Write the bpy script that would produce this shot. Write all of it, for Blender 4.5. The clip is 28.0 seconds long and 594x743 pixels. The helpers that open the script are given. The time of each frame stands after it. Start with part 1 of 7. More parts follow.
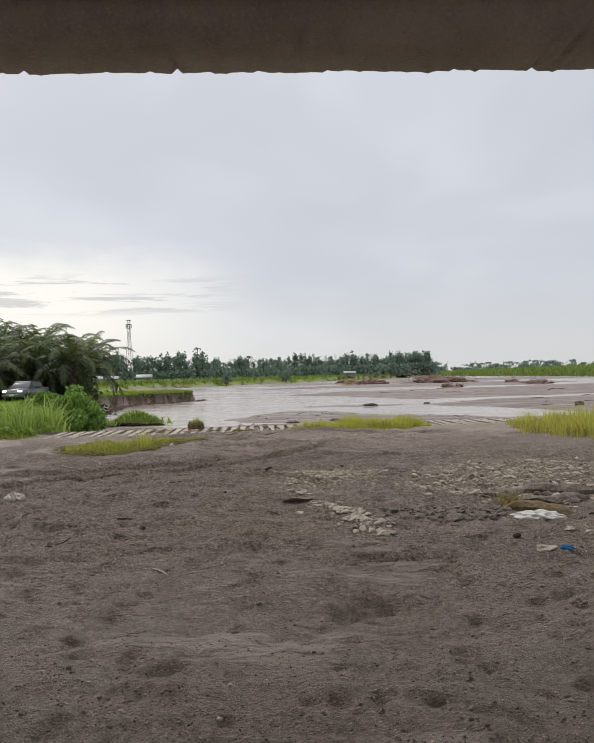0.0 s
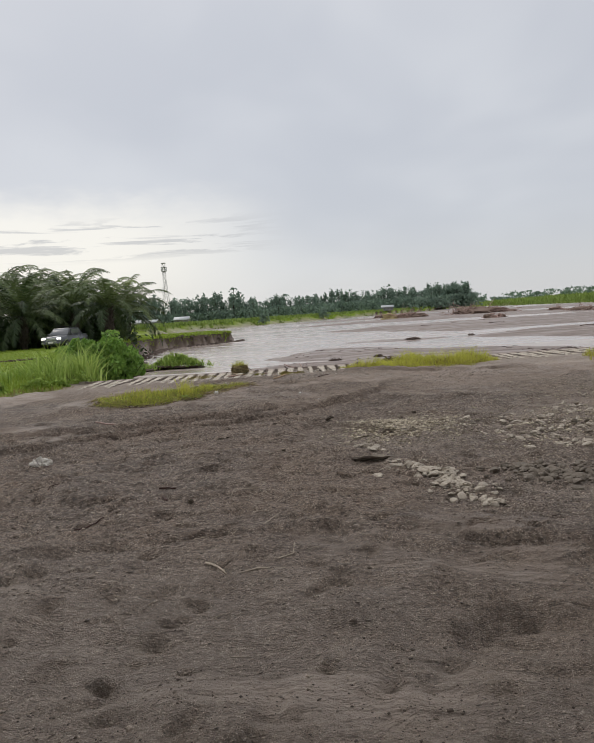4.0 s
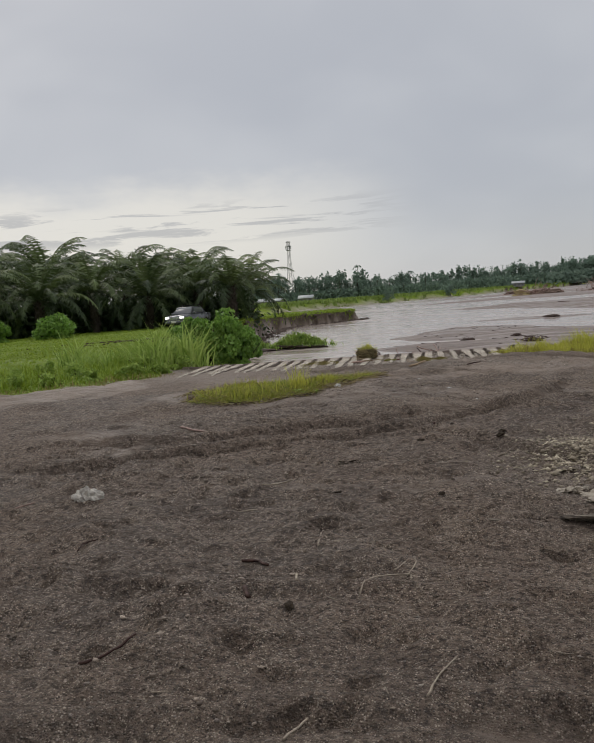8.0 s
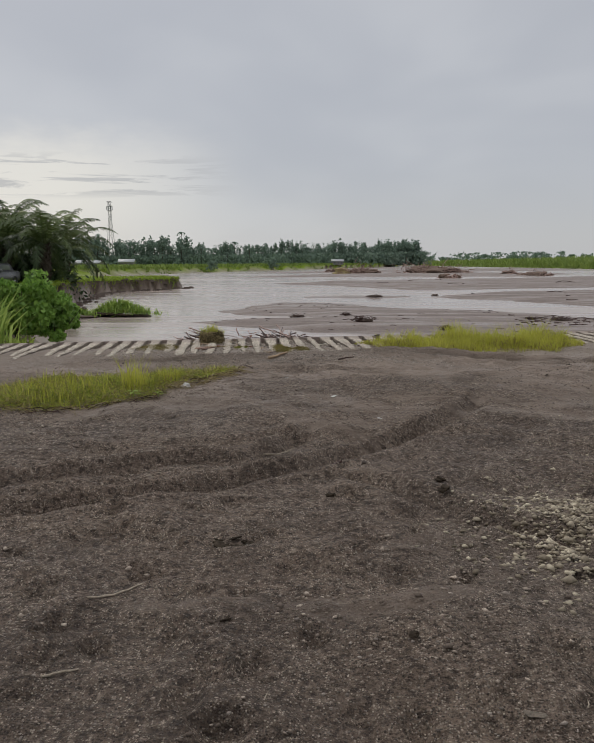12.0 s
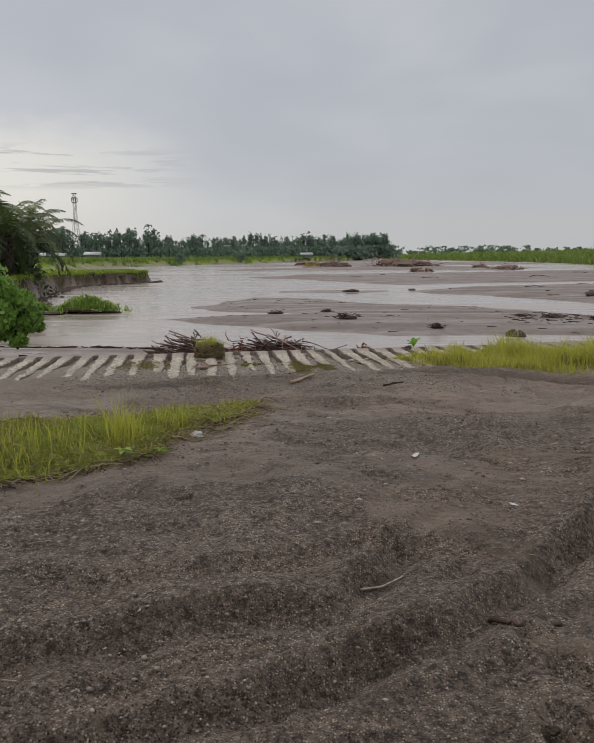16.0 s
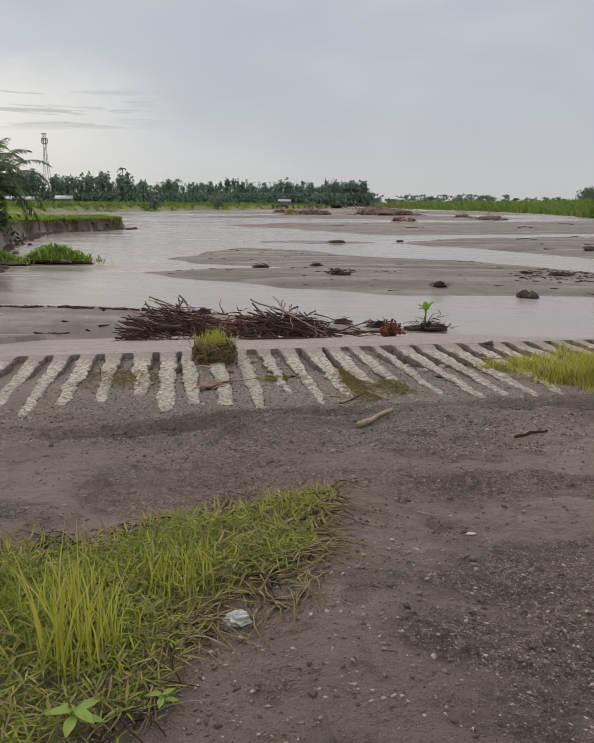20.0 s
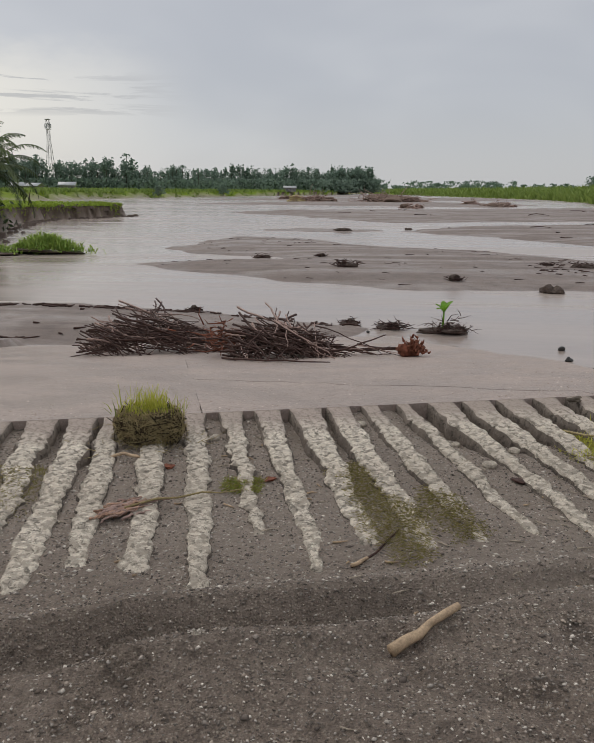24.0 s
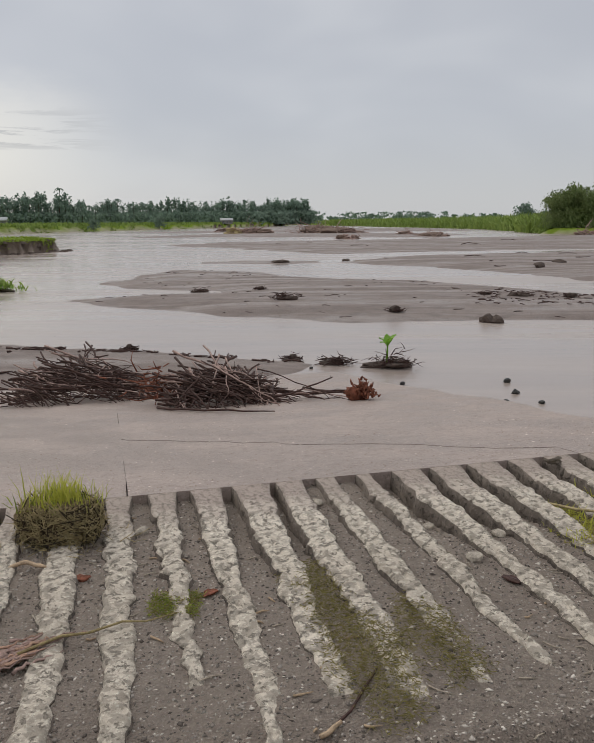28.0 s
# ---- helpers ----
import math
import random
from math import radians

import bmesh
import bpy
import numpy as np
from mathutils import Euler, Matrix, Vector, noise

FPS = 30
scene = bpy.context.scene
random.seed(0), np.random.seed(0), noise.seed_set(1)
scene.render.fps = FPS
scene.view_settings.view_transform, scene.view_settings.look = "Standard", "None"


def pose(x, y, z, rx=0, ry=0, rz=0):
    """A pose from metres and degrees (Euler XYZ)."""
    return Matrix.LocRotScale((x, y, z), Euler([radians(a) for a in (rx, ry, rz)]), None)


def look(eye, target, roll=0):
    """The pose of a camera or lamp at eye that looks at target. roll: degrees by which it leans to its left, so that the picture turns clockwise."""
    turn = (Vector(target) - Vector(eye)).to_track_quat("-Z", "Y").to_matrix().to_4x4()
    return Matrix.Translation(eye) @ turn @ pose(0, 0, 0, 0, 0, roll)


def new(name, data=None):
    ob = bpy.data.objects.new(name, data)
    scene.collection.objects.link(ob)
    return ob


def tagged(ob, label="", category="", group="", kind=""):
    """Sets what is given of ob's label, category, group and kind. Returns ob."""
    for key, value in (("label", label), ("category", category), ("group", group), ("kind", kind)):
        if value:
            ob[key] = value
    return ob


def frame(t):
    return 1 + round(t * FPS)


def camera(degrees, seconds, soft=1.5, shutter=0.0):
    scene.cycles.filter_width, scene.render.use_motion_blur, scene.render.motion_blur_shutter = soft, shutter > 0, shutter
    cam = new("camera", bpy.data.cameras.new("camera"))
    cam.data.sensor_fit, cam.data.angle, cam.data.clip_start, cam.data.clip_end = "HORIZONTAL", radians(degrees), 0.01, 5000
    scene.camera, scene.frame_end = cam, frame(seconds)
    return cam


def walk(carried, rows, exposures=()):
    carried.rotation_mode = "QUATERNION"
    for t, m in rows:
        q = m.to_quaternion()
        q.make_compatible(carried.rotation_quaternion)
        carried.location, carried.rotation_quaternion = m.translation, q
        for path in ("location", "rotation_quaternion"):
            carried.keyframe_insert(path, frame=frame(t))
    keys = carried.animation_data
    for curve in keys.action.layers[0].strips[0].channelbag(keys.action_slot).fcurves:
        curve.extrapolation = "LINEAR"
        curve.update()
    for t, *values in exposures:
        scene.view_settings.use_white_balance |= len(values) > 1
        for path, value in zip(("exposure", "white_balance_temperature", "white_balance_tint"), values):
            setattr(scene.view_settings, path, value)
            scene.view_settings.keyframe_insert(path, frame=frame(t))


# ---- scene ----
cam = camera(43.7, 28.0, soft=0.75)
PATH = [
    (0, (3.339, 2.207, 1.185), (2.994, 4.177, 1.199), -1.6),
    (0.5, (3.297, 2.222, 1.188), (2.916, 4.185, 1.223), -1.2),
    (1, (3.27, 2.251, 1.18), (2.929, 4.221, 1.233), -0.3),
    (1.5, (3.227, 2.291, 1.168), (2.859, 4.257, 1.179), -0.9),
    (2, (3.203, 2.515, 1.182), (2.691, 4.448, 1.224), -1.4),
    (2.5, (3.173, 2.777, 1.18), (2.681, 4.715, 1.186), -0.8),
    (4.5, (2.629, 3.927, 1.18), (2.185, 5.87, 1.012), -4.4),
    (5, (2.513, 4.252, 1.189), (2.018, 6.185, 1.064), -2.3),
    (5.5, (2.459, 4.518, 1.179), (1.913, 6.431, 0.98), -3.0),
    (6, (2.401, 4.892, 1.187), (1.705, 6.762, 1.048), -2.4),
    (6.5, (2.33, 5.262, 1.148), (1.72, 7.165, 1.083), -3.4),
    (7, (2.19, 5.539, 1.167), (1.601, 7.445, 1.032), -3.1),
    (7.5, (2.037, 5.919, 1.14), (1.36, 7.801, 1.165), -0.3),
    (8, (1.907, 6.211, 1.114), (1.137, 8.048, 0.929), -4.4),
    (9, (1.608, 6.62, 1.17), (0.968, 8.514, 1.103), -3.4),
    (9.5, (1.467, 6.984, 1.17), (0.902, 8.897, 1.03), -0.4),
    (10, (1.32, 7.267, 1.132), (0.886, 9.21, 0.94), -0.3),
    (10.5, (1.095, 7.531, 1.147), (0.79, 9.492, 0.896), -0.7),
    (11, (1.005, 7.748, 1.144), (0.687, 9.709, 0.913), -0.9),
    (11.5, (0.938, 8.015, 1.174), (0.627, 9.975, 0.92), -0.7),
    (13.5, (0.556, 8.989, 1.199), (0.275, 10.939, 0.853), -0.9),
    (14, (0.367, 9.275, 1.18), (0.152, 11.234, 0.838), -1.0),
    (14.5, (0.221, 9.44, 1.221), (-0.092, 11.391, 0.91), -1.9),
    (15, (0.119, 9.788, 1.205), (-0.404, 11.711, 1.043), -2.4),
    (15.5, (0.011, 10.057, 1.226), (-0.251, 12.011, 0.893), -0.0),
    (16, (-0.091, 10.339, 1.241), (-0.311, 12.303, 0.935), -0.5),
    (16.5, (-0.175, 10.756, 1.212), (-0.388, 12.712, 0.854), -3.2),
    (17, (-0.265, 11.141, 1.23), (-0.517, 13.086, 0.837), -1.6),
    (17.5, (-0.469, 11.528, 1.236), (-0.56, 13.479, 0.805), -2.2),
    (18, (-0.608, 11.799, 1.245), (-0.697, 13.744, 0.786), -1.1),
    (18.5, (-0.68, 12.171, 1.294), (-0.878, 14.133, 0.962), -1.4),
    (19, (-0.873, 12.6, 1.278), (-0.918, 14.548, 0.825), 1.5),
    (19.2, (-0.926, 12.715, 1.347), (-0.864, 14.653, 0.859), -0.3),
    (20, (-1.026, 13.231, 1.343), (-1.179, 15.175, 0.901), 0.3),
    (20.5, (-1.041, 13.454, 1.343), (-1.151, 15.396, 0.881), -0.3),
    (21, (-1.141, 13.81, 1.357), (-1.165, 15.746, 0.854), 1.4),
    (21.5, (-1.139, 13.971, 1.4), (-1.095, 15.911, 0.916), -0.0),
    (23.5, (-1.088, 15.474, 1.315), (-1.047, 17.436, 0.927), 2.6),
    (24, (-1.11, 15.782, 1.327), (-1.277, 17.718, 0.851), 0.3),
    (24.5, (-1.165, 16.15, 1.33), (-1.186, 18.095, 0.865), 0.8),
    (25, (-1.18, 16.331, 1.337), (-1.215, 18.274, 0.864), -1.1),
    (25.5, (-1.166, 16.381, 1.385), (-1.232, 18.326, 0.925), 0.3),
    (26, (-1.154, 16.528, 1.353), (-1.185, 18.484, 0.937), 0.9),
    (26.5, (-1.189, 16.476, 1.375), (-1.16, 18.431, 0.954), 1.5),
    (27, (-1.175, 16.488, 1.376), (-1.198, 18.45, 0.99), -0.2),
    (27.5, (-1.171, 16.455, 1.382), (-1.198, 18.414, 0.981), -0.3),
    (28, (-1.169, 16.475, 1.374), (-1.179, 18.435, 0.978), -0.4),
]
walk(cam, [(t, look(eye, target, roll)) for t, eye, target, roll in PATH],
     exposures=[(0, 0.36), (2.5, 0.34), (5, 0.20), (6, 0.12), (7, 0.0), (8, -0.06), (10.3, -0.12), (11, 0.0), (11.5, -0.02), (14, -0.08), (17, -0.05), (19, -0.07), (20, 0.06), (21, 0.09), (24, 0.0), (26, 0.13), (28, 0.08)])

# ---- light ----
WL = -2.3                      # level of the river
world = bpy.data.worlds.new("overcast_sky")
scene.world = world
world.use_nodes = True


class Nodes:
    """Short-hand for node trees."""

    def __init__(self, tree):
        self.t, self.n, self.l = tree, tree.nodes, tree.links

    def add(self, kind, ins=None, **props):
        node = self.n.new(kind)
        for k, v in props.items():
            if k == "op":
                node.operation = v
            elif k == "blend":
                node.blend_type = v
            elif k == "dims":
                node.noise_dimensions = v
            elif k == "feature":
                node.feature = v
            elif k == "data":
                node.data_type = v
            elif k == "attr":
                node.attribute_name = v
        for k, v in (ins or {}).items():
            self.put(node.inputs[k], v)
        return node

    def put(self, socket, v):
        if isinstance(v, bpy.types.NodeSocket):
            self.l.new(v, socket)
        elif isinstance(v, tuple) and len(v) == 3 and socket.type == "RGBA":
            socket.default_value = (*v, 1)
        else:
            socket.default_value = v

    def math(self, op, a, b=0.0, c=0.0):
        return self.add("ShaderNodeMath", {0: a, 1: b, 2: c}, op=op).outputs[0]

    def mix(self, f, a, b, blend="MIX"):
        node = self.n.new("ShaderNodeMix")
        node.data_type, node.blend_type = "RGBA", blend
        self.put(node.inputs[0], f), self.put(node.inputs[6], a), self.put(node.inputs[7], b)
        return node.outputs[2]

    def step(self, v, lo, hi, a=0.0, b=1.0):
        node = self.n.new("ShaderNodeMapRange")
        node.interpolation_type = "SMOOTHSTEP"
        for i, x in enumerate((v, lo, hi, a, b)):
            self.put(node.inputs[i], x)
        return node.outputs[0]

    def noise(self, vec, scale, detail=4.0, rough=0.55, distort=0.0):
        return self.add("ShaderNodeTexNoise", {"Vector": vec, "Scale": scale, "Detail": detail, "Roughness": rough, "Distortion": distort}).outputs["Fac"]

    def voronoi(self, vec, scale, feature="F1", out="Distance"):
        return self.add("ShaderNodeTexVoronoi", {"Vector": vec, "Scale": scale}, feature=feature).outputs[out]

    def stretched(self, vec, sx, sy, sz, rz=0.0):
        return self.add("ShaderNodeMapping", {"Vector": vec, "Scale": (sx, sy, sz), "Rotation": (0, 0, rz)}).outputs[0]


SUN_AZ, SUN_EL = radians(-48), radians(38)
g = Nodes(world.node_tree)
bg = world.node_tree.nodes["Background"]
ray = g.add("ShaderNodeTexCoord").outputs["Generated"]
xyz = g.add("ShaderNodeSeparateXYZ", {0: ray})
el = g.math("MULTIPLY", g.math("ARCSINE", xyz.outputs[2]), 57.2958)
az = g.math("MULTIPLY", g.math("ARCTAN2", xyz.outputs[0], xyz.outputs[1]), 57.2958)
sky = g.add("ShaderNodeTexSky")
sky.sky_type, sky.sun_disc, sky.sun_elevation, sky.sun_rotation = "NISHITA", False, SUN_EL, SUN_AZ
flat = g.add("ShaderNodeCombineXYZ", {0: g.math("MULTIPLY", az, 0.05), 1: g.math("MULTIPLY", el, 0.09), 2: 0.0}).outputs[0]
soft = g.noise(flat, 0.9, 3.0, 0.5, 0.4)
# grey-blue stratus, paler overhead and warmer close to the horizon
low = g.mix(g.step(el, 0.0, 8.0), (0.53, 0.54, 0.56), (0.485, 0.502, 0.545))
grey = g.mix(g.step(el, 14.0, 40.0), low, (0.625, 0.637, 0.665))
grey = g.mix(g.step(el, 36.0, 75.0), grey, (1.30, 1.29, 1.28))
grey = g.mix(g.step(soft, 0.38, 0.70, 0.0, 0.6), grey, (0.635, 0.645, 0.668))
# the bright gap low over the palms, with dark cloud bars in it
ragged = g.math("MULTIPLY_ADD", g.noise(g.stretched(flat, 2.2, 3.0, 1.0), 1.0, 4.0, 0.6), 5.0, -2.5)
rim = g.math("ADD", el, ragged)
patch = g.math("MULTIPLY", g.step(az, -11.0, -27.0), g.math("MULTIPLY", g.step(el, 0.2, 5.2, 0.42, 1.0), g.step(rim, 10.6, 7.2)))
pale = g.mix(patch, grey, (0.79, 0.765, 0.715))
bars = g.add("ShaderNodeCombineXYZ", {0: g.math("MULTIPLY", az, 0.13), 1: g.math("MULTIPLY", el, 1.4), 2: 2.7}).outputs[0]
bar = g.math("MULTIPLY", g.step(g.noise(bars, 1.0, 5.0, 0.6, 0.5), 0.50, 0.59), g.math("MULTIPLY", g.step(el, 4.7, 5.6), g.step(el, 8.3, 7.2)))
bar = g.math("MULTIPLY", bar, g.step(az, -12.0, -20.0))
pale = g.mix(g.math("MULTIPLY", bar, 0.75), pale, (0.44, 0.44, 0.455))
veil = g.mix(1.0, g.mix(0.12, pale, g.mix(1.0, sky.outputs[0], (0.07, 0.07, 0.07), "MULTIPLY")), (1.0, 1.0, 1.0), "MULTIPLY")
g.put(bg.inputs["Color"], veil)
bg.inputs["Strength"].default_value = 1.0

sun = new("sun", bpy.data.lights.new("sun", "SUN"))
sun.data.energy, sun.data.angle, sun.data.color = 0.7, radians(25), (1.0, 0.95, 0.88)
sun.matrix_world = look((0, 0, 60), (0 - 60 * math.sin(SUN_AZ), 0 - 60 * math.cos(SUN_AZ), 60 - 60 * math.tan(SUN_EL)))


# ---- materials ----
def material(name, rough=0.8, spec=0.3):
    m = bpy.data.materials.new(name)
    m.use_nodes = True
    n = Nodes(m.node_tree)
    b = m.node_tree.nodes["Principled BSDF"]
    b.inputs["Roughness"].default_value = rough
    b.inputs["Specular IOR Level"].default_value = spec
    return m, n, b


def bump(n, b, height, strength=0.5, distance=0.02):
    node = n.add("ShaderNodeBump", {"Height": height, "Strength": strength, "Distance": distance})
    n.put(b.inputs["Normal"], node.outputs[0])


def plain(name, c, rough=0.7, spec=0.3, scale=8.0, vary=0.35, metal=0.0, bumps=0.3):
    """A surface with grain and stains at two scales."""
    m, n, b = material(name, rough, spec)
    p = n.add("ShaderNodeTexCoord").outputs["Object"]
    f = n.math("MULTIPLY_ADD", n.noise(p, scale), 0.6, n.math("MULTIPLY", n.noise(p, scale * 7), 0.4))
    dark, light = tuple(v * (1 - vary) for v in c), tuple(min(1, v * (1 + vary)) for v in c)
    n.put(b.inputs["Base Color"], n.mix(n.step(f, 0.3, 0.7), dark, light))
    b.inputs["Metallic"].default_value = metal
    if bumps:
        bump(n, b, n.noise(p, scale * 9), bumps, 0.01)
    return m


def leafy(name, c1, c2, rough=0.55, trans=0.25):
    """Leaves: each island takes its own shade between two greens."""
    m, n, b = material(name, rough, 0.3)
    r = n.add("ShaderNodeNewGeometry").outputs["Random Per Island"]
    big = n.noise(n.add("ShaderNodeTexCoord").outputs["Object"], 0.9, 2.0)
    f = n.math("ADD", n.math("MULTIPLY", r, 0.65), n.math("MULTIPLY", big, 0.35))
    col = n.mix(f, c1, c2)
    n.put(b.inputs["Base Color"], col)
    tr = n.add("ShaderNodeBsdfTranslucent", {"Color": col})
    mx = n.add("ShaderNodeMixShader", {0: trans, 1: b.outputs[0], 2: tr.outputs[0]})
    n.put(m.node_tree.nodes["Material Output"].inputs[0], mx.outputs[0])
    return m


def palm_material():
    """Palm leaflets: each frond has its own tone."""
    m, n, b = material("palm_frond", 0.42, 0.35)
    r = n.add("ShaderNodeNewGeometry").outputs["Random Per Island"]
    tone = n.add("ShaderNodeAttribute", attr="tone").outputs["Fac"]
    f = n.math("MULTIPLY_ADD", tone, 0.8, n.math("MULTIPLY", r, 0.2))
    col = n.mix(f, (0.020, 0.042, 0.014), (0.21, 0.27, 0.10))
    n.put(b.inputs["Base Color"], col)
    tr = n.add("ShaderNodeBsdfTranslucent", {"Color": col})
    mx = n.add("ShaderNodeMixShader", {0: 0.25, 1: b.outputs[0], 2: tr.outputs[0]})
    n.put(m.node_tree.nodes["Material Output"].inputs[0], mx.outputs[0])
    return m


def ground_material():
    m, n, b = material("ground_soil", 0.85, 0.35)
    p = n.add("ShaderNodeTexCoord").outputs["Object"]
    field = n.add("ShaderNodeAttribute", attr="field").outputs["Fac"]
    bar = n.add("ShaderNodeAttribute", attr="silt").outputs["Fac"]
    gravel = n.add("ShaderNodeAttribute", attr="gravel").outputs["Fac"]
    large, mid = n.noise(p, 0.55, 4.0, 0.6), n.noise(p, 3.2, 5.0, 0.6)
    clump = n.noise(p, 26.0, 4.0, 0.75)
    fine = n.noise(p, 48.0, 6.0, 0.8)
    grit = n.voronoi(p, 105.0)
    gritc = n.add("ShaderNodeSeparateColor", {0: n.voronoi(p, 105.0, "F1", "Color")})
    # volcanic sand: purple-brown, gritty, with smooth skins of dried silt
    py = n.add("ShaderNodeSeparateXYZ", {0: p}).outputs[1]
    skin = n.noise(n.stretched(p, 0.42, 0.62, 1.0, 0.4), 1.0, 5.0, 0.62, 0.5)
    skin = n.step(n.math("ADD", skin, n.step(py, 12.0, 16.5, -0.06, 0.085)), 0.50, 0.585)
    skin = n.math("MULTIPLY", skin, n.math("SUBTRACT", 1.0, gravel))
    rough_skin = n.math("MULTIPLY_ADD", skin, -0.8, 1.0)
    sand = n.mix(n.step(large, 0.36, 0.66), (0.178, 0.129, 0.098), (0.300, 0.222, 0.170))
    sand = n.mix(n.step(mid, 0.36, 0.66, 0.0, 0.6), sand, (0.40, 0.303, 0.232))
    sand = n.mix(n.math("MULTIPLY", gravel, 0.75), sand, n.mix(mid, (0.33, 0.27, 0.22), (0.47, 0.39, 0.325)))
    # grains gather in clumps; hollows darkened and tops paled, painting the relief's shade
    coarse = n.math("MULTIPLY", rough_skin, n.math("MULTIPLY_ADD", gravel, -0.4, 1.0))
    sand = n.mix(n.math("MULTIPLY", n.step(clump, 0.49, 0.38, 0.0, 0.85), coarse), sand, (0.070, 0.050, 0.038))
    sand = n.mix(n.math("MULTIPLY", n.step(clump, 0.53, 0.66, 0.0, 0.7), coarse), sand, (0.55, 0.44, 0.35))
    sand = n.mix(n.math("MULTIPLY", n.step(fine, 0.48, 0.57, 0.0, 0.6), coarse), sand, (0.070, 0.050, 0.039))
    pale = n.math("MULTIPLY", n.step(gritc.outputs[0], 0.42, 0.78), n.step(grit, 0.55, 0.3))
    pale = n.math("MULTIPLY", pale, n.math("MULTIPLY_ADD", n.step(n.math("ADD", n.math("MULTIPLY", mid, 0.4), n.math("MULTIPLY", clump, 0.6)), 0.40, 0.56), 0.8, 0.2))
    sand = n.mix(n.math("MULTIPLY", pale, rough_skin), sand, (0.74, 0.635, 0.525))
    pepper = n.math("MULTIPLY", n.step(gritc.outputs[1], 0.66, 0.82), n.step(grit, 0.55, 0.3))
    sand = n.mix(n.math("MULTIPLY", n.math("MULTIPLY", pepper, rough_skin), n.math("MULTIPLY_ADD", gravel, -0.2, 0.8)), sand, (0.045, 0.033, 0.028))
    sand = n.mix(n.math("MULTIPLY", skin, 0.72), sand, n.mix(n.noise(p, 1.3, 4.0, 0.6), (0.168, 0.127, 0.099), (0.295, 0.230, 0.183)))
    sand = n.mix(n.step(py, 14.3, 17.4, 0.0, 0.34), sand, (0.45, 0.36, 0.295))
    sand = n.mix(n.step(py, 17.9, 18.6, 0.0, 0.40), sand, (0.55, 0.46, 0.385))
    # sand painted paler under the bridge to offset the deck's shade
    sand = n.mix(n.step(py, 9.2, 6.4, 0.0, 0.55), sand, n.mix(clump, (0.25, 0.20, 0.165), (0.62, 0.52, 0.44)))
    # river silt: smooth, pinkish grey, banded by the flow
    band = n.noise(n.stretched(p, 0.05, 0.55, 1.0, -0.08), 1.0, 5.0, 0.6, 0.4)
    silt = n.mix(n.step(band, 0.36, 0.64), (0.205, 0.162, 0.142), (0.295, 0.243, 0.216))
    silt = n.mix(n.step(n.noise(p, 1.4, 5.0, 0.65), 0.45, 0.68, 0.0, 0.5), silt, (0.135, 0.110, 0.100))
    # fields: short grass and bare earth on the steep cut bank
    grass = n.mix(n.noise(p, 0.35, 5.0, 0.65), (0.13, 0.20, 0.018), (0.24, 0.32, 0.038))
    up = n.add("ShaderNodeSeparateXYZ", {0: n.add("ShaderNodeNewGeometry").outputs["Normal"]}).outputs[2]
    earth = n.mix(n.noise(n.stretched(p, 1.6, 1.6, 1.0), 1.2, 6.0, 0.7), (0.040, 0.030, 0.023), (0.17, 0.13, 0.098))
    land = n.mix(n.step(up, 0.80, 0.93), earth, grass)
    col = n.mix(bar, sand, silt)
    col = n.mix(field, col, land)
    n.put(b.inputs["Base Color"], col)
    n.put(b.inputs["Specular IOR Level"], n.math("MULTIPLY_ADD", field, -0.32, 0.35))
    wet = n.math("MULTIPLY", bar, n.step(band, 0.42, 0.62))
    n.put(b.inputs["Roughness"], n.math("SUBTRACT", n.math("SUBTRACT", n.math("MULTIPLY_ADD", n.step(large, 0.4, 0.6), 0.16, 0.68), n.math("MULTIPLY", wet, 0.28)), n.math("MULTIPLY", skin, 0.2)))
    h = n.math("ADD", n.math("MULTIPLY", fine, 0.9), n.math("MULTIPLY", n.step(grit, 0.0, 0.6, 1.0, 0.0), 0.4))
    h = n.math("ADD", h, n.math("MULTIPLY", clump, 1.7))
    h = n.math("MULTIPLY", h, n.math("MULTIPLY_ADD", skin, -0.6, 1.0))
    h = n.math("ADD", h, n.math("MULTIPLY", n.noise(n.stretched(p, 1.0, 1.9, 1.0, 0.2), 3.4, 4.0, 0.55, 0.4), 3.2))
    h = n.math("MULTIPLY", h, n.math("MULTIPLY_ADD", bar, -0.75, 1.0))
    bump(n, b, h, 1.0, 0.046)
    return m


def water_material():
    m, n, b = material("muddy_water", 0.10, 0.5)
    p = n.add("ShaderNodeTexCoord").outputs["Object"]
    flow = n.noise(n.stretched(p, 0.03, 0.22, 1.0, -0.12), 1.0, 4.0, 0.55, 0.5)
    n.put(b.inputs["Base Color"], n.mix(n.step(flow, 0.35, 0.66), (0.335, 0.275, 0.238), (0.42, 0.352, 0.31)))
    n.put(b.inputs["Roughness"], n.step(flow, 0.40, 0.64, 0.14, 0.30))
    h = n.math("ADD", n.noise(n.stretched(p, 0.7, 2.2, 1.0, -0.1), 1.0, 4.0, 0.6), n.math("MULTIPLY", n.noise(n.stretched(p, 3.0, 8.0, 1.0), 1.0, 3.0), 0.25))
    bump(n, b, h, 0.35, 0.035)
    return m


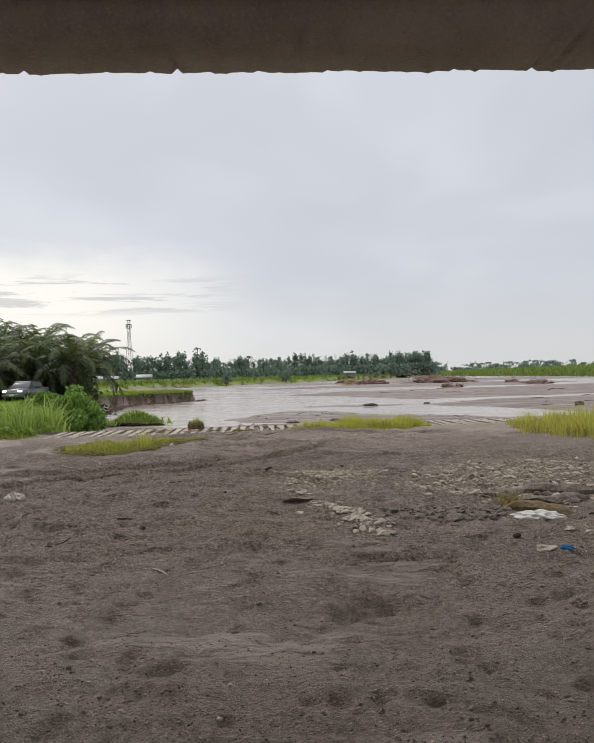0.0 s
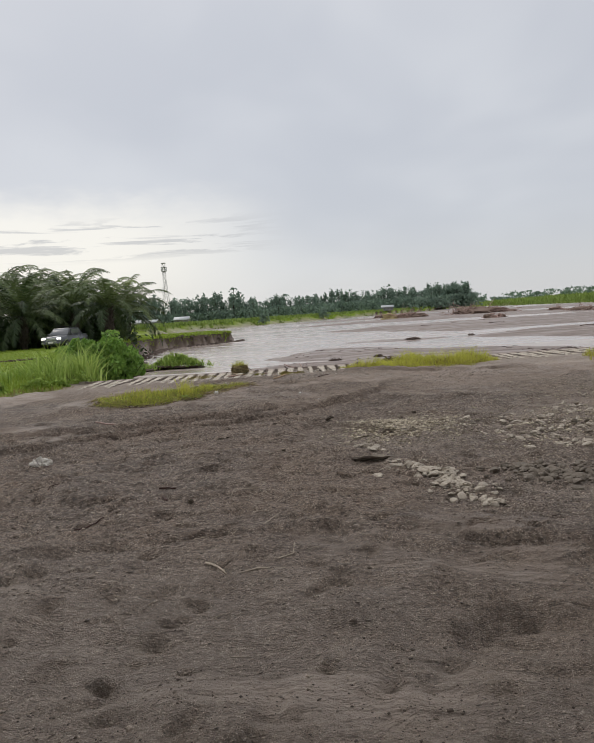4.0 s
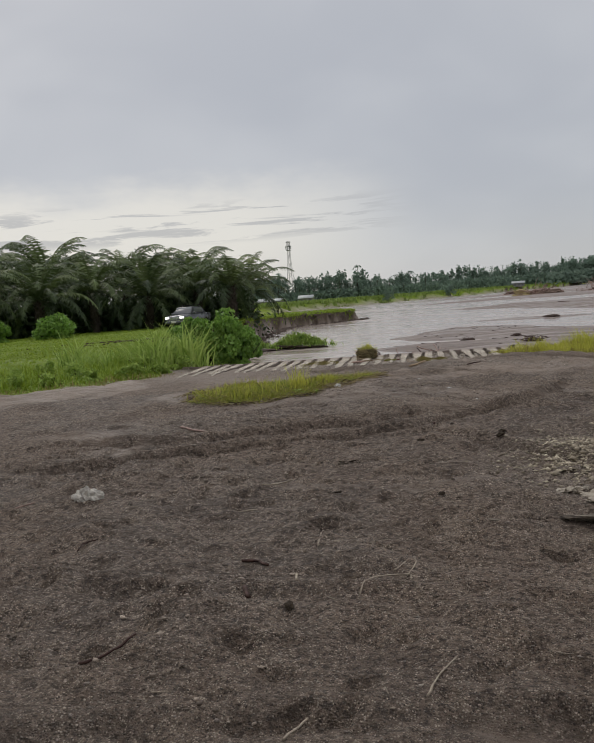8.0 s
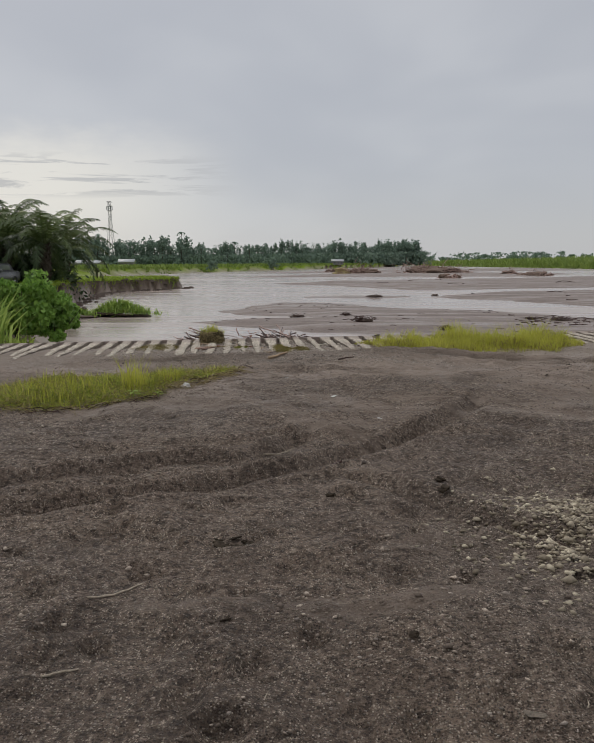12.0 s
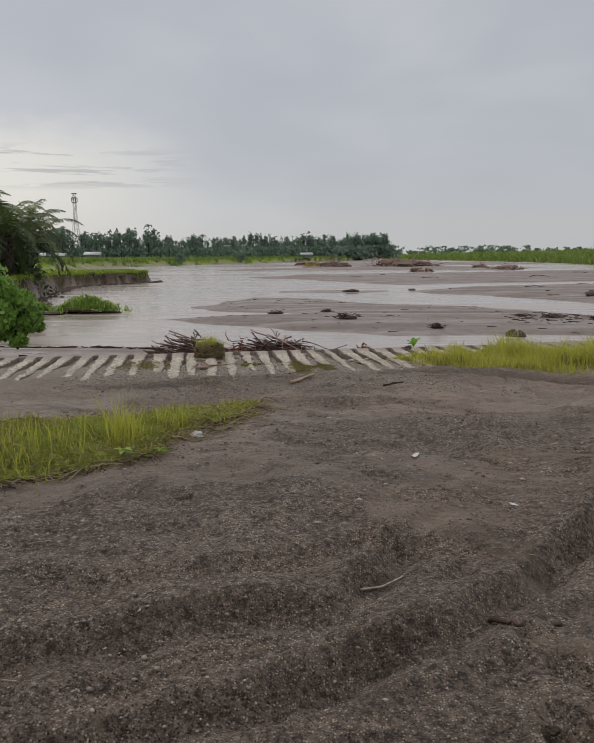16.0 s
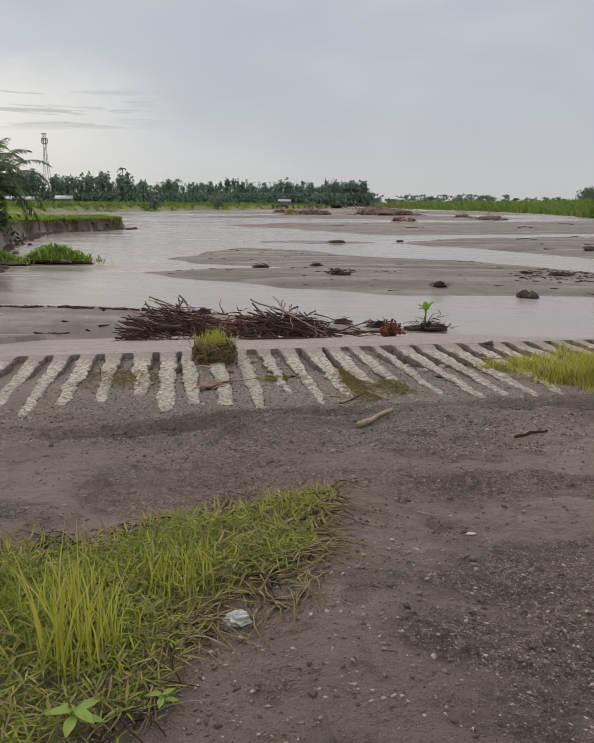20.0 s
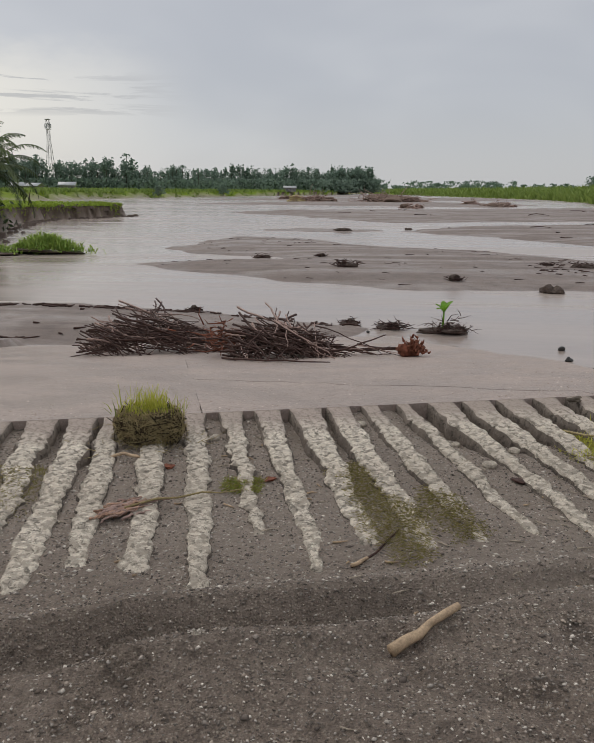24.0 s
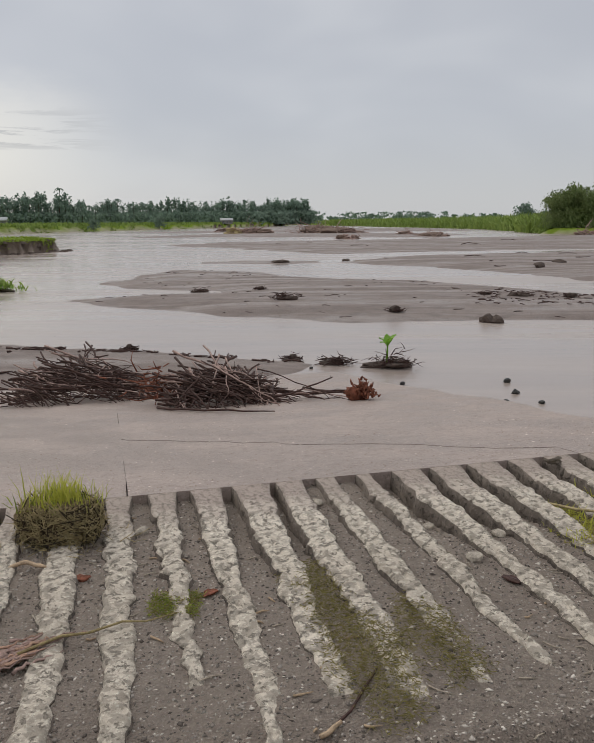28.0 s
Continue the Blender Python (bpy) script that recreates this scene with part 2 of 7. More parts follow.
def concrete_material(name, a, c, rough, pit, relief=0.7, mottle=0.8, wet=0.0, silted=None):
    m, n, b = material(name, rough, 0.35)
    p = n.add("ShaderNodeTexCoord").outputs["Object"]
    rnd = n.add("ShaderNodeObjectInfo").outputs["Random"]
    big, mid, fine = n.noise(p, 1.1, 5.0, 0.6), n.noise(p, 9.0, 6.0, 0.7), n.noise(p, 60.0, 5.0, 0.7)
    col = n.mix(n.step(big, 0.34, 0.66), a, c)
    col = n.mix(n.step(mid, 0.44, 0.66, 0.0, mottle), col, tuple(v * 0.6 for v in a))
    col = n.mix(n.step(n.noise(p, 120.0, 3.0, 0.7), 0.56, 0.66, 0.0, 0.55), col, tuple(v * 0.5 for v in a))
    col = n.mix(n.step(fine, 0.52, 0.70, 0.0, 0.7), col, tuple(min(1, v * 1.35) for v in c))
    holes = n.math("MULTIPLY", n.step(n.noise(p, 34.0, 4.0, 0.62, 0.6), 0.56, 0.62), pit)
    col = n.mix(n.math("MULTIPLY", holes, 0.8), col, tuple(v * 0.3 for v in a))
    if silted:                           # river silt still lies on the end next to the slab
        yy = n.add("ShaderNodeSeparateXYZ", {0: p}).outputs[1]
        edge = n.math("ADD", yy, n.math("MULTIPLY_ADD", n.noise(p, 5.0, 4.0), 0.5, -0.25))
        col = n.mix(n.step(edge, -0.60, -0.16, 0.0, 0.9), col, silted)
        col = n.mix(n.step(n.math("SUBTRACT", n.noise(p, 22.0, 5.0, 0.7), n.math("MULTIPLY", yy, 0.035)), 0.50, 0.60, 0.0, 0.6), col, tuple(v * 0.38 for v in a))
    col = n.mix(n.math("MULTIPLY", rnd, 0.22), col, tuple(v * 0.6 for v in a))
    n.put(b.inputs["Base Color"], col)
    h = n.math("SUBTRACT", n.math("ADD", mid, n.math("MULTIPLY", fine, 0.5)), n.math("MULTIPLY", holes, 0.8))
    bump(n, b, h, relief, 0.02)
    n.put(b.inputs["Roughness"], n.step(big, 0.40, 0.62, rough - wet, rough))
    return m


M_GROUND, M_WATER = ground_material(), water_material()
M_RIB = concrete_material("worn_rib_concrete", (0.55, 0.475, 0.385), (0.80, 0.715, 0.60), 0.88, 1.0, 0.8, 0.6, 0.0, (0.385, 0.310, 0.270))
# rib sides far darker than the tops: groove shade painted into the colour
M_RIBSIDE = concrete_material("groove_shaded_concrete", (0.130, 0.105, 0.086), (0.30, 0.25, 0.205), 0.9, 0.6, 0.9, 0.5)
M_SLAB = concrete_material("silted_concrete", (0.345, 0.275, 0.238), (0.455, 0.370, 0.325), 0.58, 0.35, 0.5, 0.35, 0.22)
M_BRIDGE = concrete_material("stained_bridge_concrete", (0.42, 0.36, 0.30), (0.56, 0.49, 0.42), 0.9, 0.15, 0.4, 0.3)
# purple tint, darkened against the beam to paint the recess's shade
M_SOFFIT = concrete_material("purple_shaded_concrete", (0.30, 0.225, 0.235), (0.40, 0.31, 0.32), 0.9, 0.1, 0.3, 0.3)
M_STONE = plain("pale_river_stone", (0.40, 0.35, 0.285), 0.75, 0.35, 14, 0.45)
M_PEBBLE = plain("brown_pebble", (0.165, 0.138, 0.110), 0.8, 0.3, 30, 0.5)
M_DARKSTONE = plain("dark_wet_stone", (0.035, 0.033, 0.03), 0.5, 0.4, 12, 0.4)
M_DRIFT = plain("dark_driftwood", (0.066, 0.035, 0.028), 0.75, 0.3, 22, 0.6)
M_DRIFT2 = plain("pale_driftwood", (0.34, 0.235, 0.20), 0.75, 0.3, 22, 0.4)
M_TAN = plain("tan_bare_wood", (0.44, 0.32, 0.21), 0.7, 0.3, 20, 0.35)
M_HUSK = plain("reddish_husk", (0.40, 0.255, 0.185), 0.85, 0.2, 26, 0.45)
M_RED = plain("rusty_root_wood", (0.19, 0.068, 0.040), 0.8, 0.25, 18, 0.6)
M_STRAW = plain("dry_straw", (0.36, 0.29, 0.15), 0.85, 0.2, 30, 0.4)
M_TWIG = plain("bleached_twig", (0.42, 0.355, 0.28), 0.8, 0.2, 40, 0.35)
M_SOIL = plain("rooty_soil", (0.055, 0.042, 0.030), 0.95, 0.15, 24, 0.5)
M_WRACK = plain("brown_wrack", (0.20, 0.145, 0.115), 0.9, 0.2, 3, 0.5)
M_SOD = plain("straw_soil", (0.16, 0.12, 0.07), 0.95, 0.15, 24, 0.5)
M_SILTCLOD = plain("silt_clod", (0.095, 0.072, 0.060), 0.9, 0.2, 12, 0.5)
M_RAG = plain("dirty_white_rag", (0.56, 0.53, 0.48), 0.9, 0.2, 16, 0.4)
M_PLASTIC = plain("white_plastic", (0.62, 0.60, 0.57), 0.4, 0.5, 10, 0.15)
M_BLUE = plain("blue_plastic", (0.04, 0.20, 0.42), 0.4, 0.5, 14, 0.3)
M_BARK = plain("palm_bark", (0.055, 0.045, 0.035), 0.95, 0.15, 6, 0.5)
M_TRUNK = plain("tree_bark", (0.07, 0.058, 0.046), 0.95, 0.15, 3, 0.45)
M_STEEL = plain("galvanised_steel", (0.30, 0.29, 0.29), 0.5, 0.4, 1, 0.2, 0.3, 0.0)
M_ROOF = plain("pale_roof_sheet", (0.42, 0.43, 0.44), 0.45, 0.4, 1, 0.15, 0.0, 0.0)
M_WALL = plain("grey_house_wall", (0.22, 0.21, 0.20), 0.9, 0.2, 1, 0.3, 0.0, 0.0)
M_GRASS_Y = leafy("yellow_green_grass", (0.36, 0.38, 0.045), (0.68, 0.66, 0.14), 0.6, 0.45)
M_GRASS_G = leafy("fresh_grass", (0.080, 0.125, 0.020), (0.54, 0.60, 0.11), 0.6, 0.35)
M_GRASS_D = leafy("dry_grass", (0.22, 0.18, 0.07), (0.42, 0.36, 0.14), 0.75, 0.2)
M_OLIVE = leafy("olive_weed", (0.14, 0.125, 0.040), (0.46, 0.41, 0.14), 0.7, 0.25)
M_FIELD = leafy("field_grass", (0.15, 0.235, 0.022), (0.36, 0.45, 0.06), 0.65, 0.3)
M_BUSH = leafy("bush_leaf", (0.060, 0.150, 0.026), (0.36, 0.56, 0.12), 0.42, 0.38)
M_REED = leafy("reed_leaf", (0.19, 0.30, 0.045), (0.50, 0.62, 0.17), 0.55, 0.3)
M_PALM = palm_material()
# far leaves lightened and greyed: distance haze put into the base colour
M_FAR = leafy("hazed_far_leaf", (0.135, 0.195, 0.150), (0.24, 0.32, 0.25), 0.8, 0.45)
M_CANE = leafy("cane_leaf", (0.15, 0.225, 0.05), (0.31, 0.40, 0.10), 0.65, 0.3)
M_BAMBOO = leafy("bamboo_leaf", (0.095, 0.14, 0.05), (0.26, 0.32, 0.12), 0.6, 0.3)
M_FALLEN = leafy("fallen_leaf", (0.16, 0.26, 0.04), (0.46, 0.58, 0.14), 0.55, 0.3)
M_BANANA = leafy("banana_leaf", (0.14, 0.33, 0.03), (0.26, 0.47, 0.06), 0.45, 0.4)
M_CARPAINT = plain("grey_car_paint", (0.115, 0.12, 0.128), 0.25, 0.6, 2, 0.1, 0.4, 0.0)
M_CHROME = plain("bright_grille", (0.55, 0.56, 0.57), 0.25, 0.5, 6, 0.1, 0.8, 0.0)
M_GLASS = plain("dark_car_glass", (0.12, 0.13, 0.14), 0.08, 0.8, 2, 0.1, 0.0, 0.0)
M_TYRE = plain("tyre_rubber", (0.02, 0.02, 0.02), 0.9, 0.2, 8, 0.2)


def lamp_material():
    m, n, b = material("lit_headlamp", 0.2, 0.5)
    b.inputs["Base Color"].default_value = (0.8, 0.8, 0.78, 1)
    b.inputs["Emission Color"].default_value = (1.0, 0.97, 0.9, 1)
    b.inputs["Emission Strength"].default_value = 2.2
    return m


M_LAMP = lamp_material()


# ---- building helpers ----
rng = np.random.default_rng(7)


def mesh_np(name, verts, faces, mat=None, smooth=False, mats=None, idx=None):
    """A mesh from arrays: faces all of one size."""
    verts, faces = np.asarray(verts, np.float32), np.asarray(faces, np.int32)
    me = bpy.data.meshes.new(name)
    k = faces.shape[1]
    me.vertices.add(len(verts)), me.loops.add(faces.size), me.polygons.add(len(faces))
    me.vertices.foreach_set("co", verts.ravel())
    me.loops.foreach_set("vertex_index", faces.ravel())
    me.polygons.foreach_set("loop_start", np.arange(0, faces.size, k, dtype=np.int32))
    for m in mats or ([mat] if mat else []):
        me.materials.append(m)
    if idx is not None:
        me.polygons.foreach_set("material_index", np.asarray(idx, np.int32))
    if smooth:
        me.polygons.foreach_set("use_smooth", np.ones(len(faces), bool))
    me.update(calc_edges=True)
    return me


def empty(name, at=(0, 0, 0), label="", category="", group="", kind=""):
    ob = new(name)
    ob.location = at
    ob.empty_display_size = 0.2
    return tagged(ob, label, category, group, kind)


def part(name, me, parent, label="", kind=""):
    ob = new(name, me)
    ob.parent = parent
    return tagged(ob, label, kind=kind)


def thing(name, me, at=(0, 0, 0), rz=0.0, label="", category="", group="", kind=""):
    ob = new(name, me)
    ob.location, ob.rotation_euler = at, (0, 0, rz)
    return tagged(ob, label, category, group, kind)


LAT = rng.random((256, 256))


def vnoise(x, y):
    """Smooth lattice noise, 0 to 1."""
    xi, yi = np.floor(x).astype(int), np.floor(y).astype(int)
    fx, fy = x - xi, y - yi
    fx, fy = fx * fx * (3 - 2 * fx), fy * fy * (3 - 2 * fy)
    a, b = LAT[xi % 256, yi % 256], LAT[(xi + 1) % 256, yi % 256]
    c, d = LAT[xi % 256, (yi + 1) % 256], LAT[(xi + 1) % 256, (yi + 1) % 256]
    return (a * (1 - fx) + b * fx) * (1 - fy) + (c * (1 - fx) + d * fx) * fy


def fbm(x, y, scale, octaves=4):
    out, amp, tot = 0, 1.0, 0
    for k in range(octaves):
        out, tot = out + amp * vnoise(x * scale * 2**k + 17.3 * k, y * scale * 2**k + 5.1 * k), tot + amp
        amp *= 0.5
    return out / tot


def inside(poly, x, y):
    """Signed distance to a polygon in plan: positive inside."""
    px, py = np.array(poly, float).T
    qx, qy = np.roll(px, -1), np.roll(py, -1)
    near, odd = np.full(x.shape, 1e9), np.zeros(x.shape, bool)
    for ax, ay, bx, by in zip(px, py, qx, qy):
        dx, dy = bx - ax, by - ay
        t = np.clip(((x - ax) * dx + (y - ay) * dy) / (dx * dx + dy * dy), 0, 1)
        near = np.minimum(near, np.hypot(x - ax - t * dx, y - ay - t * dy))
        if ay != by:
            odd ^= ((ay > y) != (by > y)) & (x < dx * (y - ay) / dy + ax)
    return np.where(odd, near, -near)


def away(poly, x, y, gap=25):
    p = np.array(poly, float)
    return x.max() < p[:, 0].min() - gap or x.min() > p[:, 0].max() + gap or y.max() < p[:, 1].min() - gap or y.min() > p[:, 1].max() + gap


def ramp(v, lo, hi):
    t = np.clip((v - lo) / (hi - lo), 0, 1)
    return t * t * (3 - 2 * t)


# ---- the lie of the land ----
CREST = np.array((-1.31, 20.32))      # a point on the revetment's crest
ALONG, OUT = np.array((0.967, 0.255)), np.array((-0.255, 0.967))
SLOPE = 0.165                         # fall of the slab towards the river


def sw(x, y):
    return (x - CREST[0]) * ALONG[0] + (y - CREST[1]) * ALONG[1], (x - CREST[0]) * OUT[0] + (y - CREST[1]) * OUT[1]


def xy(s, w):
    return CREST[0] + s * ALONG[0] + w * OUT[0], CREST[1] + s * ALONG[1] + w * OUT[1]


LEFT_BANK = [(-5.7, 17.3), (-6.3, 19.2), (-8.2, 22.5), (-10.2, 27.6), (-13.2, 33.5), (-19.5, 46), (-25.5, 60), (-31, 76), (-37.5, 93), (-39, 103),
             (-36.5, 109), (-33.6, 115.5), (-34.5, 119), (-44, 131), (-62, 146), (-96, 152), (-160, 150), (-4000, 150), (-4000, -60), (-60, -60), (-9, 12.5), (-7.6, 15.2)]
FAR_BANK = [(-4000, 175), (-150, 172), (-112, 205), (-106, 250), (-104, 300), (-92, 375), (-62, 500), (-22, 660), (-2, 860), (20, 1200), (20, 4000), (-4000, 4000)]
RIGHT_BANK = [(15, 4000), (4, 900), (28, 700), (52, 560), (70, 430), (78, 330), (72, 262), (66, 226), (78, 196), (120, 180), (300, 150), (4000, 120), (4000, 4000)]
BARS = [  # outline, height over the water
    ([(-13.3, 52.5), (-10.6, 49.3), (-7.8, 48), (-3.9, 45.8), (-0.2, 44.2), (3.3, 43.9), (9.4, 43.6), (20, 43.2), (40, 41), (60, 36), (60, 44), (30, 49.6), (13.3, 53.8),
      (9.9, 59.4), (4.9, 63.1), (-2, 68.8), (-5.7, 73.5), (-11, 74.8), (-12.9, 68.7), (-13.6, 61.8), (-10.5, 58.2), (-6, 56.2), (-9.5, 55.6)], 0.26),
    ([(-11.4, 83.5), (-7.9, 89.4), (1.2, 88), (2, 85), (-3.1, 81.8)], 0.12),
    ([(2.1, 85.2), (8.2, 96.2), (33.5, 106.9), (90, 118), (90, 62), (40, 57.5), (16.5, 62.3), (13.9, 68.7), (8.7, 77.7)], 0.24),
    ([(-24, 143), (-16.2, 158), (20, 172), (73, 205), (170, 225), (170, 120), (36.4, 114.4), (1.8, 102.8), (-10.8, 121.8)], 0.22),
    ([(-48, 205), (-30, 250), (-10, 262), (24, 262), (46, 226), (30, 190), (8, 196), (-20, 204)], 0.3),
    ([(-70, 300), (-40, 345), (10, 420), (62, 400), (66, 300), (20, 290), (-30, 285)], 0.3),
    ([(-60, 450), (-20, 600), (10, 620), (30, 500), (0, 440)], 0.3),
    ([(-26.2, 77.3), (-25, 85.8), (-31, 91), (-33, 80)], 0.08),
    ([(-24, 33.0), (-8.8, 32.8), (-3, 33.2), (-0.6, 35.6), (-5.8, 38.4), (-10.1, 38.9), (-24, 38.6)], 0.34),
]
SLAB_EDGE = ((0.0, 3.3), (0.5, 3.1), (1.0, 3.05), (2.0, 3.1), (3.0, 3.3), (3.9, 3.45), (4.6, 3.35), (5.4, 3.55), (6.4, 3.5), (8.4, 3.7), (12.6, 4.3))  # how far the slab reaches along the crest, by distance out


RUTS = [([(-3.4, 11.3), (-2.2, 11.65), (-1.21, 12.04), (-0.44, 12.41), (-0.13, 12.72), (0.25, 13.02), (0.66, 13.56), (0.98, 13.9), (1.39, 14.75), (1.6, 16.0)], 0.042),
        ([(0.45, 12.82), (0.75, 12.64), (1.0, 12.45), (1.25, 12.21), (1.9, 11.7), (2.8, 11.2)], 0.034),
        ([(-3.6, 12.1), (-2.4, 12.3), (-1.45, 12.52), (-0.74, 12.9), (-0.23, 13.03), (-0.03, 13.39), (0.3, 14.3)], 0.034),
        ([(-2.4, 13.3), (-1.2, 13.15), (-0.2, 13.6), (1.4, 13.9), (3.4, 14.2)], 0.018),
        ([(-3.2, 17.4), (-1.93, 17.78), (-1.4, 17.97), (-0.85, 18.16), (-0.3, 18.3), (0.6, 18.2), (2.2, 17.8), (4.2, 17.4)], 0.075),
        ([(-2.6, 9.6), (-0.8, 9.2), (1.0, 9.5), (2.4, 8.6)], 0.018),
        ([(-1.6, 7.3), (0.2, 8.2), (1.6, 8.7), (3.6, 8.4)], 0.018),
        ([(-1.0, 16.7), (0.6, 16.9), (2.4, 16.3), (4.4, 16.2)], 0.015)]


# depth of the grooves between the ribs at the crest, by place along it
GROOVES = ((-4.5, 0.07), (-1.75, 0.06), (-1.55, 0.11), (-1.40, 0.13), (-1.25, 0.05), (-0.95, 0.045), (-0.70, 0.055), (-0.5, 0.06), (-0.25, 0.085), (-0.02, 0.09),
           (0.18, 0.05), (0.42, 0.05), (0.62, 0.11), (0.9, 0.13), (1.14, 0.13), (1.4, 0.13), (1.75, 0.09), (4.0, 0.09))


def rut(line, x, y):
    """Signed distance to a line in plan, and a factor that dies out at its ends."""
    best, side, u = np.full(x.shape, 1e9), np.ones(x.shape), np.zeros(x.shape)
    total = len(line) - 1
    for i, ((ax, ay), (bx, by)) in enumerate(zip(line, line[1:])):
        dx, dy = bx - ax, by - ay
        t = np.clip(((x - ax) * dx + (y - ay) * dy) / (dx * dx + dy * dy), 0, 1)
        d = np.hypot(x - ax - t * dx, y - ay - t * dy)
        hit = d < best
        best = np.where(hit, d, best)
        side = np.where(hit, np.sign(dx * (y - ay) - dy * (x - ax)), side)
        u = np.where(hit, (i + t) / total, u)
    return best * side + (fbm(x, y, 1.7, 2) - 0.5) * 0.12, ramp(u, 0, 0.1) * ramp(1 - u, 0, 0.1)


def land(x, y):
    """Height of the ground, and its make-up: field, silt, gravel."""
    s, w = sw(x, y)
    z = np.interp(y, [-40, 0, 6, 10, 13, 16, 20.4], [-0.55, -0.5, -0.42, -0.28, -0.12, -0.05, -0.02])
    lumps = (fbm(x, y, 0.9, 3) - 0.5) * 0.09 + (fbm(x + 9, y, 2.6, 3) - 0.5) * 0.09
    lumps = lumps + (fbm(x * 0.8 + 0.3 * y, y * 2.1, 1.8, 3) - 0.5) * 0.055
    # tyre ruts and the sand that they threw up
    for line, deep in RUTS:
        if away(line, x, y, 1.5):
            continue
        d, along = rut(line, x, y)
        fade = ramp(fbm(x, y + 40, 0.8, 2), 0.25, 0.5) * 0.6 + 0.4
        lumps = lumps + 1.25 * deep * fade * along * (1.0 * np.exp(-((d - 0.12) / 0.06) ** 2) - 1.15 * np.exp(-((d + 0.02) / 0.07) ** 2) + 0.5 * np.exp(-((d + 0.18) / 0.06) ** 2))
    for x0, y0, h, rx, ry in ((-3.6, 11.2, -0.05, 1.4, 0.9), (0.3, 18.05, 0.035, 2.6, 0.28), (3.05, 7.15, -0.07, 0.45, 0.4), (0.01, 11.72, -0.06, 0.10, 0.07), (-2.5, 17.6, -0.03, 1.2, 0.5)):
        lumps = lumps + h * np.exp(-((x - x0) / rx) ** 2 - ((y - y0) / ry) ** 2)
    lumps = lumps + (fbm(x * 1.1 + 40, y * 0.9, 1.5, 2) - 0.5) * 0.075 * (1 - ramp(y, 12, 14))
    coarse = (0.35 + 0.65 * ramp(fbm(x, y, 0.45, 3), 0.36, 0.56)) * (1 - ramp(y, 17.2, 18.0)) * ramp(y, 1.5, 2.5)
    lumps = lumps + coarse * ((fbm(x + 5, y * 1.25, 6.5, 3) - 0.5) * 0.046 + (vnoise(x * 15, y * 17) - 0.5) * 0.018)
    turn = np.hypot(x - 3.05, (y - 7.15) * 1.1)
    lumps = lumps + 0.024 * np.exp(-((turn - 0.44) / 0.06) ** 2) - 0.03 * np.exp(-((turn - 0.31) / 0.08) ** 2) + 0.016 * np.exp(-((turn - 0.18) / 0.05) ** 2)
    z = z + lumps * (1 - ramp(w, -2.2, -1.7) * 0.75)
    # sand lies between the ribs, deep at the crest and over them at the foot
    rib = ramp(w, -2.32, -2.02) * ramp(s, -5.0, -4.4)
    deep = np.interp(s, *zip(*GROOVES))
    bed = -0.046 - (deep - 0.03) * (1 - ramp(-w, 0.25, 1.15)) + 0.010 * ramp(-w, 0.9, 1.9) + (fbm(x, y, 2.4, 3) - 0.5) * 0.030
    z = z * (1 - rib) + bed * rib
    # right of the slab the crest is silted and falls off into the water
    edge = np.interp(w, *zip(*SLAB_EDGE))
    fall = np.where(s < edge, -0.30 - SLOPE * w, -0.04 - 0.75 * np.maximum(w - 0.35, 0))
    fall = np.where(s < -4.6, np.maximum(0.0 - 0.155 * w, fall), fall)
    z = np.where(w > 0.05, np.maximum(fall, -2.75), z)
    river = w > 0.05
    z = np.where((y > 33) & (x < 60) & river, np.minimum(z, -2.75), z)
    z = np.where(river & (z < -2.7), -2.75, z)
    wob = (fbm(x, y, 0.16, 4) - 0.5) * 3.0 * np.clip(y / 60, 0.25, 3)
    silt = ramp(w, 0.0, 0.4)
    for poly, top in BARS:
        if away(poly, x, y):
            continue
        d = inside(poly, x, y) + wob
        wide = 0.9 + 0.02 * y
        up = WL - 0.10 + (top + 0.10) * ramp(d, -wide, wide * 2.2) + (fbm(x, y, 0.5, 3) - 0.5) * 0.09
        z = np.where(d > -wide, np.maximum(z, up), z)
    field = np.zeros_like(z)
    for poly, top, cut in ((LEFT_BANK, -0.16, 0.45), (FAR_BANK, 0.4, 2.0), (RIGHT_BANK, -0.9, 3.0)):
        if away(poly, x, y):
            continue
        d = inside(poly, x, y) + (fbm(x + 3, y, 0.25, 4) - 0.5) * (1.6 if cut < 1 else 4.0) * np.clip(y / 60, 0.3, 2)
        level = top + (fbm(x, y, 0.12, 3) - 0.5) * 0.3
        if cut < 1:
            level = level - 0.55 * ramp(y, 50, 110)
        base = np.where(river & ((y > 45) | (cut > 1)), -2.75, z)
        k = ramp(d, 0.0, cut if cut > 1 else np.interp(y, [26, 50], [3.2, cut]))
        z = np.where(d > 0, base * (1 - k) + np.maximum(base, level) * k, z)
        field = np.maximum(field, ramp(d, -0.1, 0.15))
    gravel = np.zeros_like(z)
    for x0, y0, rx, ry in ((2.1, 11.6, 0.8, 0.9), (4.6, 11.8, 1.7, 1.7), (5.2, 15.2, 1.8, 1.2), (3.6, 9.8, 0.7, 0.5)):
        gravel = np.maximum(gravel, np.exp(-((x - x0) / rx) ** 2 - ((y - y0) / ry) ** 2))
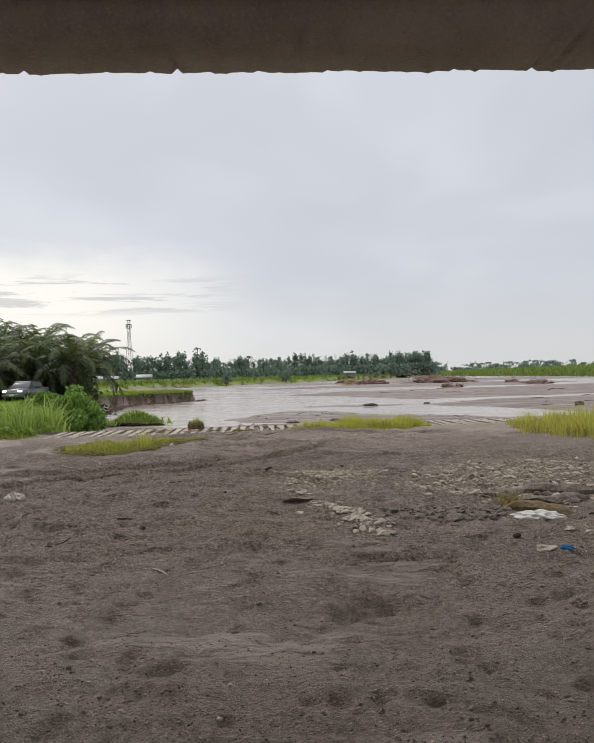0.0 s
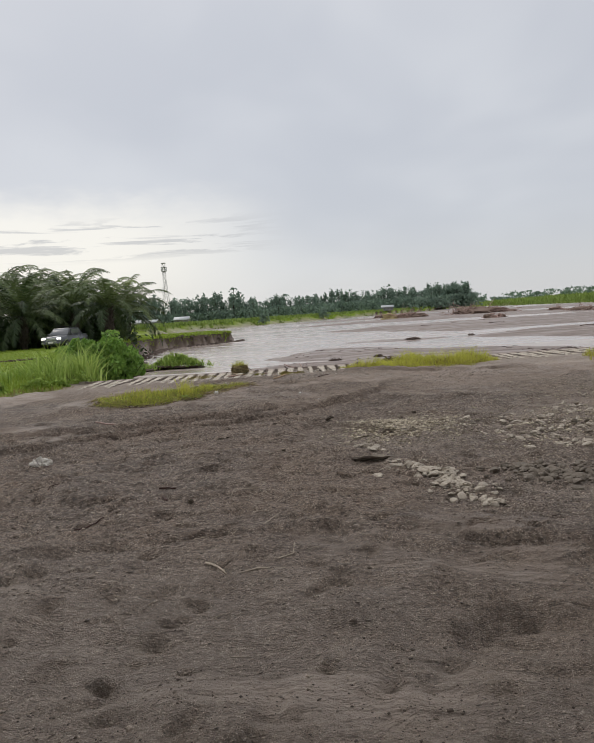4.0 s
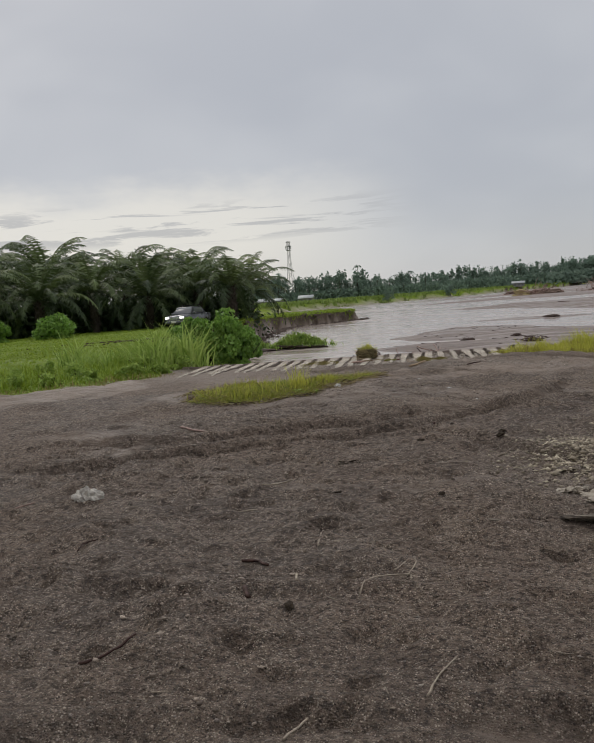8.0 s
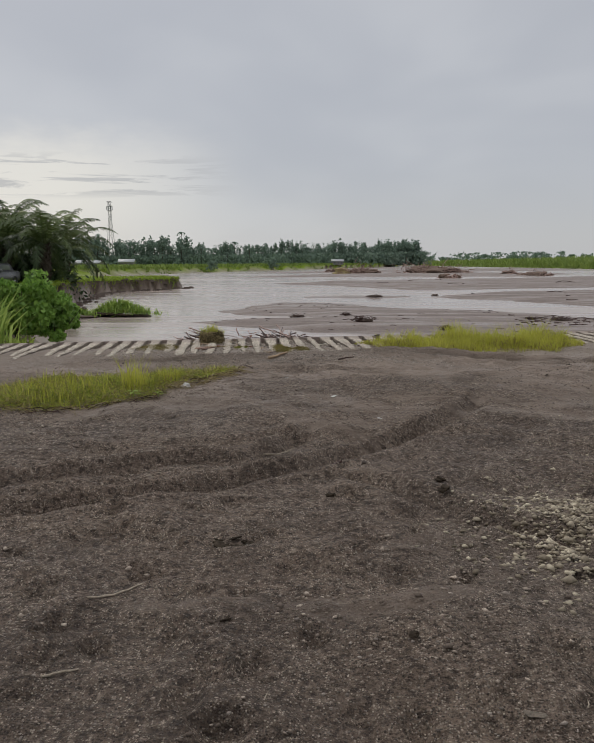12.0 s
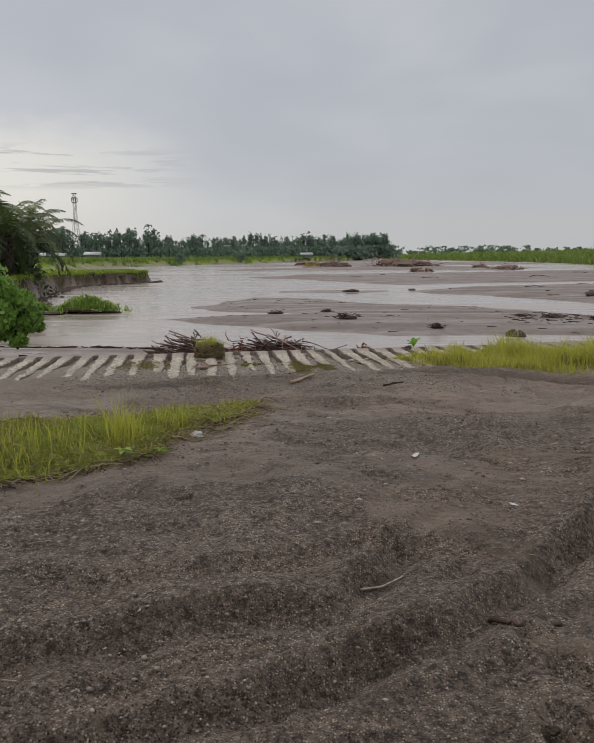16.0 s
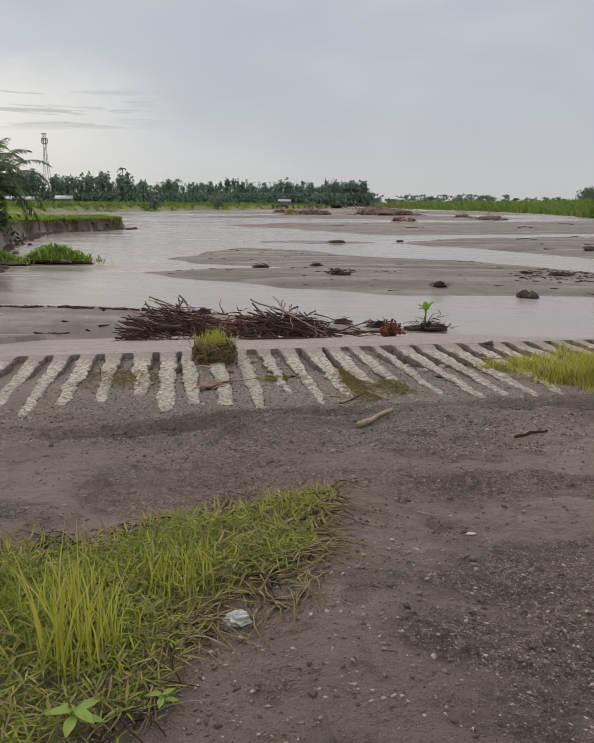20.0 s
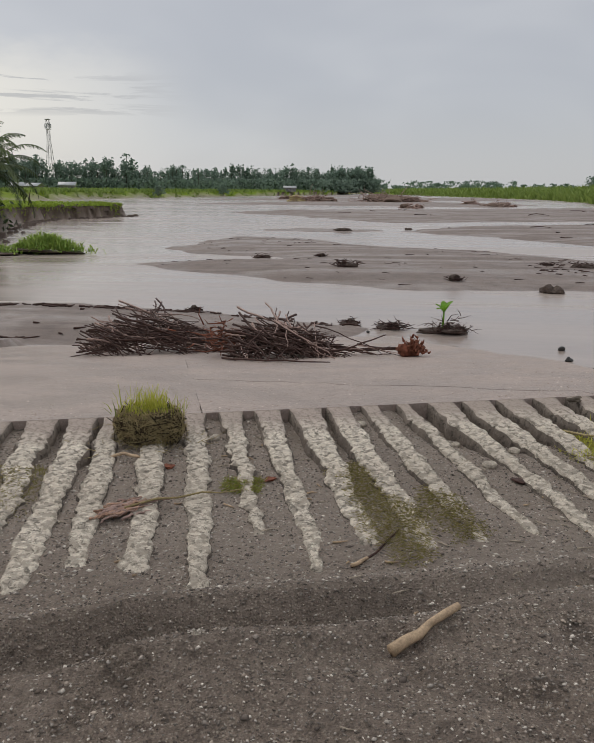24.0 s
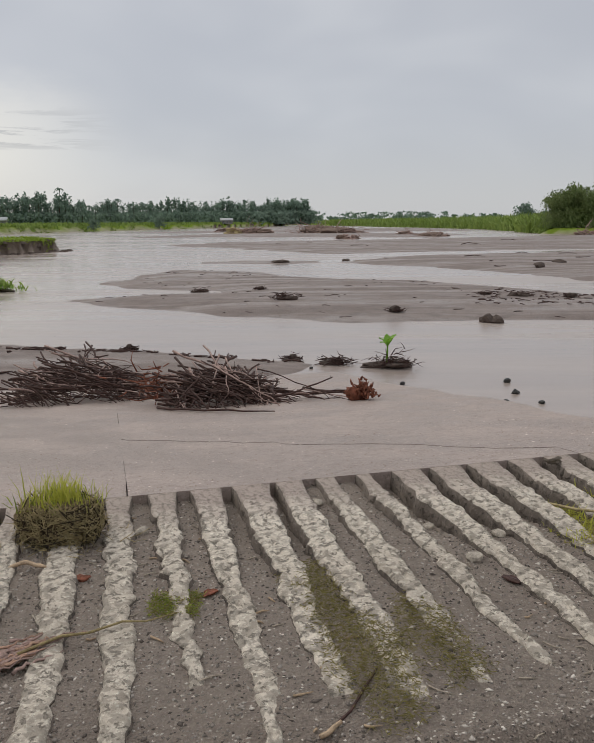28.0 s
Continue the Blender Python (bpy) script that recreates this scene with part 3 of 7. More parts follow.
    gravel = np.maximum(gravel, 0.8 * ramp(w, -3.4, -2.2) * ramp(s, -5.0, -4.4))
    return z, field, silt * (1 - field), gravel


def heights(x, y):
    """Height of the ground under many points."""
    return land(np.asarray(x, float), np.asarray(y, float))[0]


def at(x, y):
    """Height of the ground under one point."""
    return float(land(np.array([float(x)]), np.array([float(y)]))[0][0])


def spread(*stretches):
    """Grid lines: (from, to, step) one after another, then widening."""
    out = []
    for a, b, step in stretches:
        out += list(np.arange(a, b, step))
    return out


def widening(start, end, step, grow):
    out, v = [], start
    while v < end:
        out.append(v)
        step *= grow
        v += step
    return out + [end]


def build_ground():
    side = widening(60, 4000, 2.0, 1.10)
    xs = np.array([-v for v in reversed(side)] + spread((-59.5, -14, 0.55), (-14, -4, 0.22), (-4, 6.8, 0.036), (6.8, 14, 0.22), (14, 59.5, 0.6)) + side)
    ys = np.array(spread((-40, 2, 1.5), (2, 20.6, 0.036), (20.6, 40, 0.16), (40, 130, 0.42)) + widening(130, 4000, 0.5, 1.022))
    x, y = np.meshgrid(xs, ys)
    z, field, silt, gravel = land(x.ravel(), y.ravel())
    # foot and hoof marks in the sand, and crumbs between them
    gz, near = z.reshape(x.shape), np.random.default_rng(3)
    for _ in range(2600):
        fx, fy, a = near.uniform(-3.6, 6.4), near.uniform(3.0, 17.9), near.uniform(0, 3.14)
        big = near.uniform(0.7, 1.15)
        i, j = np.searchsorted(ys, [fy - 0.3, fy + 0.3]), np.searchsorted(xs, [fx - 0.3, fx + 0.3])
        cut = np.s_[i[0]:i[1], j[0]:j[1]]
        dx, dy = x[cut] - fx, y[cut] - fy
        u, v = (dx * math.cos(a) + dy * math.sin(a)) / (0.085 * big), (dy * math.cos(a) - dx * math.sin(a)) / (0.050 * big)
        r = u * u + v * v
        deep = near.uniform(0.15, 1.2) * (1.0 if fy < 12.5 else 0.55)
        gz[cut] += deep * (0.009 * np.exp(-((np.sqrt(r) - 1.3) / 0.33) ** 2) - 0.036 * np.exp(-r * r))
    h, wd = x.shape
    q = np.arange(h * wd).reshape(h, wd)
    faces = np.stack([q[:-1, :-1], q[:-1, 1:], q[1:, 1:], q[1:, :-1]], -1).reshape(-1, 4)
    me = mesh_np("ground", np.stack([x.ravel(), y.ravel(), gz.ravel()], 1), faces, M_GROUND, True)
    for key, val in (("field", field), ("silt", silt), ("gravel", gravel)):
        me.attributes.new(key, "FLOAT", "POINT").data.foreach_set("value", val.astype(np.float32))
    tagged(new("ground", me), "dark volcanic sand, silt bars and grassy river banks", "ground", kind="structure")


build_ground()


def build_water():
    n = 60
    v = np.linspace(-1, 1, n)
    x, y = np.meshgrid(np.sign(v) * np.abs(v) ** 3 * 3000, 18 + (np.linspace(0, 1, n) ** 3) * 3500)
    q = np.arange(n * n).reshape(n, n)
    faces = np.stack([q[:-1, :-1], q[:-1, 1:], q[1:, 1:], q[1:, :-1]], -1).reshape(-1, 4)
    me = mesh_np("water", np.stack([x.ravel(), y.ravel(), np.full(n * n, WL)], 1), faces, M_WATER, True)
    tagged(new("water", me), "shallow brown flood water of a wide braided river", "river", kind="structure")


build_water()


# ---- the bridge overhead ----
def boxes(name, spec, mat, bevel=0.02, jag=0.0):
    """One mesh of bevelled boxes: (centre, size) in metres."""
    bm = bmesh.new()
    for c, sz in spec:
        m = Matrix.Translation(c) @ Matrix.Diagonal((*sz, 1))
        bmesh.ops.create_cube(bm, size=1.0, matrix=m)
    if bevel:
        bmesh.ops.bevel(bm, geom=bm.edges[:], offset=bevel, segments=1, affect="EDGES")
    me = bpy.data.meshes.new(name)
    bm.to_mesh(me)
    bm.free()
    me.materials.append(mat)
    return me


def ragged_beam(name, length, depth, height, mat, seed, rag=0.012):
    """A long beam whose lower arrises are chipped."""
    r = np.random.default_rng(seed)
    n = int(length / 0.03)
    xs = np.linspace(-length / 2, length / 2, n)
    chip = np.abs(r.normal(0, rag * 0.35, n)) + rag * 2.2 * (np.maximum(0, np.sin(xs * 3.1 + 2 * np.sin(xs * 1.7)) - 0.96) * 12) * r.random(n)
    chip += 0.004 * np.sin(xs * 9)
    ring = [(-depth / 2, -0.5), (depth / 2, -0.5), (depth / 2, 0.5), (-depth / 2, 0.5)]
    v = []
    for i, x in enumerate(xs):
        for k, (yy, zz) in enumerate(ring):
            v.append((x, yy, (zz + 0.5) * height - (chip[i] * (1 if r.random() < 0.85 else -1.5) if zz < 0 else 0)))
    f = [(i * 4 + k, i * 4 + (k + 1) % 4, i * 4 + 4 + (k + 1) % 4, i * 4 + 4 + k) for i in range(n - 1) for k in range(4)]
    f += [(3, 2, 1, 0), (n * 4 - 4, n * 4 - 3, n * 4 - 2, n * 4 - 1)]
    return mesh_np(name, v, f, mat)


BR_Y, BR_Z = 6.17, 2.9


def build_bridge():
    ang = math.atan2(ALONG[1], ALONG[0]) - 0.035
    root = empty("bridge", (3.2, BR_Y, 0), "weathered concrete road bridge with a chipped edge beam overhead", "bridge", kind="structure")
    root.rotation_euler[2] = ang
    edge = part("edge_beam", ragged_beam("edge_beam", 44, 0.50, 0.25, M_BRIDGE, 4), root, "stained edge beam with chipped lower lip")
    edge.location = (0, 0, BR_Z)
    drip = part("fascia", ragged_beam("fascia", 44, 0.30, 1.0, M_SOFFIT, 9, 0.006), root, "purple-brown fascia with recess shade in its colour")
    drip.location = (0, 0.08, BR_Z + 0.255)
    part("deck", boxes("deck", [((0, -3.55, BR_Z + 0.75), (44, 6.6, 0.35))], M_SOFFIT), root, "deck soffit in deep shade")
    for k, yy in enumerate((-2.6, -4.5, -6.4)):
        part("girder", boxes("girder", [((0, yy, BR_Z + 0.33), (44, 0.5, 0.5))], M_BRIDGE), root)
    for xx in (-13.5, 14.5):
        part("pier", boxes("pier", [((xx, -3.6, BR_Z / 2 - 0.4), (1.2, 4.6, BR_Z + 0.85)), ((xx, -3.6, BR_Z + 0.02), (1.7, 6.0, 0.16))], M_BRIDGE, 0.05), root)


# ---- the ribbed revetment ----
# ribs by number along the crest: place at the crest and at the foot, length, width at the crest, midway and at the foot
RIBS = {-7: (-1.74, -1.73, 1.55, 0.150, 0.125, 0.08), -6: (-1.505, -1.55, 2.02, 0.135, 0.120, 0.090), -5: (-1.330, -1.345, 1.90, 0.085, 0.122, 0.06),
        -4: (-1.065, -1.125, 1.96, 0.112, 0.118, 0.07), -3: (-0.835, -0.905, 2.14, 0.112, 0.100, 0.055), -2: (-0.612, -0.645, 1.70, 0.120, 0.085, 0.045),
        -1: (-0.380, -0.460, 2.06, 0.135, 0.092, 0.032), 0: (-0.138, -0.220, 1.88, 0.165, 0.120, 0.058), 1: (0.075, -0.005, 1.98, 0.122, 0.126, 0.07),
        2: (0.283, 0.235, 1.95, 0.088, 0.114, 0.035), 3: (0.505, 0.465, 1.97, 0.065, 0.092, 0.03), 4: (0.765, 0.715, 2.10, 0.140, 0.103, 0.05),
        5: (1.010, 0.925, 2.10, 0.155, 0.106, 0.05), 6: (1.245, 1.14, 2.10, 0.155, 0.116, 0.05), 7: (1.495, 1.385, 2.0, 0.130, 0.105, 0.05)}


def rib_mesh(k, length, top_w, mid_w, foot_w, drift=0.0):
    """A worn concrete rib: flat pitted top, nibbled sides, flush with the slab at the crest."""
    r = np.random.default_rng(100 + k)
    n, m = 150, 11
    w = 0.012 - np.linspace(0, length, n)
    def wobble(a, knots):
        return np.interp(np.linspace(0, 1, n), np.linspace(0, 1, knots), r.normal(0, a, knots))
    gnaw = ramp(-w, 0.02, 0.35) * 0.9 + 0.1
    width = np.interp(-w, [0, 0.10, 0.45 * length, 0.8 * length, length], [top_w * 1.18, top_w, mid_w, 0.5 * (mid_w + foot_w), foot_w])
    shift = wobble(0.006, 9) * gnaw + drift * np.clip(-w / length, 0, 1)
    lft = shift - width / 2 + (wobble(0.007, 16) + wobble(0.007, 46) + r.normal(0, 0.0018, n)) * gnaw
    rgt = shift + width / 2 + (wobble(0.007, 16) + wobble(0.007, 46) + r.normal(0, 0.0018, n)) * gnaw
    level = wobble(0.0045, 12) * ramp(-w, 0.08, 0.5) - 0.0015 - 0.11 * ramp(-w, length - 0.25, length + 0.05)
    f = np.linspace(0, 1, m)
    x = lft[:, None] + (rgt - lft)[:, None] * f[None]
    x[:, 1:-1] += r.normal(0, 0.0012, (n, m - 2)) * gnaw[:, None]
    yy = np.repeat(w[:, None], m, 1) + r.normal(0, 0.0012, (n, m)) * gnaw[:, None]
    pit = ramp(vnoise(x * 38 + 31 * k, yy * 30), 0.66, 0.90) * 0.011 + (vnoise(x * 80 + k, yy * 80) - 0.5) * 0.003 + (fbm(x + k, yy, 11, 2) - 0.5) * 0.007
    round_off = 0.005 * np.exp(-np.minimum(f, 1 - f)[None] * 16)
    z = level[:, None] - (pit + round_off) * gnaw[:, None]
    z[:, [0, -1]] -= 0.006 * gnaw[:, None]
    prof = np.stack([x, yy, z], -1)
    def skirt(c, sgn):
        lo = np.stack([c[:, 0] + sgn * (0.004 + 0.010 * r.random(n) * gnaw), c[:, 1], c[:, 2] - 0.03 - 0.02 * r.random(n)], -1)
        foot = np.stack([c[:, 0] + sgn * 0.014, c[:, 1], np.full(n, -0.22)], -1)
        return lo, foot
    l1, l2 = skirt(prof[:, 0], -1)
    r1, r2 = skirt(prof[:, -1], 1)
    v = np.concatenate([l2[:, None], l1[:, None], prof, r1[:, None], r2[:, None]], 1)
    c = m + 4
    q = np.arange(n * c).reshape(n, c)
    fc = np.stack([q[:-1, :-1], q[:-1, 1:], q[1:, 1:], q[1:, :-1]], -1).reshape(-1, 4)
    # side faces take the dark material that paints the grooves' shade
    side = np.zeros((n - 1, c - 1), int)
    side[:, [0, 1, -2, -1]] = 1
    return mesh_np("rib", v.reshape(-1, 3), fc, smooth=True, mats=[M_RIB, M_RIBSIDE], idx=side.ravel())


def slab_piece(name, corners, seed, thick=0.16):
    """A slab panel from its outline in (along, out), top on the slope."""
    bm = bmesh.new()
    top = [bm.verts.new((s, w, -SLOPE * w)) for s, w in corners]
    f = bm.faces.new(top)
    if f.normal.z < 0:
        f.normal_flip()
    ext = bmesh.ops.extrude_face_region(bm, geom=[f])
    for e in ext["geom"]:
        if isinstance(e, bmesh.types.BMVert):
            e.co.z -= thick
    bmesh.ops.recalc_face_normals(bm, faces=bm.faces[:])
    me = bpy.data.meshes.new(name)
    bm.to_mesh(me)
    bm.free()
    me.materials.append(M_SLAB)
    return me


def jag_line(a, b, n, amp, seed):
    r = np.random.default_rng(seed)
    a, b = np.array(a, float), np.array(b, float)
    t = np.linspace(0, 1, n)[:, None]
    p = a + (b - a) * t
    off = np.cumsum(r.normal(0, amp, n))
    off -= np.linspace(off[0], off[-1], n)
    d = (b - a) / np.linalg.norm(b - a)
    return [tuple(q) for q in p + off[:, None] * np.array((-d[1], d[0]))]


def build_revetment():
    root = empty("revetment", (CREST[0], CREST[1], -0.02), "ribbed concrete river revetment half buried in sand", "revetment", kind="structure")
    root.rotation_euler[2] = math.atan2(ALONG[1], ALONG[0])
    joint = -0.79
    gap = 0.005
    edge = [(s + 0.03 * math.sin(9 * w), w) for w, s in SLAB_EDGE]
    crack = jag_line((joint + gap, 2.50), (0.22, 1.62), 14, 0.03, 5) + jag_line((0.22, 1.62), (1.93, 0.27), 18, 0.03, 6)[1:]
    # left panel, then the cracked right one in two pieces
    part("slab_panel", slab_piece("slab_panel", [(-4.7, 0.004), (joint - gap, 0.004)] + jag_line((joint - gap, 0.1), (joint - gap, 12.6), 30, 0.0035, 3) + [(-4.7, 12.6)], 1), root, "silt-covered concrete slab")
    part("slab_panel", slab_piece("slab_panel", [(joint + gap, 0.004), (1.90, 0.004), (1.915, 0.2)] + crack[::-1], 2), root, "silt-covered concrete slab")
    low = [(s + 0.006, w + 0.028) for s, w in crack]
    part("slab_panel", slab_piece("slab_panel", low + [(1.906, 0.004), (3.3, 0.004)] + [(s, w) for s, w in edge if w > 0.4] + [(joint + gap, 12.6)], 3), root, "silt-covered concrete slab")
    r = np.random.default_rng(2)
    spare = [rib_mesh(50 + k, r.uniform(1.75, 2.2), r.uniform(0.11, 0.15), r.uniform(0.095, 0.125), r.uniform(0.04, 0.07)) for k in range(14)]
    for k in range(-18, 44):
        if k in RIBS:
            head, foot, length, w0, w1, w2 = RIBS[k]
            ob = part("rib", rib_mesh(k + 20, length + 0.15, w0 * 1.06, w1 * 1.06, w2 * 1.1, foot - head), root)
            ob.location = (head, 0.0, 0.0)
        else:
            ob = part("rib", spare[k % 14], root)
            ob.location = (k * 0.2335 - 0.125 + r.normal(0, 0.008), 0.0, 0.0)
            ob.rotation_euler = (r.normal(0.003, 0.004), 0, r.normal(-0.02, 0.015))


build_bridge()
build_revetment()


# ---- plants ----
def blades(n, px, py, pz, height, width, lean, seed, bend=0.35, flop=0.0):
    """Grass blades as bent tapering strips. Returns vertices and triangles."""
    r = np.random.default_rng(seed)
    a, yaw = r.uniform(0, 2 * np.pi, n), r.uniform(0, 2 * np.pi, n)
    h = height * r.uniform(0.55, 1.25, n)
    tilt = np.abs(r.normal(0, lean, n)) + flop * r.random(n)
    d = np.stack([np.cos(a) * np.sin(tilt), np.sin(a) * np.sin(tilt), np.cos(tilt)], 1)
    d2 = d + np.stack([np.cos(a), np.sin(a), -0.5 * np.ones(n)], 1) * (bend * r.uniform(0.3, 1.6, n))[:, None]
    d2 /= np.linalg.norm(d2, axis=1)[:, None]
    side = np.stack([np.cos(yaw), np.sin(yaw), 0 * yaw], 1) * (width * r.uniform(0.6, 1.3, n) / 2)[:, None]
    base = np.stack([px, py, pz], 1)
    mid = base + d * (h * 0.55)[:, None]
    tip = mid + d2 * (h * 0.5)[:, None]
    tip[:, 2] = np.maximum(tip[:, 2], pz + 0.004)
    v = np.stack([base - side, base + side, mid + side * 0.8, mid - side * 0.8, tip], 1).reshape(-1, 3)
    k = np.arange(n)[:, None] * 5
    f = np.concatenate([k + [0, 1, 2], k + [0, 2, 3], k + [3, 2, 4]], 1).reshape(-1, 3)
    return v, f


def joined(sets):
    vs, fs, off = [], [], 0
    for v, f in sets:
        vs.append(v), fs.append(f + off)
        off += len(v)
    return np.concatenate(vs), np.concatenate(fs)


def scatter(poly, n, seed, edge=0.0, wob=0.25):
    """Points inside an outline, thinner towards its edge."""
    r = np.random.default_rng(seed)
    p = np.array(poly)
    lo, hi = p.min(0), p.max(0)
    x, y = r.uniform(lo[0], hi[0], n * 6), r.uniform(lo[1], hi[1], n * 6)
    d = inside(poly, x, y) + (fbm(x, y, 2.5, 3) - 0.5) * 2 * wob
    keep = d > edge * r.random(len(x)) ** 2
    return x[keep][:n], y[keep][:n], d[keep][:n]


def tube(points, radii, sides=6, cap=True):
    """A tapering tube along points."""
    p, rad = np.array(points, float), np.array(radii, float)
    t = np.gradient(p, axis=0)
    t /= np.linalg.norm(t, axis=1)[:, None] + 1e-9
    ref = np.where(np.abs(t[:, 2:3]) > 0.9, np.array([[1.0, 0, 0]]), np.array([[0, 0, 1.0]]))
    a = np.cross(t, ref)
    a /= np.linalg.norm(a, axis=1)[:, None] + 1e-9
    b = np.cross(t, a)
    ang = np.arange(sides) * 2 * np.pi / sides
    v = p[:, None] + rad[:, None, None] * (np.cos(ang)[None, :, None] * a[:, None] + np.sin(ang)[None, :, None] * b[:, None])
    n = len(p)
    q = np.arange(n * sides).reshape(n, sides)
    nxt = np.roll(q, -1, 1)
    f = np.concatenate([np.stack([q[:-1], nxt[:-1], nxt[1:]], -1).reshape(-1, 3), np.stack([q[:-1], nxt[1:], q[1:]], -1).reshape(-1, 3)])
    v = v.reshape(-1, 3)
    if cap:
        c = len(v)
        v = np.vstack([v, p[0], p[-1]])
        f = np.vstack([f, [(q[0, (j + 1) % sides], q[0, j], c) for j in range(sides)], [(q[-1, j], q[-1, (j + 1) % sides], c + 1) for j in range(sides)]])
    return v, f


def grass_patch(name, poly, n, height, mats, label, seed, width=0.007, wob=0.25, lean=0.35, tall=None, bend=0.35, lift=0.0):
    """A patch of grass: short runners, upright blades and a few tall stems."""
    x, y, d = scatter(poly, n, seed, 0.25, wob)
    z = land(x, y)[0] - 0.01 + lift
    k = 0.35 + 1.0 * ramp(d, 0.0, 0.4) * ramp(fbm(x, y, 2.6, 3), 0.25, 0.75) * 1.3
    root = empty(name, (0, 0, 0), label, "grass")
    half = len(x) // 2
    v, f = blades(half, x[:half], y[:half], z[:half], height * k[:half], width, lean, seed + 1, bend)
    part("blade_mass", mesh_np("blade_mass", v, f, mats[0]), root, kind="stuff")
    v, f = blades(len(x) - half, x[half:], y[half:], z[half:], height * 0.7 * k[half:], width * 1.2, lean * 1.8, seed + 2, bend * 1.8, 0.5)
    part("runner_mass", mesh_np("runner_mass", v, f, mats[1]), root, kind="stuff")
    for i, (tx, ty, tr, tn, th) in enumerate(tall or ()):
        r = np.random.default_rng(seed + 30 + i)
        qx, qy = r.normal(tx, tr, tn), r.normal(ty, tr, tn)
        v, f = blades(tn, qx, qy, land(qx, qy)[0] - 0.01, th, width * 1.3, 0.16, seed + 40 + i, 0.22)
        part("tall_tuft", mesh_np("tall_tuft", v, f, M_GRASS_Y), root, "upright yellow-green tuft", "stuff")
    return root


LAWN = [(-1.10, 16.64), (-1.2, 16.2), (-1.20, 15.92), (-1.36, 15.66), (-1.5, 15.42), (-1.66, 14.95), (-1.85, 14.75), (-2.3, 14.3), (-3.0, 14.3), (-3.5, 15.0), (-3.1, 15.6), (-2.6, 15.78), (-2.15, 16.02), (-1.85, 16.26), (-1.5, 16.5)]
lawn = grass_patch("grass_patch", LAWN, 21000, 0.10, (M_GRASS_G, M_GRASS_Y), "bright green creeping grass with tall yellow tufts on sand", 11, lean=0.95, wob=0.16, width=0.0052, bend=0.8,
                   tall=((-1.87, 15.2, 0.055, 60, 0.36), (-1.80, 15.26, 0.05, 34, 0.28), (-1.94, 15.47, 0.05, 26, 0.30), (-2.0, 15.40, 0.06, 26, 0.24), (-1.66, 15.64, 0.07, 60, 0.17), (-1.58, 15.68, 0.07, 36, 0.14), (-1.28, 16.4, 0.07, 34, 0.10), (-2.2, 15.1, 0.12, 60, 0.20), (-2.6, 15.2, 0.16, 80, 0.20), (-2.4, 14.7, 0.14, 70, 0.18), (-2.9, 14.9, 0.16, 80, 0.19)))


def creepers(root, poly, n, length, mat, seed, name, out=0.12):
    """Dry stems that creep over the sand at the edge of a patch."""
    r = np.random.default_rng(seed)
    x, y, d = scatter(poly, n * 14, seed, 0.0, 0.1)
    pick = np.argsort(np.abs(d - 0.03))[:n]
    mx, my = np.mean(poly, 0)
    sets, a = [], np.arctan2(y[pick] - my, x[pick] - mx) + r.normal(0, 0.9, n)
    L, hump = length * r.uniform(0.3, 1.3, n), r.uniform(0.0, 0.035, n)
    px, py = x[pick] - 0.3 * L * np.cos(a), y[pick] - 0.3 * L * np.sin(a)
    rows = []
    for k in range(6):
        rows.append(np.stack([px, py, heights(px, py) + 0.006 + hump * math.sin(math.pi * k / 5)], 1))
        a = a + r.normal(0, 0.28, n)
        px, py = px + L / 5 * np.cos(a), py + L / 5 * np.sin(a)
    for pts in np.stack(rows, 1):
        sets.append(tube(pts, np.linspace(0.0042, 0.0015, 6) * r.uniform(0.7, 1.2), 4))
    part(name, mesh_np(name, *joined(sets), mat), root, kind="stuff")


def leaflets(root, poly, n, seed, mat, size=0.036, wob=0.12):
    """Short broad blades that lie over the runners."""
    r = np.random.default_rng(seed)
    x, y, d = scatter(poly, n, seed, 0.1, wob)
    z = heights(x, y) + 0.012 + 0.05 * r.random(len(x)) * ramp(d, 0, 0.25)
    a, up = r.uniform(0, 6.28, len(x)), r.normal(0.25, 0.35, len(x))
    s = size * r.uniform(0.6, 1.5, len(x))
    u = np.stack([np.cos(a) * np.cos(up), np.sin(a) * np.cos(up), np.sin(up)], 1) * s[:, None]
    w = np.stack([-np.sin(a), np.cos(a), 0 * a], 1) * (s * 0.042)[:, None]
    p = np.stack([x, y, z], 1)
    v = np.stack([p, p + u * 0.5 + w, p + u + np.array((0, 0, -0.006)), p + u * 0.5 - w], 1).reshape(-1, 3)
    q = np.arange(len(x))[:, None] * 4
    part("leaf_mass", mesh_np("leaf_mass", v, np.concatenate([q + [0, 1, 2], q + [0, 2, 3]], 1).reshape(-1, 3), mat), root, kind="stuff")


leaflets(lawn, LAWN, 4200, 25, M_GRASS_G, 0.070, 0.16)
leaflets(lawn, LAWN, 2400, 26, M_GRASS_Y, 0.062, 0.16)
leaflets(lawn, LAWN, 3200, 28, M_GRASS_D, 0.085, 0.22)

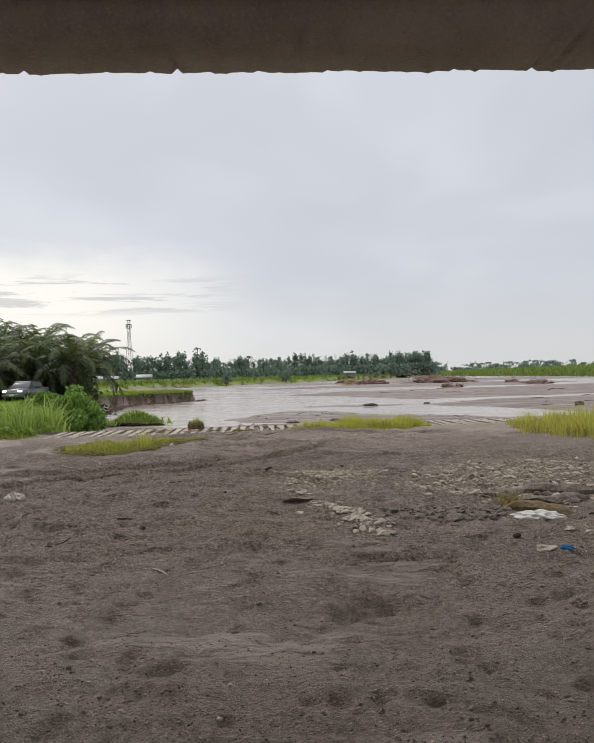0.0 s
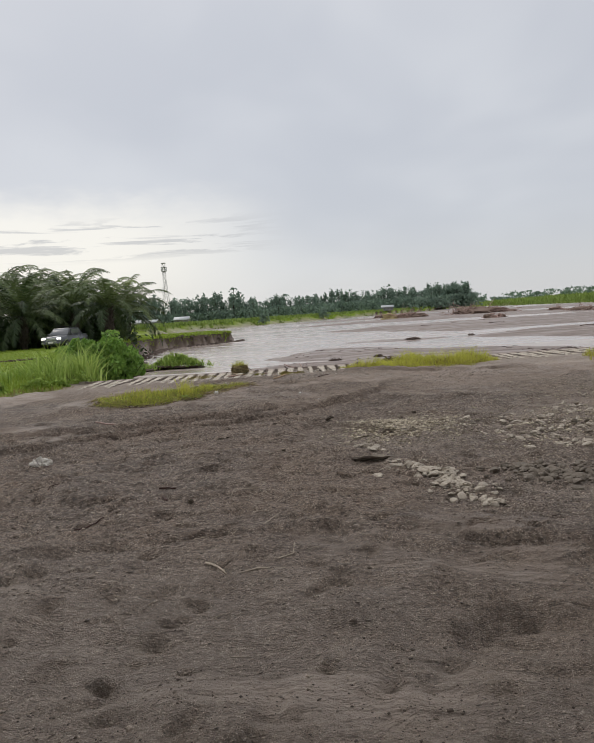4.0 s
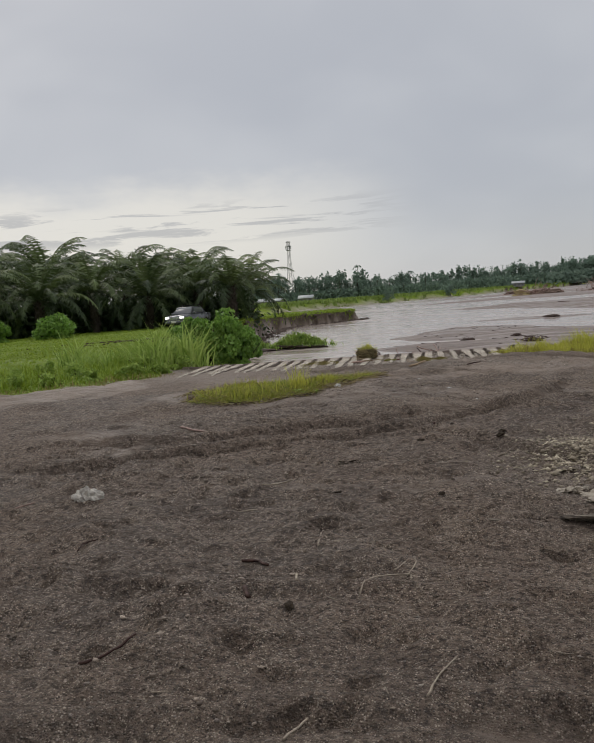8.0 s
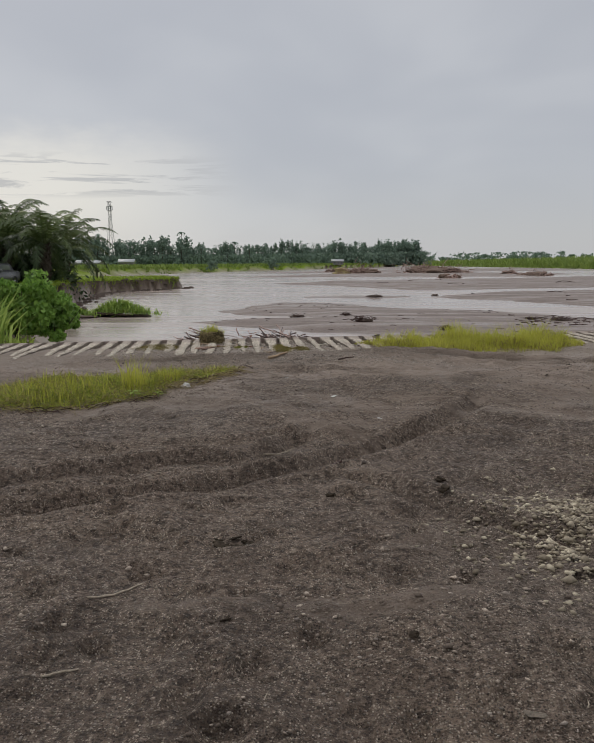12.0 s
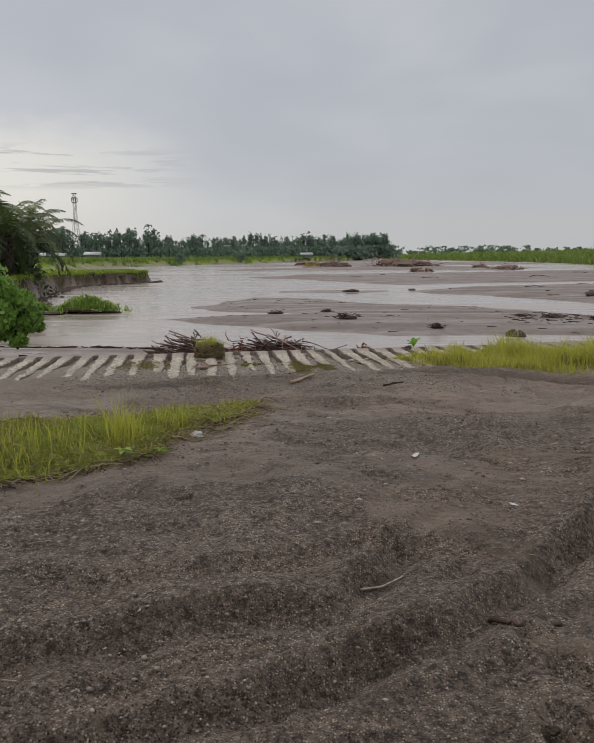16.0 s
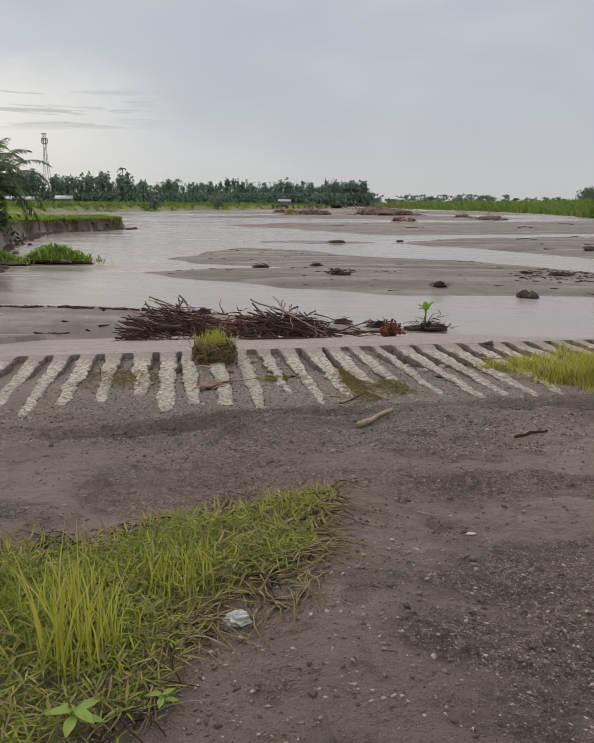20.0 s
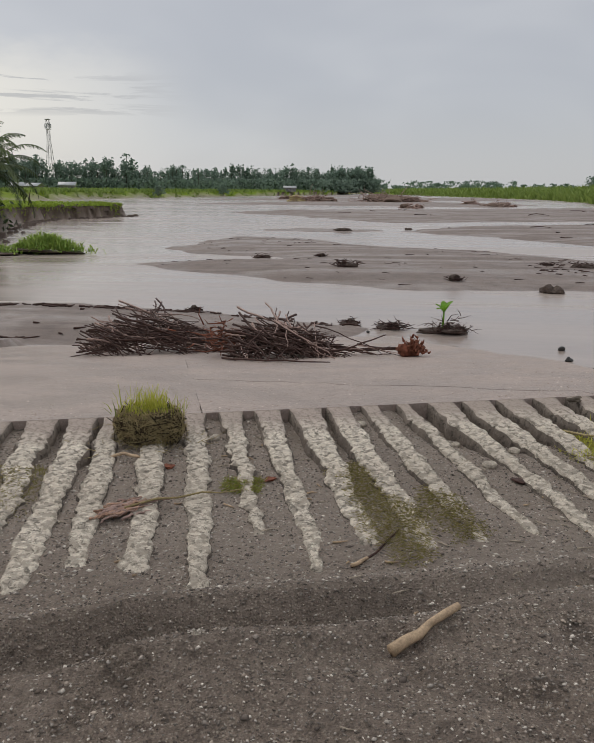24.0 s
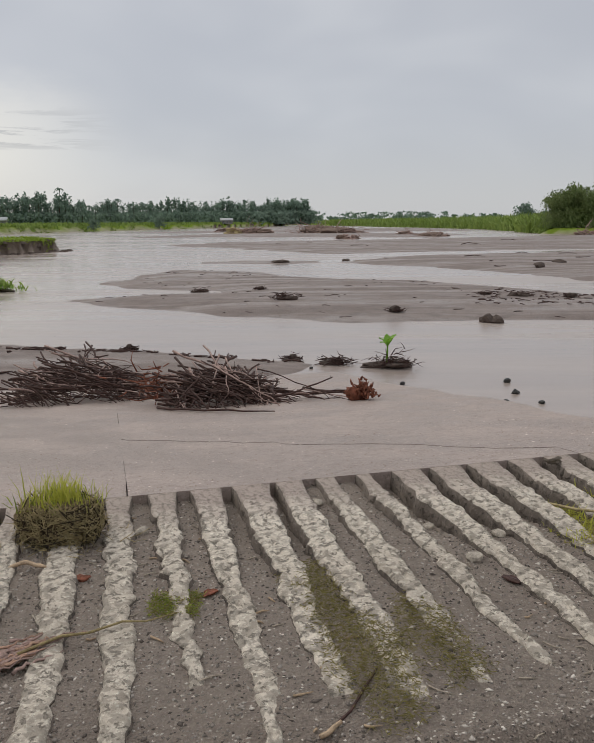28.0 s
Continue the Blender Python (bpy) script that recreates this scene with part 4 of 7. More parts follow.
def low_weed(poly, n, height, mats, label, seed, width, wob, lean):
    root = grass_patch("low_weed", poly, n, height, mats, label, seed, width, wob, lean)
    leaflets(root, poly, n, seed + 300, mats[0], 0.022, 0.05)
    leaflets(root, poly, n, seed + 310, mats[1], 0.024, 0.05)
    return root


M_STEM = plain("withered_stem", (0.30, 0.24, 0.12), 0.8, 0.2, 30, 0.4)
creepers(lawn, LAWN, 210, 0.27, M_STEM, 21, "withered_stem")
creepers(lawn, LAWN, 90, 0.24, M_TWIG, 22, "dead_stem")
creepers(lawn, LAWN, 170, 0.26, M_DRIFT, 29, "dark_stem")
creepers(lawn, [(-1.6, 15.25), (-1.2, 15.6), (-1.1, 16.5), (-1.25, 16.6), (-1.5, 15.7)], 110, 0.26, M_STEM, 23, "creeping_stem")
def seedling(x, y, n, size):
    """A broad-leaved weed: a short stem and a whorl of pointed leaves."""
    root = empty("leafy_weed", (x, y, at(x, y)), "small bright broad-leaved weed among the grass", "weed")
    part("stem", mesh_np("stem", *tube([(0, 0, -0.02), (0.005, 0, size * 0.6), (0, 0.005, size)], [0.004, 0.003, 0.002], 5), M_FALLEN), root)
    for k in range(n):
        a, t = k * 2.4, np.linspace(0, 1, 7)
        z = size * (0.6 + 0.4 * k / n)
        mid = np.stack([math.cos(a) * t * size, math.sin(a) * t * size, z + size * (0.28 * t - 0.35 * t * t)], 1)
        wv = np.array((-math.sin(a), math.cos(a), 0.0)) * size * 0.2 * np.sin(np.pi * (0.06 + 0.94 * t))[:, None]
        v = np.concatenate([mid - wv + (0, 0, 0.006), mid, mid + wv + (0, 0, 0.006)])
        f = [(c + j, c + j + 1, c + 8 + j, c + 7 + j) for c in (0, 7) for j in range(6)]
        part("leaf", mesh_np("leaf", v, f, M_FALLEN), root)


seedling(-1.76, 14.93, 6, 0.085)
seedling(-1.55, 15.05, 5, 0.05)
grass_patch("grass_patch", [(0.05, 20.25), (0.15, 19.6), (0.45, 18.95), (0.85, 18.55), (1.6, 18.35), (2.6, 18.7), (3.3, 19.3), (3.5, 20.0), (2.9, 20.7), (1.6, 20.55), (0.8, 20.45)],
            15000, 0.23, (M_GRASS_Y, M_GRASS_D), "dense yellow-green grass along the revetment", 12, 0.0085, 0.25, 0.34, bend=0.5)
grass_patch("grass_patch", [(5.0, 19.6), (5.2, 17.6), (5.8, 15.9), (7.0, 15.2), (9.5, 15.4), (11, 17.5), (9.5, 20.5), (6.6, 20.8)],
            16000, 0.30, (M_GRASS_Y, M_GRASS_D), "tall yellow-green grass on sand", 13, 0.012, 0.2, 0.2)
low_weed([(-0.95, 18.25), (-0.75, 18.35), (-0.85, 18.9), (-1.1, 19.45), (-1.3, 19.35), (-1.15, 18.7)], 1700, 0.032, (M_OLIVE, M_GRASS_D), "thin low weed growing between the ribs", 14, 0.006, 0.12, 0.9)
low_weed([(-0.72, 18.45), (-0.55, 18.6), (-0.7, 19.2), (-0.85, 19.1)], 650, 0.032, (M_OLIVE, M_GRASS_D), "thin low weed growing between the ribs", 15, 0.006, 0.1, 0.9)
low_weed([(-1.72, 18.95), (-1.55, 18.95), (-1.56, 19.15), (-1.75, 19.12)], 500, 0.075, (M_GRASS_G, M_GRASS_D), "small green weed between the ribs", 16, 0.006, 0.05, 0.7)
low_weed([(-3.3, 18.5), (-2.6, 18.55), (-2.5, 19.2), (-3.2, 19.3)], 1000, 0.06, (M_OLIVE, M_GRASS_D), "thin yellowed weed between the ribs", 17, 0.006, 0.2, 0.7)
low_weed([(0.02, 19.5), (0.35, 19.4), (0.3, 20.2), (0.0, 20.2)], 800, 0.14, (M_GRASS_Y, M_GRASS_D), "thin yellowed weed between the ribs", 18, 0.006, 0.08, 0.7)
grass_patch("dry_weed", [(0.75, 20.95), (1.15, 20.95), (1.25, 21.3), (0.8, 21.3)], 170, 0.34, (M_GRASS_D, M_GRASS_D), "dry brown weed at the crest of the revetment", 19, 0.006, 0.05, 0.4, lift=0.02)
grass_patch("grass_tuft", [(-0.52, 6.89), (-0.12, 6.94), (-0.15, 7.29), (-0.52, 7.34)], 700, 0.09, (M_GRASS_G, M_GRASS_Y), "small tuft of green grass on the sand", 27, 0.009, 0.08, 0.7)
# the overgrown margin of the field
grass_patch("field_margin", [(-5.55, 17.6), (-6.4, 16.4), (-7.6, 15.5), (-10, 14.6), (-14, 14.2), (-17, 17), (-13, 21), (-9.5, 22.5), (-7.6, 20.8), (-6.2, 19.2)],
            30000, 0.24, (M_FIELD, M_REED), "rough green grass with dry stems edging the field", 20, 0.024, 0.3, 0.8, bend=0.7)
FRINGE = [(-5.5, 18.6), (-5.75, 17.75), (-6.5, 16.75), (-7.7, 15.85), (-10, 15.0), (-14, 14.6), (-14, 14.1), (-10, 14.4), (-7.5, 15.3), (-6.2, 16.3), (-5.4, 17.5)]
grass_patch("dry_fringe", FRINGE, 5200, 0.16, (M_GRASS_D, M_FALLEN), "dry matted grass along the foot of the margin", 24, 0.014, 0.12, 0.9, bend=0.7)


def reeds():
    """A stand of tall cane grass beside the bush."""
    r = np.random.default_rng(31)
    root = empty("reed_clump", (-7.6, 20.3, at(-7.6, 20.3)), "tall pale green cane grass with drooping leaves", "grass")
    for k in range(22):
        cx, cy = r.normal(0.1, 0.85), r.normal(-0.35, 0.6)
        n, h = int(r.integers(45, 75)), r.uniform(0.6, 1.2) * (1.0 if cy > -0.8 else 0.6)
        x, y = r.normal(cx, 0.16, n), r.normal(cy, 0.16, n)
        v, f = blades(n, x, y, land(x - 7.6, y + 20.3)[0] - at(-7.6, 20.3) - 0.03, h, 0.042, 0.30, 50 + k, 0.75)
        part("tuft", mesh_np("tuft", v, f, M_REED), root, kind="stuff")


reeds()


def leaf_cloud(n, centre, radii, size, seed, droop=0.3, hollow=0.45, lumps=7, narrow=0.55):
    """Leaves as folded diamonds over a lumpy rounded mass."""
    r = np.random.default_rng(seed)
    lc = r.normal(0, 1, (lumps, 3))
    lc *= ((0.62 if lumps < 16 else 0.80) * r.random(lumps) ** 0.4 / np.linalg.norm(lc, axis=1))[:, None]
    lr = r.uniform(0.20, 0.40, lumps) if lumps < 16 else r.uniform(0.13, 0.30, lumps)
    k = r.integers(0, lumps, n)
    d = r.normal(0, 1, (n, 3))
    d /= np.linalg.norm(d, axis=1)[:, None]
    p = lc[k] + d * (lr[k] * (hollow + (1 - hollow) * r.random(n) ** 0.5))[:, None]
    p = p * np.array(radii) + np.array(centre)
    return leaves(p, size, r, droop, narrow)


def leaves(p, size, r, droop=0.3, narrow=0.55):
    n = len(p)
    a = r.normal(0, 1, (n, 3)) + np.array((0, 0, -droop))
    a /= np.linalg.norm(a, axis=1)[:, None]
    b = np.cross(a, r.normal(0, 1, (n, 3)))
    b /= np.linalg.norm(b, axis=1)[:, None] + 1e-9
    s = (size * r.uniform(0.6, 1.4, n))[:, None]
    v = np.stack([p - a * s * 0.5, p + b * s * narrow * 0.5, p + a * s * 0.5, p - b * s * narrow * 0.5], 1).reshape(-1, 3)
    q = np.arange(n)[:, None] * 4
    f = np.concatenate([q + [0, 1, 2], q + [0, 2, 3]], 1).reshape(-1, 3)
    return v, f


def bush(name, at_xyz, radii, n, size, mat, label, seed, category="bush", stems=7, droop=0.3, lumps=9):
    root = empty(name, at_xyz, label, category)
    v, f = leaf_cloud(n, (0, 0, radii[2] * 0.62), radii, size, seed, droop, 0.5, lumps)
    v[:, 2] = np.maximum(v[:, 2], 0.01)
    part("foliage", mesh_np("foliage", v, f, mat), root, kind="stuff")
    r = np.random.default_rng(seed)
    sets = []
    for _ in range(stems):
        e = r.normal(0, 0.35, 2) * np.array(radii[:2])
        sets.append(tube([(0, 0, -0.1), (e[0] * 0.5, e[1] * 0.5, radii[2] * 0.5), (e[0], e[1], radii[2])], np.array((0.05, 0.035, 0.015)) * min(1.0, radii[2] * 0.5), 5))
    part("stem", mesh_np("stem", *joined(sets), M_TRUNK), root)
    return root


bush("bush", (-9.95, 27.3, -0.66), (1.35, 1.2, 1.22), 6500, 0.165, M_BUSH, "dense broad-leaved green bush on the river bank", 61, lumps=34, droop=0.7)
bush("bush", (-10.75, 26.9, -0.45), (1.05, 0.9, 0.72), 3600, 0.16, M_BUSH, "low leafy green bush behind the reeds", 66, lumps=22, droop=0.7)
bush("bush", (-8.95, 27.6, -0.85), (0.95, 0.8, 0.86), 2600, 0.16, M_BUSH, "small leafy bush at the top of the bank", 69, lumps=18, droop=0.7)
bush("bush", (-34.5, 49.0, -0.2), (2.4, 1.6, 1.6), 4200, 0.24, M_BUSH, "leafy shrub at the foot of the palms", 67, lumps=14)
bush("bush", (-39.0, 47.0, -0.2), (2.6, 1.6, 1.3), 3200, 0.24, M_BUSH, "leafy shrub at the foot of the palms", 68, lumps=12)
bush("bush", (-9.4, 28.6, -0.75), (1.2, 1.0, 0.8), 3500, 0.13, M_BUSH, "low broad-leaved green bush on the river bank", 62)
bush("bush", (-21.5, 49.0, -1.6), (2.2, 2.2, 1.2), 3500, 0.2, M_BUSH, "dark green bush overhanging the river bank", 63)


def slumped(x, y, half, high, n, seed, label):
    """Greenery that slid down the bank: long limp leaves over a mound of roots and mud."""
    r = np.random.default_rng(seed)
    root = empty("fallen_vegetation", (x, y, WL + 0.03), label, "plants")
    part("mud", lumps("mud", M_SILTCLOD, half * 0.62, seed, (1.2, 0.6, 0.12), 0.9, 3), root)
    u, v = r.normal(0, 0.42, n), r.normal(0, 0.30, n)
    px, py = u * half, v * half * 0.6
    pz = high * 0.8 * np.exp(-(u * u + v * v) * 1.6) * r.uniform(0.3, 1.0, n)
    part("leaf_mass", mesh_np("leaf_mass", *blades(n, px, py, pz, high * 0.62, 0.085, 0.95, seed + 1, 1.3), M_FALLEN), root, kind="stuff")
    part("foliage", mesh_np("foliage", *leaves(np.stack([px, py, pz + 0.1], 1)[: n // 2], 0.24, r, 1.2, 0.4), M_BUSH), root, kind="stuff")


for wx, wy, ws in ((-5.95, 18.2, 0.36), (-6.1, 17.5, 0.42), (-6.6, 17.0, 0.36), (-7.1, 16.5, 0.44), (-7.7, 16.3, 0.4), (-8.3, 15.8, 0.5), (-9.0, 15.6, 0.42), (-9.8, 15.3, 0.5), (-10.8, 15.1, 0.45),
                   (-6.6, 18.6, 0.5), (-7.4, 17.6, 0.42), (-8.4, 17.0, 0.46), (-9.6, 16.6, 0.44), (-6.0, 19.0, 0.4), (-8.9, 18.4, 0.4), (-10.6, 17.6, 0.45), (-12.0, 15.0, 0.5)):
    bush("margin_weed", (wx, wy, at(wx, wy) - 0.04), (ws, ws * 0.8, ws * 0.62), 520, 0.075, M_FALLEN, "leafy green weed at the edge of the field", int(-wx * 100), "weed", 3, 0.2, 6)


# ---- palms and the trees behind them ----
def palm_meshes(seed, trunk_h, frond_len, count, bend=1.75, low=1.8):
    r = np.random.default_rng(seed)
    pts = [(0.06 * math.sin(k), 0.05 * math.cos(2 * k), trunk_h * k / 7) for k in range(8)]
    rad = [0.34 + 0.06 * math.sin(5 * k) for k in range(8)]
    sets = [tube(pts, rad, 9)]
    for k in range(46):                      # stubs of old leaf bases
        a, z = k * 2.4, trunk_h * (0.12 + 0.88 * k / 46)
        sets.append(tube([(0.28 * math.cos(a), 0.28 * math.sin(a), z), (0.5 * math.cos(a), 0.5 * math.sin(a), z + 0.24)], [0.09, 0.05], 4))
    trunk = mesh_np("trunk", *joined(sets), M_BARK)
    fr, tones = [], []
    for k in range(count):
        a = k * 2.399 + r.normal(0, 0.15)
        up = 1.45 - low * (k / count) ** 1.1 + r.normal(0, 0.09)      # young leaves stand, old ones hang
        L = frond_len * r.uniform(0.85, 1.1)
        n = 12
        pos, ang = np.array((0.15 * math.cos(a), 0.15 * math.sin(a), trunk_h)), up
        line = [pos]
        for i in range(n):
            ang -= (bend - 0.2 * (1.4 - up)) / n * (0.3 + 1.4 * (i / n) ** 1.2)
            pos = pos + L / n * np.array((math.cos(a) * math.cos(ang), math.sin(a) * math.cos(ang), math.sin(ang)))
            line.append(pos)
        line = np.array(line)
        # tone scatters per frond and gets darker towards the low ones
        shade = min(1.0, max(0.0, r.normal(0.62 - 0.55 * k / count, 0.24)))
        fr.append(tube(line, np.linspace(0.05, 0.012, n + 1), 4)), tones.append(shade)
        m = 50
        u = np.linspace(0.12, 0.99, m)
        base = np.stack([np.interp(u, np.linspace(0, 1, n + 1), line[:, c]) for c in range(3)], 1)
        tan = np.stack([np.interp(u, np.linspace(0, 1, n + 1), np.gradient(line[:, c])) for c in range(3)], 1)
        tan /= np.linalg.norm(tan, axis=1)[:, None]
        sidev = np.array((-math.sin(a), math.cos(a), 0.0))
        for sgn in (-1, 1):
            ll = 0.82 * np.sin(np.pi * np.clip(u * 0.9 + 0.1, 0, 1)) ** 0.6 * r.uniform(0.75, 1.15, m)
            d = sgn * sidev * 0.75 + tan * 0.45 + np.array((0, 0, -0.32)) + r.normal(0, 0.16, (m, 3))
            d /= np.linalg.norm(d, axis=1)[:, None]
            tip = base + d * ll[:, None] + np.array((0, 0, -0.12)) * ll[:, None]
            wv = tan * 0.046
            v = np.stack([base - wv, base + wv, base + (tip - base) * 0.6 + wv * 0.9, tip], 1).reshape(-1, 3)
            q = np.arange(m)[:, None] * 4
            fr.append((v, np.concatenate([q + [0, 1, 2], q + [0, 2, 3]], 1).reshape(-1, 3))), tones.append(shade)
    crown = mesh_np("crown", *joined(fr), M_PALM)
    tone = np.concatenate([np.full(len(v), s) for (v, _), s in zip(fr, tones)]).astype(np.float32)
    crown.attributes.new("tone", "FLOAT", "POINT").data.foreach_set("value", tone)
    return trunk, crown


PALMS = [palm_meshes(70, 3.1, 4.9, 24, 2.15, 1.5), palm_meshes(71, 3.0, 5.9, 34, 1.95, 1.7), palm_meshes(72, 4.2, 5.8, 36, 2.0, 1.7), palm_meshes(73, 3.4, 5.4, 30, 2.0, 1.6)]


def palm(x, y, kind, turn, size):
    root = empty("oil_palm", (x, y, at(x, y) - 0.05), "oil palm with long arching dark green fronds", "palm tree", "palms beside the field")
    trunk, crown = PALMS[kind]
    part("trunk", trunk, root), part("crown", crown, root)
    root.rotation_euler[2], root.scale = turn, (size, size, size * 1.04)


r0 = np.random.default_rng(5)
for px, py, kd, sz in ((-29.6, 67.2, 0, 1.06), (-35.0, 70.5, 3, 1.0), (-37.5, 65.5, 1, 1.0), (-41.0, 62.0, 3, 1.05), (-42.5, 56.5, 1, 1.0), (-45.0, 51.0, 2, 0.95), (-50.0, 46.5, 1, 1.0), (-54, 41, 1, 1.05),
                       (-38.0, 76.0, 2, 1.05), (-44.0, 71.5, 2, 1.1), (-48.5, 64.5, 2, 1.15), (-51.5, 58, 2, 1.1), (-55, 52, 2, 1.1), (-59, 46, 2, 1.1), (-34, 80, 1, 1.0), (-47, 80, 2, 1.1), (-57, 68, 2, 1.15), (-62, 58, 2, 1.15)):
    palm(px, py, kd, r0.uniform(0, 6.28), sz)


def tree_meshes(seed, height, spread_r, n, leaf, mat, bare=0.35):
    """A tapered trunk with limbs, and a crown of clumps of leaves round the limb ends."""
    r = np.random.default_rng(seed)
    top = height * 0.93
    trunk = [tube([(0, 0, -0.3), (0.02 * height * r.normal(), 0.02 * height * r.normal(), height * 0.4), (0, 0, top)], [0.022 * height, 0.015 * height, 0.003 * height], 6)]
    pts, wts = [], []
    for k in range(13):
        z = height * (bare + (0.92 - bare) * k / 12)
        a = k * 2.4 + r.normal(0, 0.3)
        L = spread_r * (1.05 - 0.65 * max(0.0, (z / height - bare) / (1 - bare)) ** 1.3) * r.uniform(0.6, 1.15)
        e = np.array((L * math.cos(a), L * math.sin(a), z + L * 0.35))
        trunk.append(tube([(0, 0, z * 0.92), e * (0.5, 0.5, 1) - np.array((0, 0, L * 0.12)), e], [0.009 * height, 0.006 * height, 0.002 * height], 4))
        pts.append(e), pts.append(e * (0.55, 0.55, 1.0)), wts.append(1.0), wts.append(0.7)
    pts.append(np.array((0, 0, top)))
    cl = np.array(pts)[r.integers(0, len(pts), n)]
    p = cl + r.normal(0, 1, (n, 3)) * np.array((0.22, 0.22, 0.16)) * spread_r
    return mesh_np("trunk", *joined(trunk), M_TRUNK), mesh_np("crown", *leaves(p, leaf, r, 0.3, 0.7), mat)


TREES = [tree_meshes(80, 10, 2.9, 1500, 0.42, M_PALM), tree_meshes(81, 12, 2.4, 1500, 0.42, M_PALM)]


def tree(x, y, z, meshes, turn, size, label, group="", name="tree"):
    root = empty(name, (x, y, z), label, "tree", group)
    part("trunk", meshes[0], root), part("crown", meshes[1], root)
    root.rotation_euler[2], root.scale = turn, (size, size, size)


for px, py, sz in ((-52.5, 70.0, 1.28), (-66.5, 74, 1.35), (-52, 92, 1.25), (-70, 56, 1.3), (-58, 80, 1.2), (-46, 86, 1.1), (-76, 62, 1.35)):
    palm(px, py, 2, px, sz)


def understorey():
    """The undergrowth between the palms, as one mass, with their shade in its colour."""
    r = np.random.default_rng(85)
    n = 26000
    u = r.random(n) * 5
    x = np.interp(u, range(6), (-33, -42, -49, -56, -64, -72)) + r.normal(0, 1.2, n)
    y = np.interp(u, range(6), (76, 70, 64, 57, 48, 40)) + r.normal(0, 1.2, n)
    z = heights(x, y) + r.random(n) ** 1.2 * 4.6 * (0.4 + 0.6 * fbm(x, y, 0.35, 2))
    root = empty("undergrowth", (0, 0, 0), "undergrowth between the palm trunks, their shade painted as dark green", "undergrowth", kind="stuff")
    # no tone here, so the darkest palm green paints the gloom under the crowns
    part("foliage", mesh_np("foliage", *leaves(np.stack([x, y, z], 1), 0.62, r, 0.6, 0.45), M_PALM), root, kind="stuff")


understorey()


def bank_fringe():
    """Grass hanging over the lip of the cut bank, and slumped clods at its foot."""
    r = np.random.default_rng(86)
    line = np.array(LEFT_BANK[4:14], float)
    n = 9000
    u = r.random(n) * (len(line) - 1)
    x, y = (np.interp(u, range(len(line)), line[:, c]) for c in range(2))
    x, y = x - r.uniform(-0.1, 2.2, n), y - r.uniform(-0.3, 0.9, n)
    root = empty("bank_fringe", (0, 0, 0), "ragged green grass hanging over the cut river bank", "grass", kind="stuff")
    part("blade_mass", mesh_np("blade_mass", *blades(n, x, y, heights(x, y) - 0.04, 0.42, 0.09, 0.8, 87, 0.8), M_FIELD), root, kind="stuff")
    m = 200
    u = 1.0 + r.random(m) * (len(line) - 2)
    x, y = (np.interp(u, range(len(line)), line[:, c]) for c in range(2))
    x, y = x + r.uniform(-0.3, 1.8, m), y + r.uniform(-0.2, 1.0, m)
    z = np.maximum(heights(x, y), WL)
    sets = []
    for k in range(m):
        s = r.uniform(0.12, 0.42)
        t = np.linspace(0, 2 * np.pi, 8)[:-1]
        ring = [(x[k] + s * math.cos(a) * r.uniform(0.7, 1.3), y[k] + s * math.sin(a) * r.uniform(0.7, 1.3), z[k] - 0.05) for a in t]
        top = [(x[k] + s * 0.55 * math.cos(a) * r.uniform(0.6, 1.3), y[k] + s * 0.55 * math.sin(a) * r.uniform(0.6, 1.3), z[k] + s * r.uniform(0.3, 0.7)) for a in t]
        f = [(j, (j + 1) % 7, 7 + j) for j in range(7)] + [((j + 1) % 7, 7 + (j + 1) % 7, 7 + j) for j in range(7)] + [(7, 7 + j, 8 + j) for j in range(1, 6)]
        sets.append((np.array(ring + top), np.array(f)))
    part("clod_mass", mesh_np("clod_mass", *joined(sets), M_SILTCLOD), root, kind="stuff")


bank_fringe()


# ---- far woods, tower, houses ----
def crown_leaves(r, x, y, z0, h, wide, n, leaf, lobes=5, low=0.3):
    """Leaves of a far tree: a few upright lobes round a stem."""
    c = np.stack([r.normal(0, wide * 0.45, lobes), r.normal(0, wide * 0.45, lobes), h * r.uniform(low + 0.1, 0.84, lobes)], 1)
    c[0] = (0, 0, h * 0.82)
    rad = np.stack([wide * r.uniform(0.35, 0.7, lobes)] * 2 + [h * r.uniform(0.10, 0.2, lobes)], 1)
    k = r.integers(0, lobes, n)
    d = r.normal(0, 1, (n, 3))
    d *= (r.random(n) ** 0.4 / np.linalg.norm(d, axis=1))[:, None]
    return leaves(c[k] + d * rad[k] + np.array((x, y, z0)), leaf, r, 0.2, 0.8)


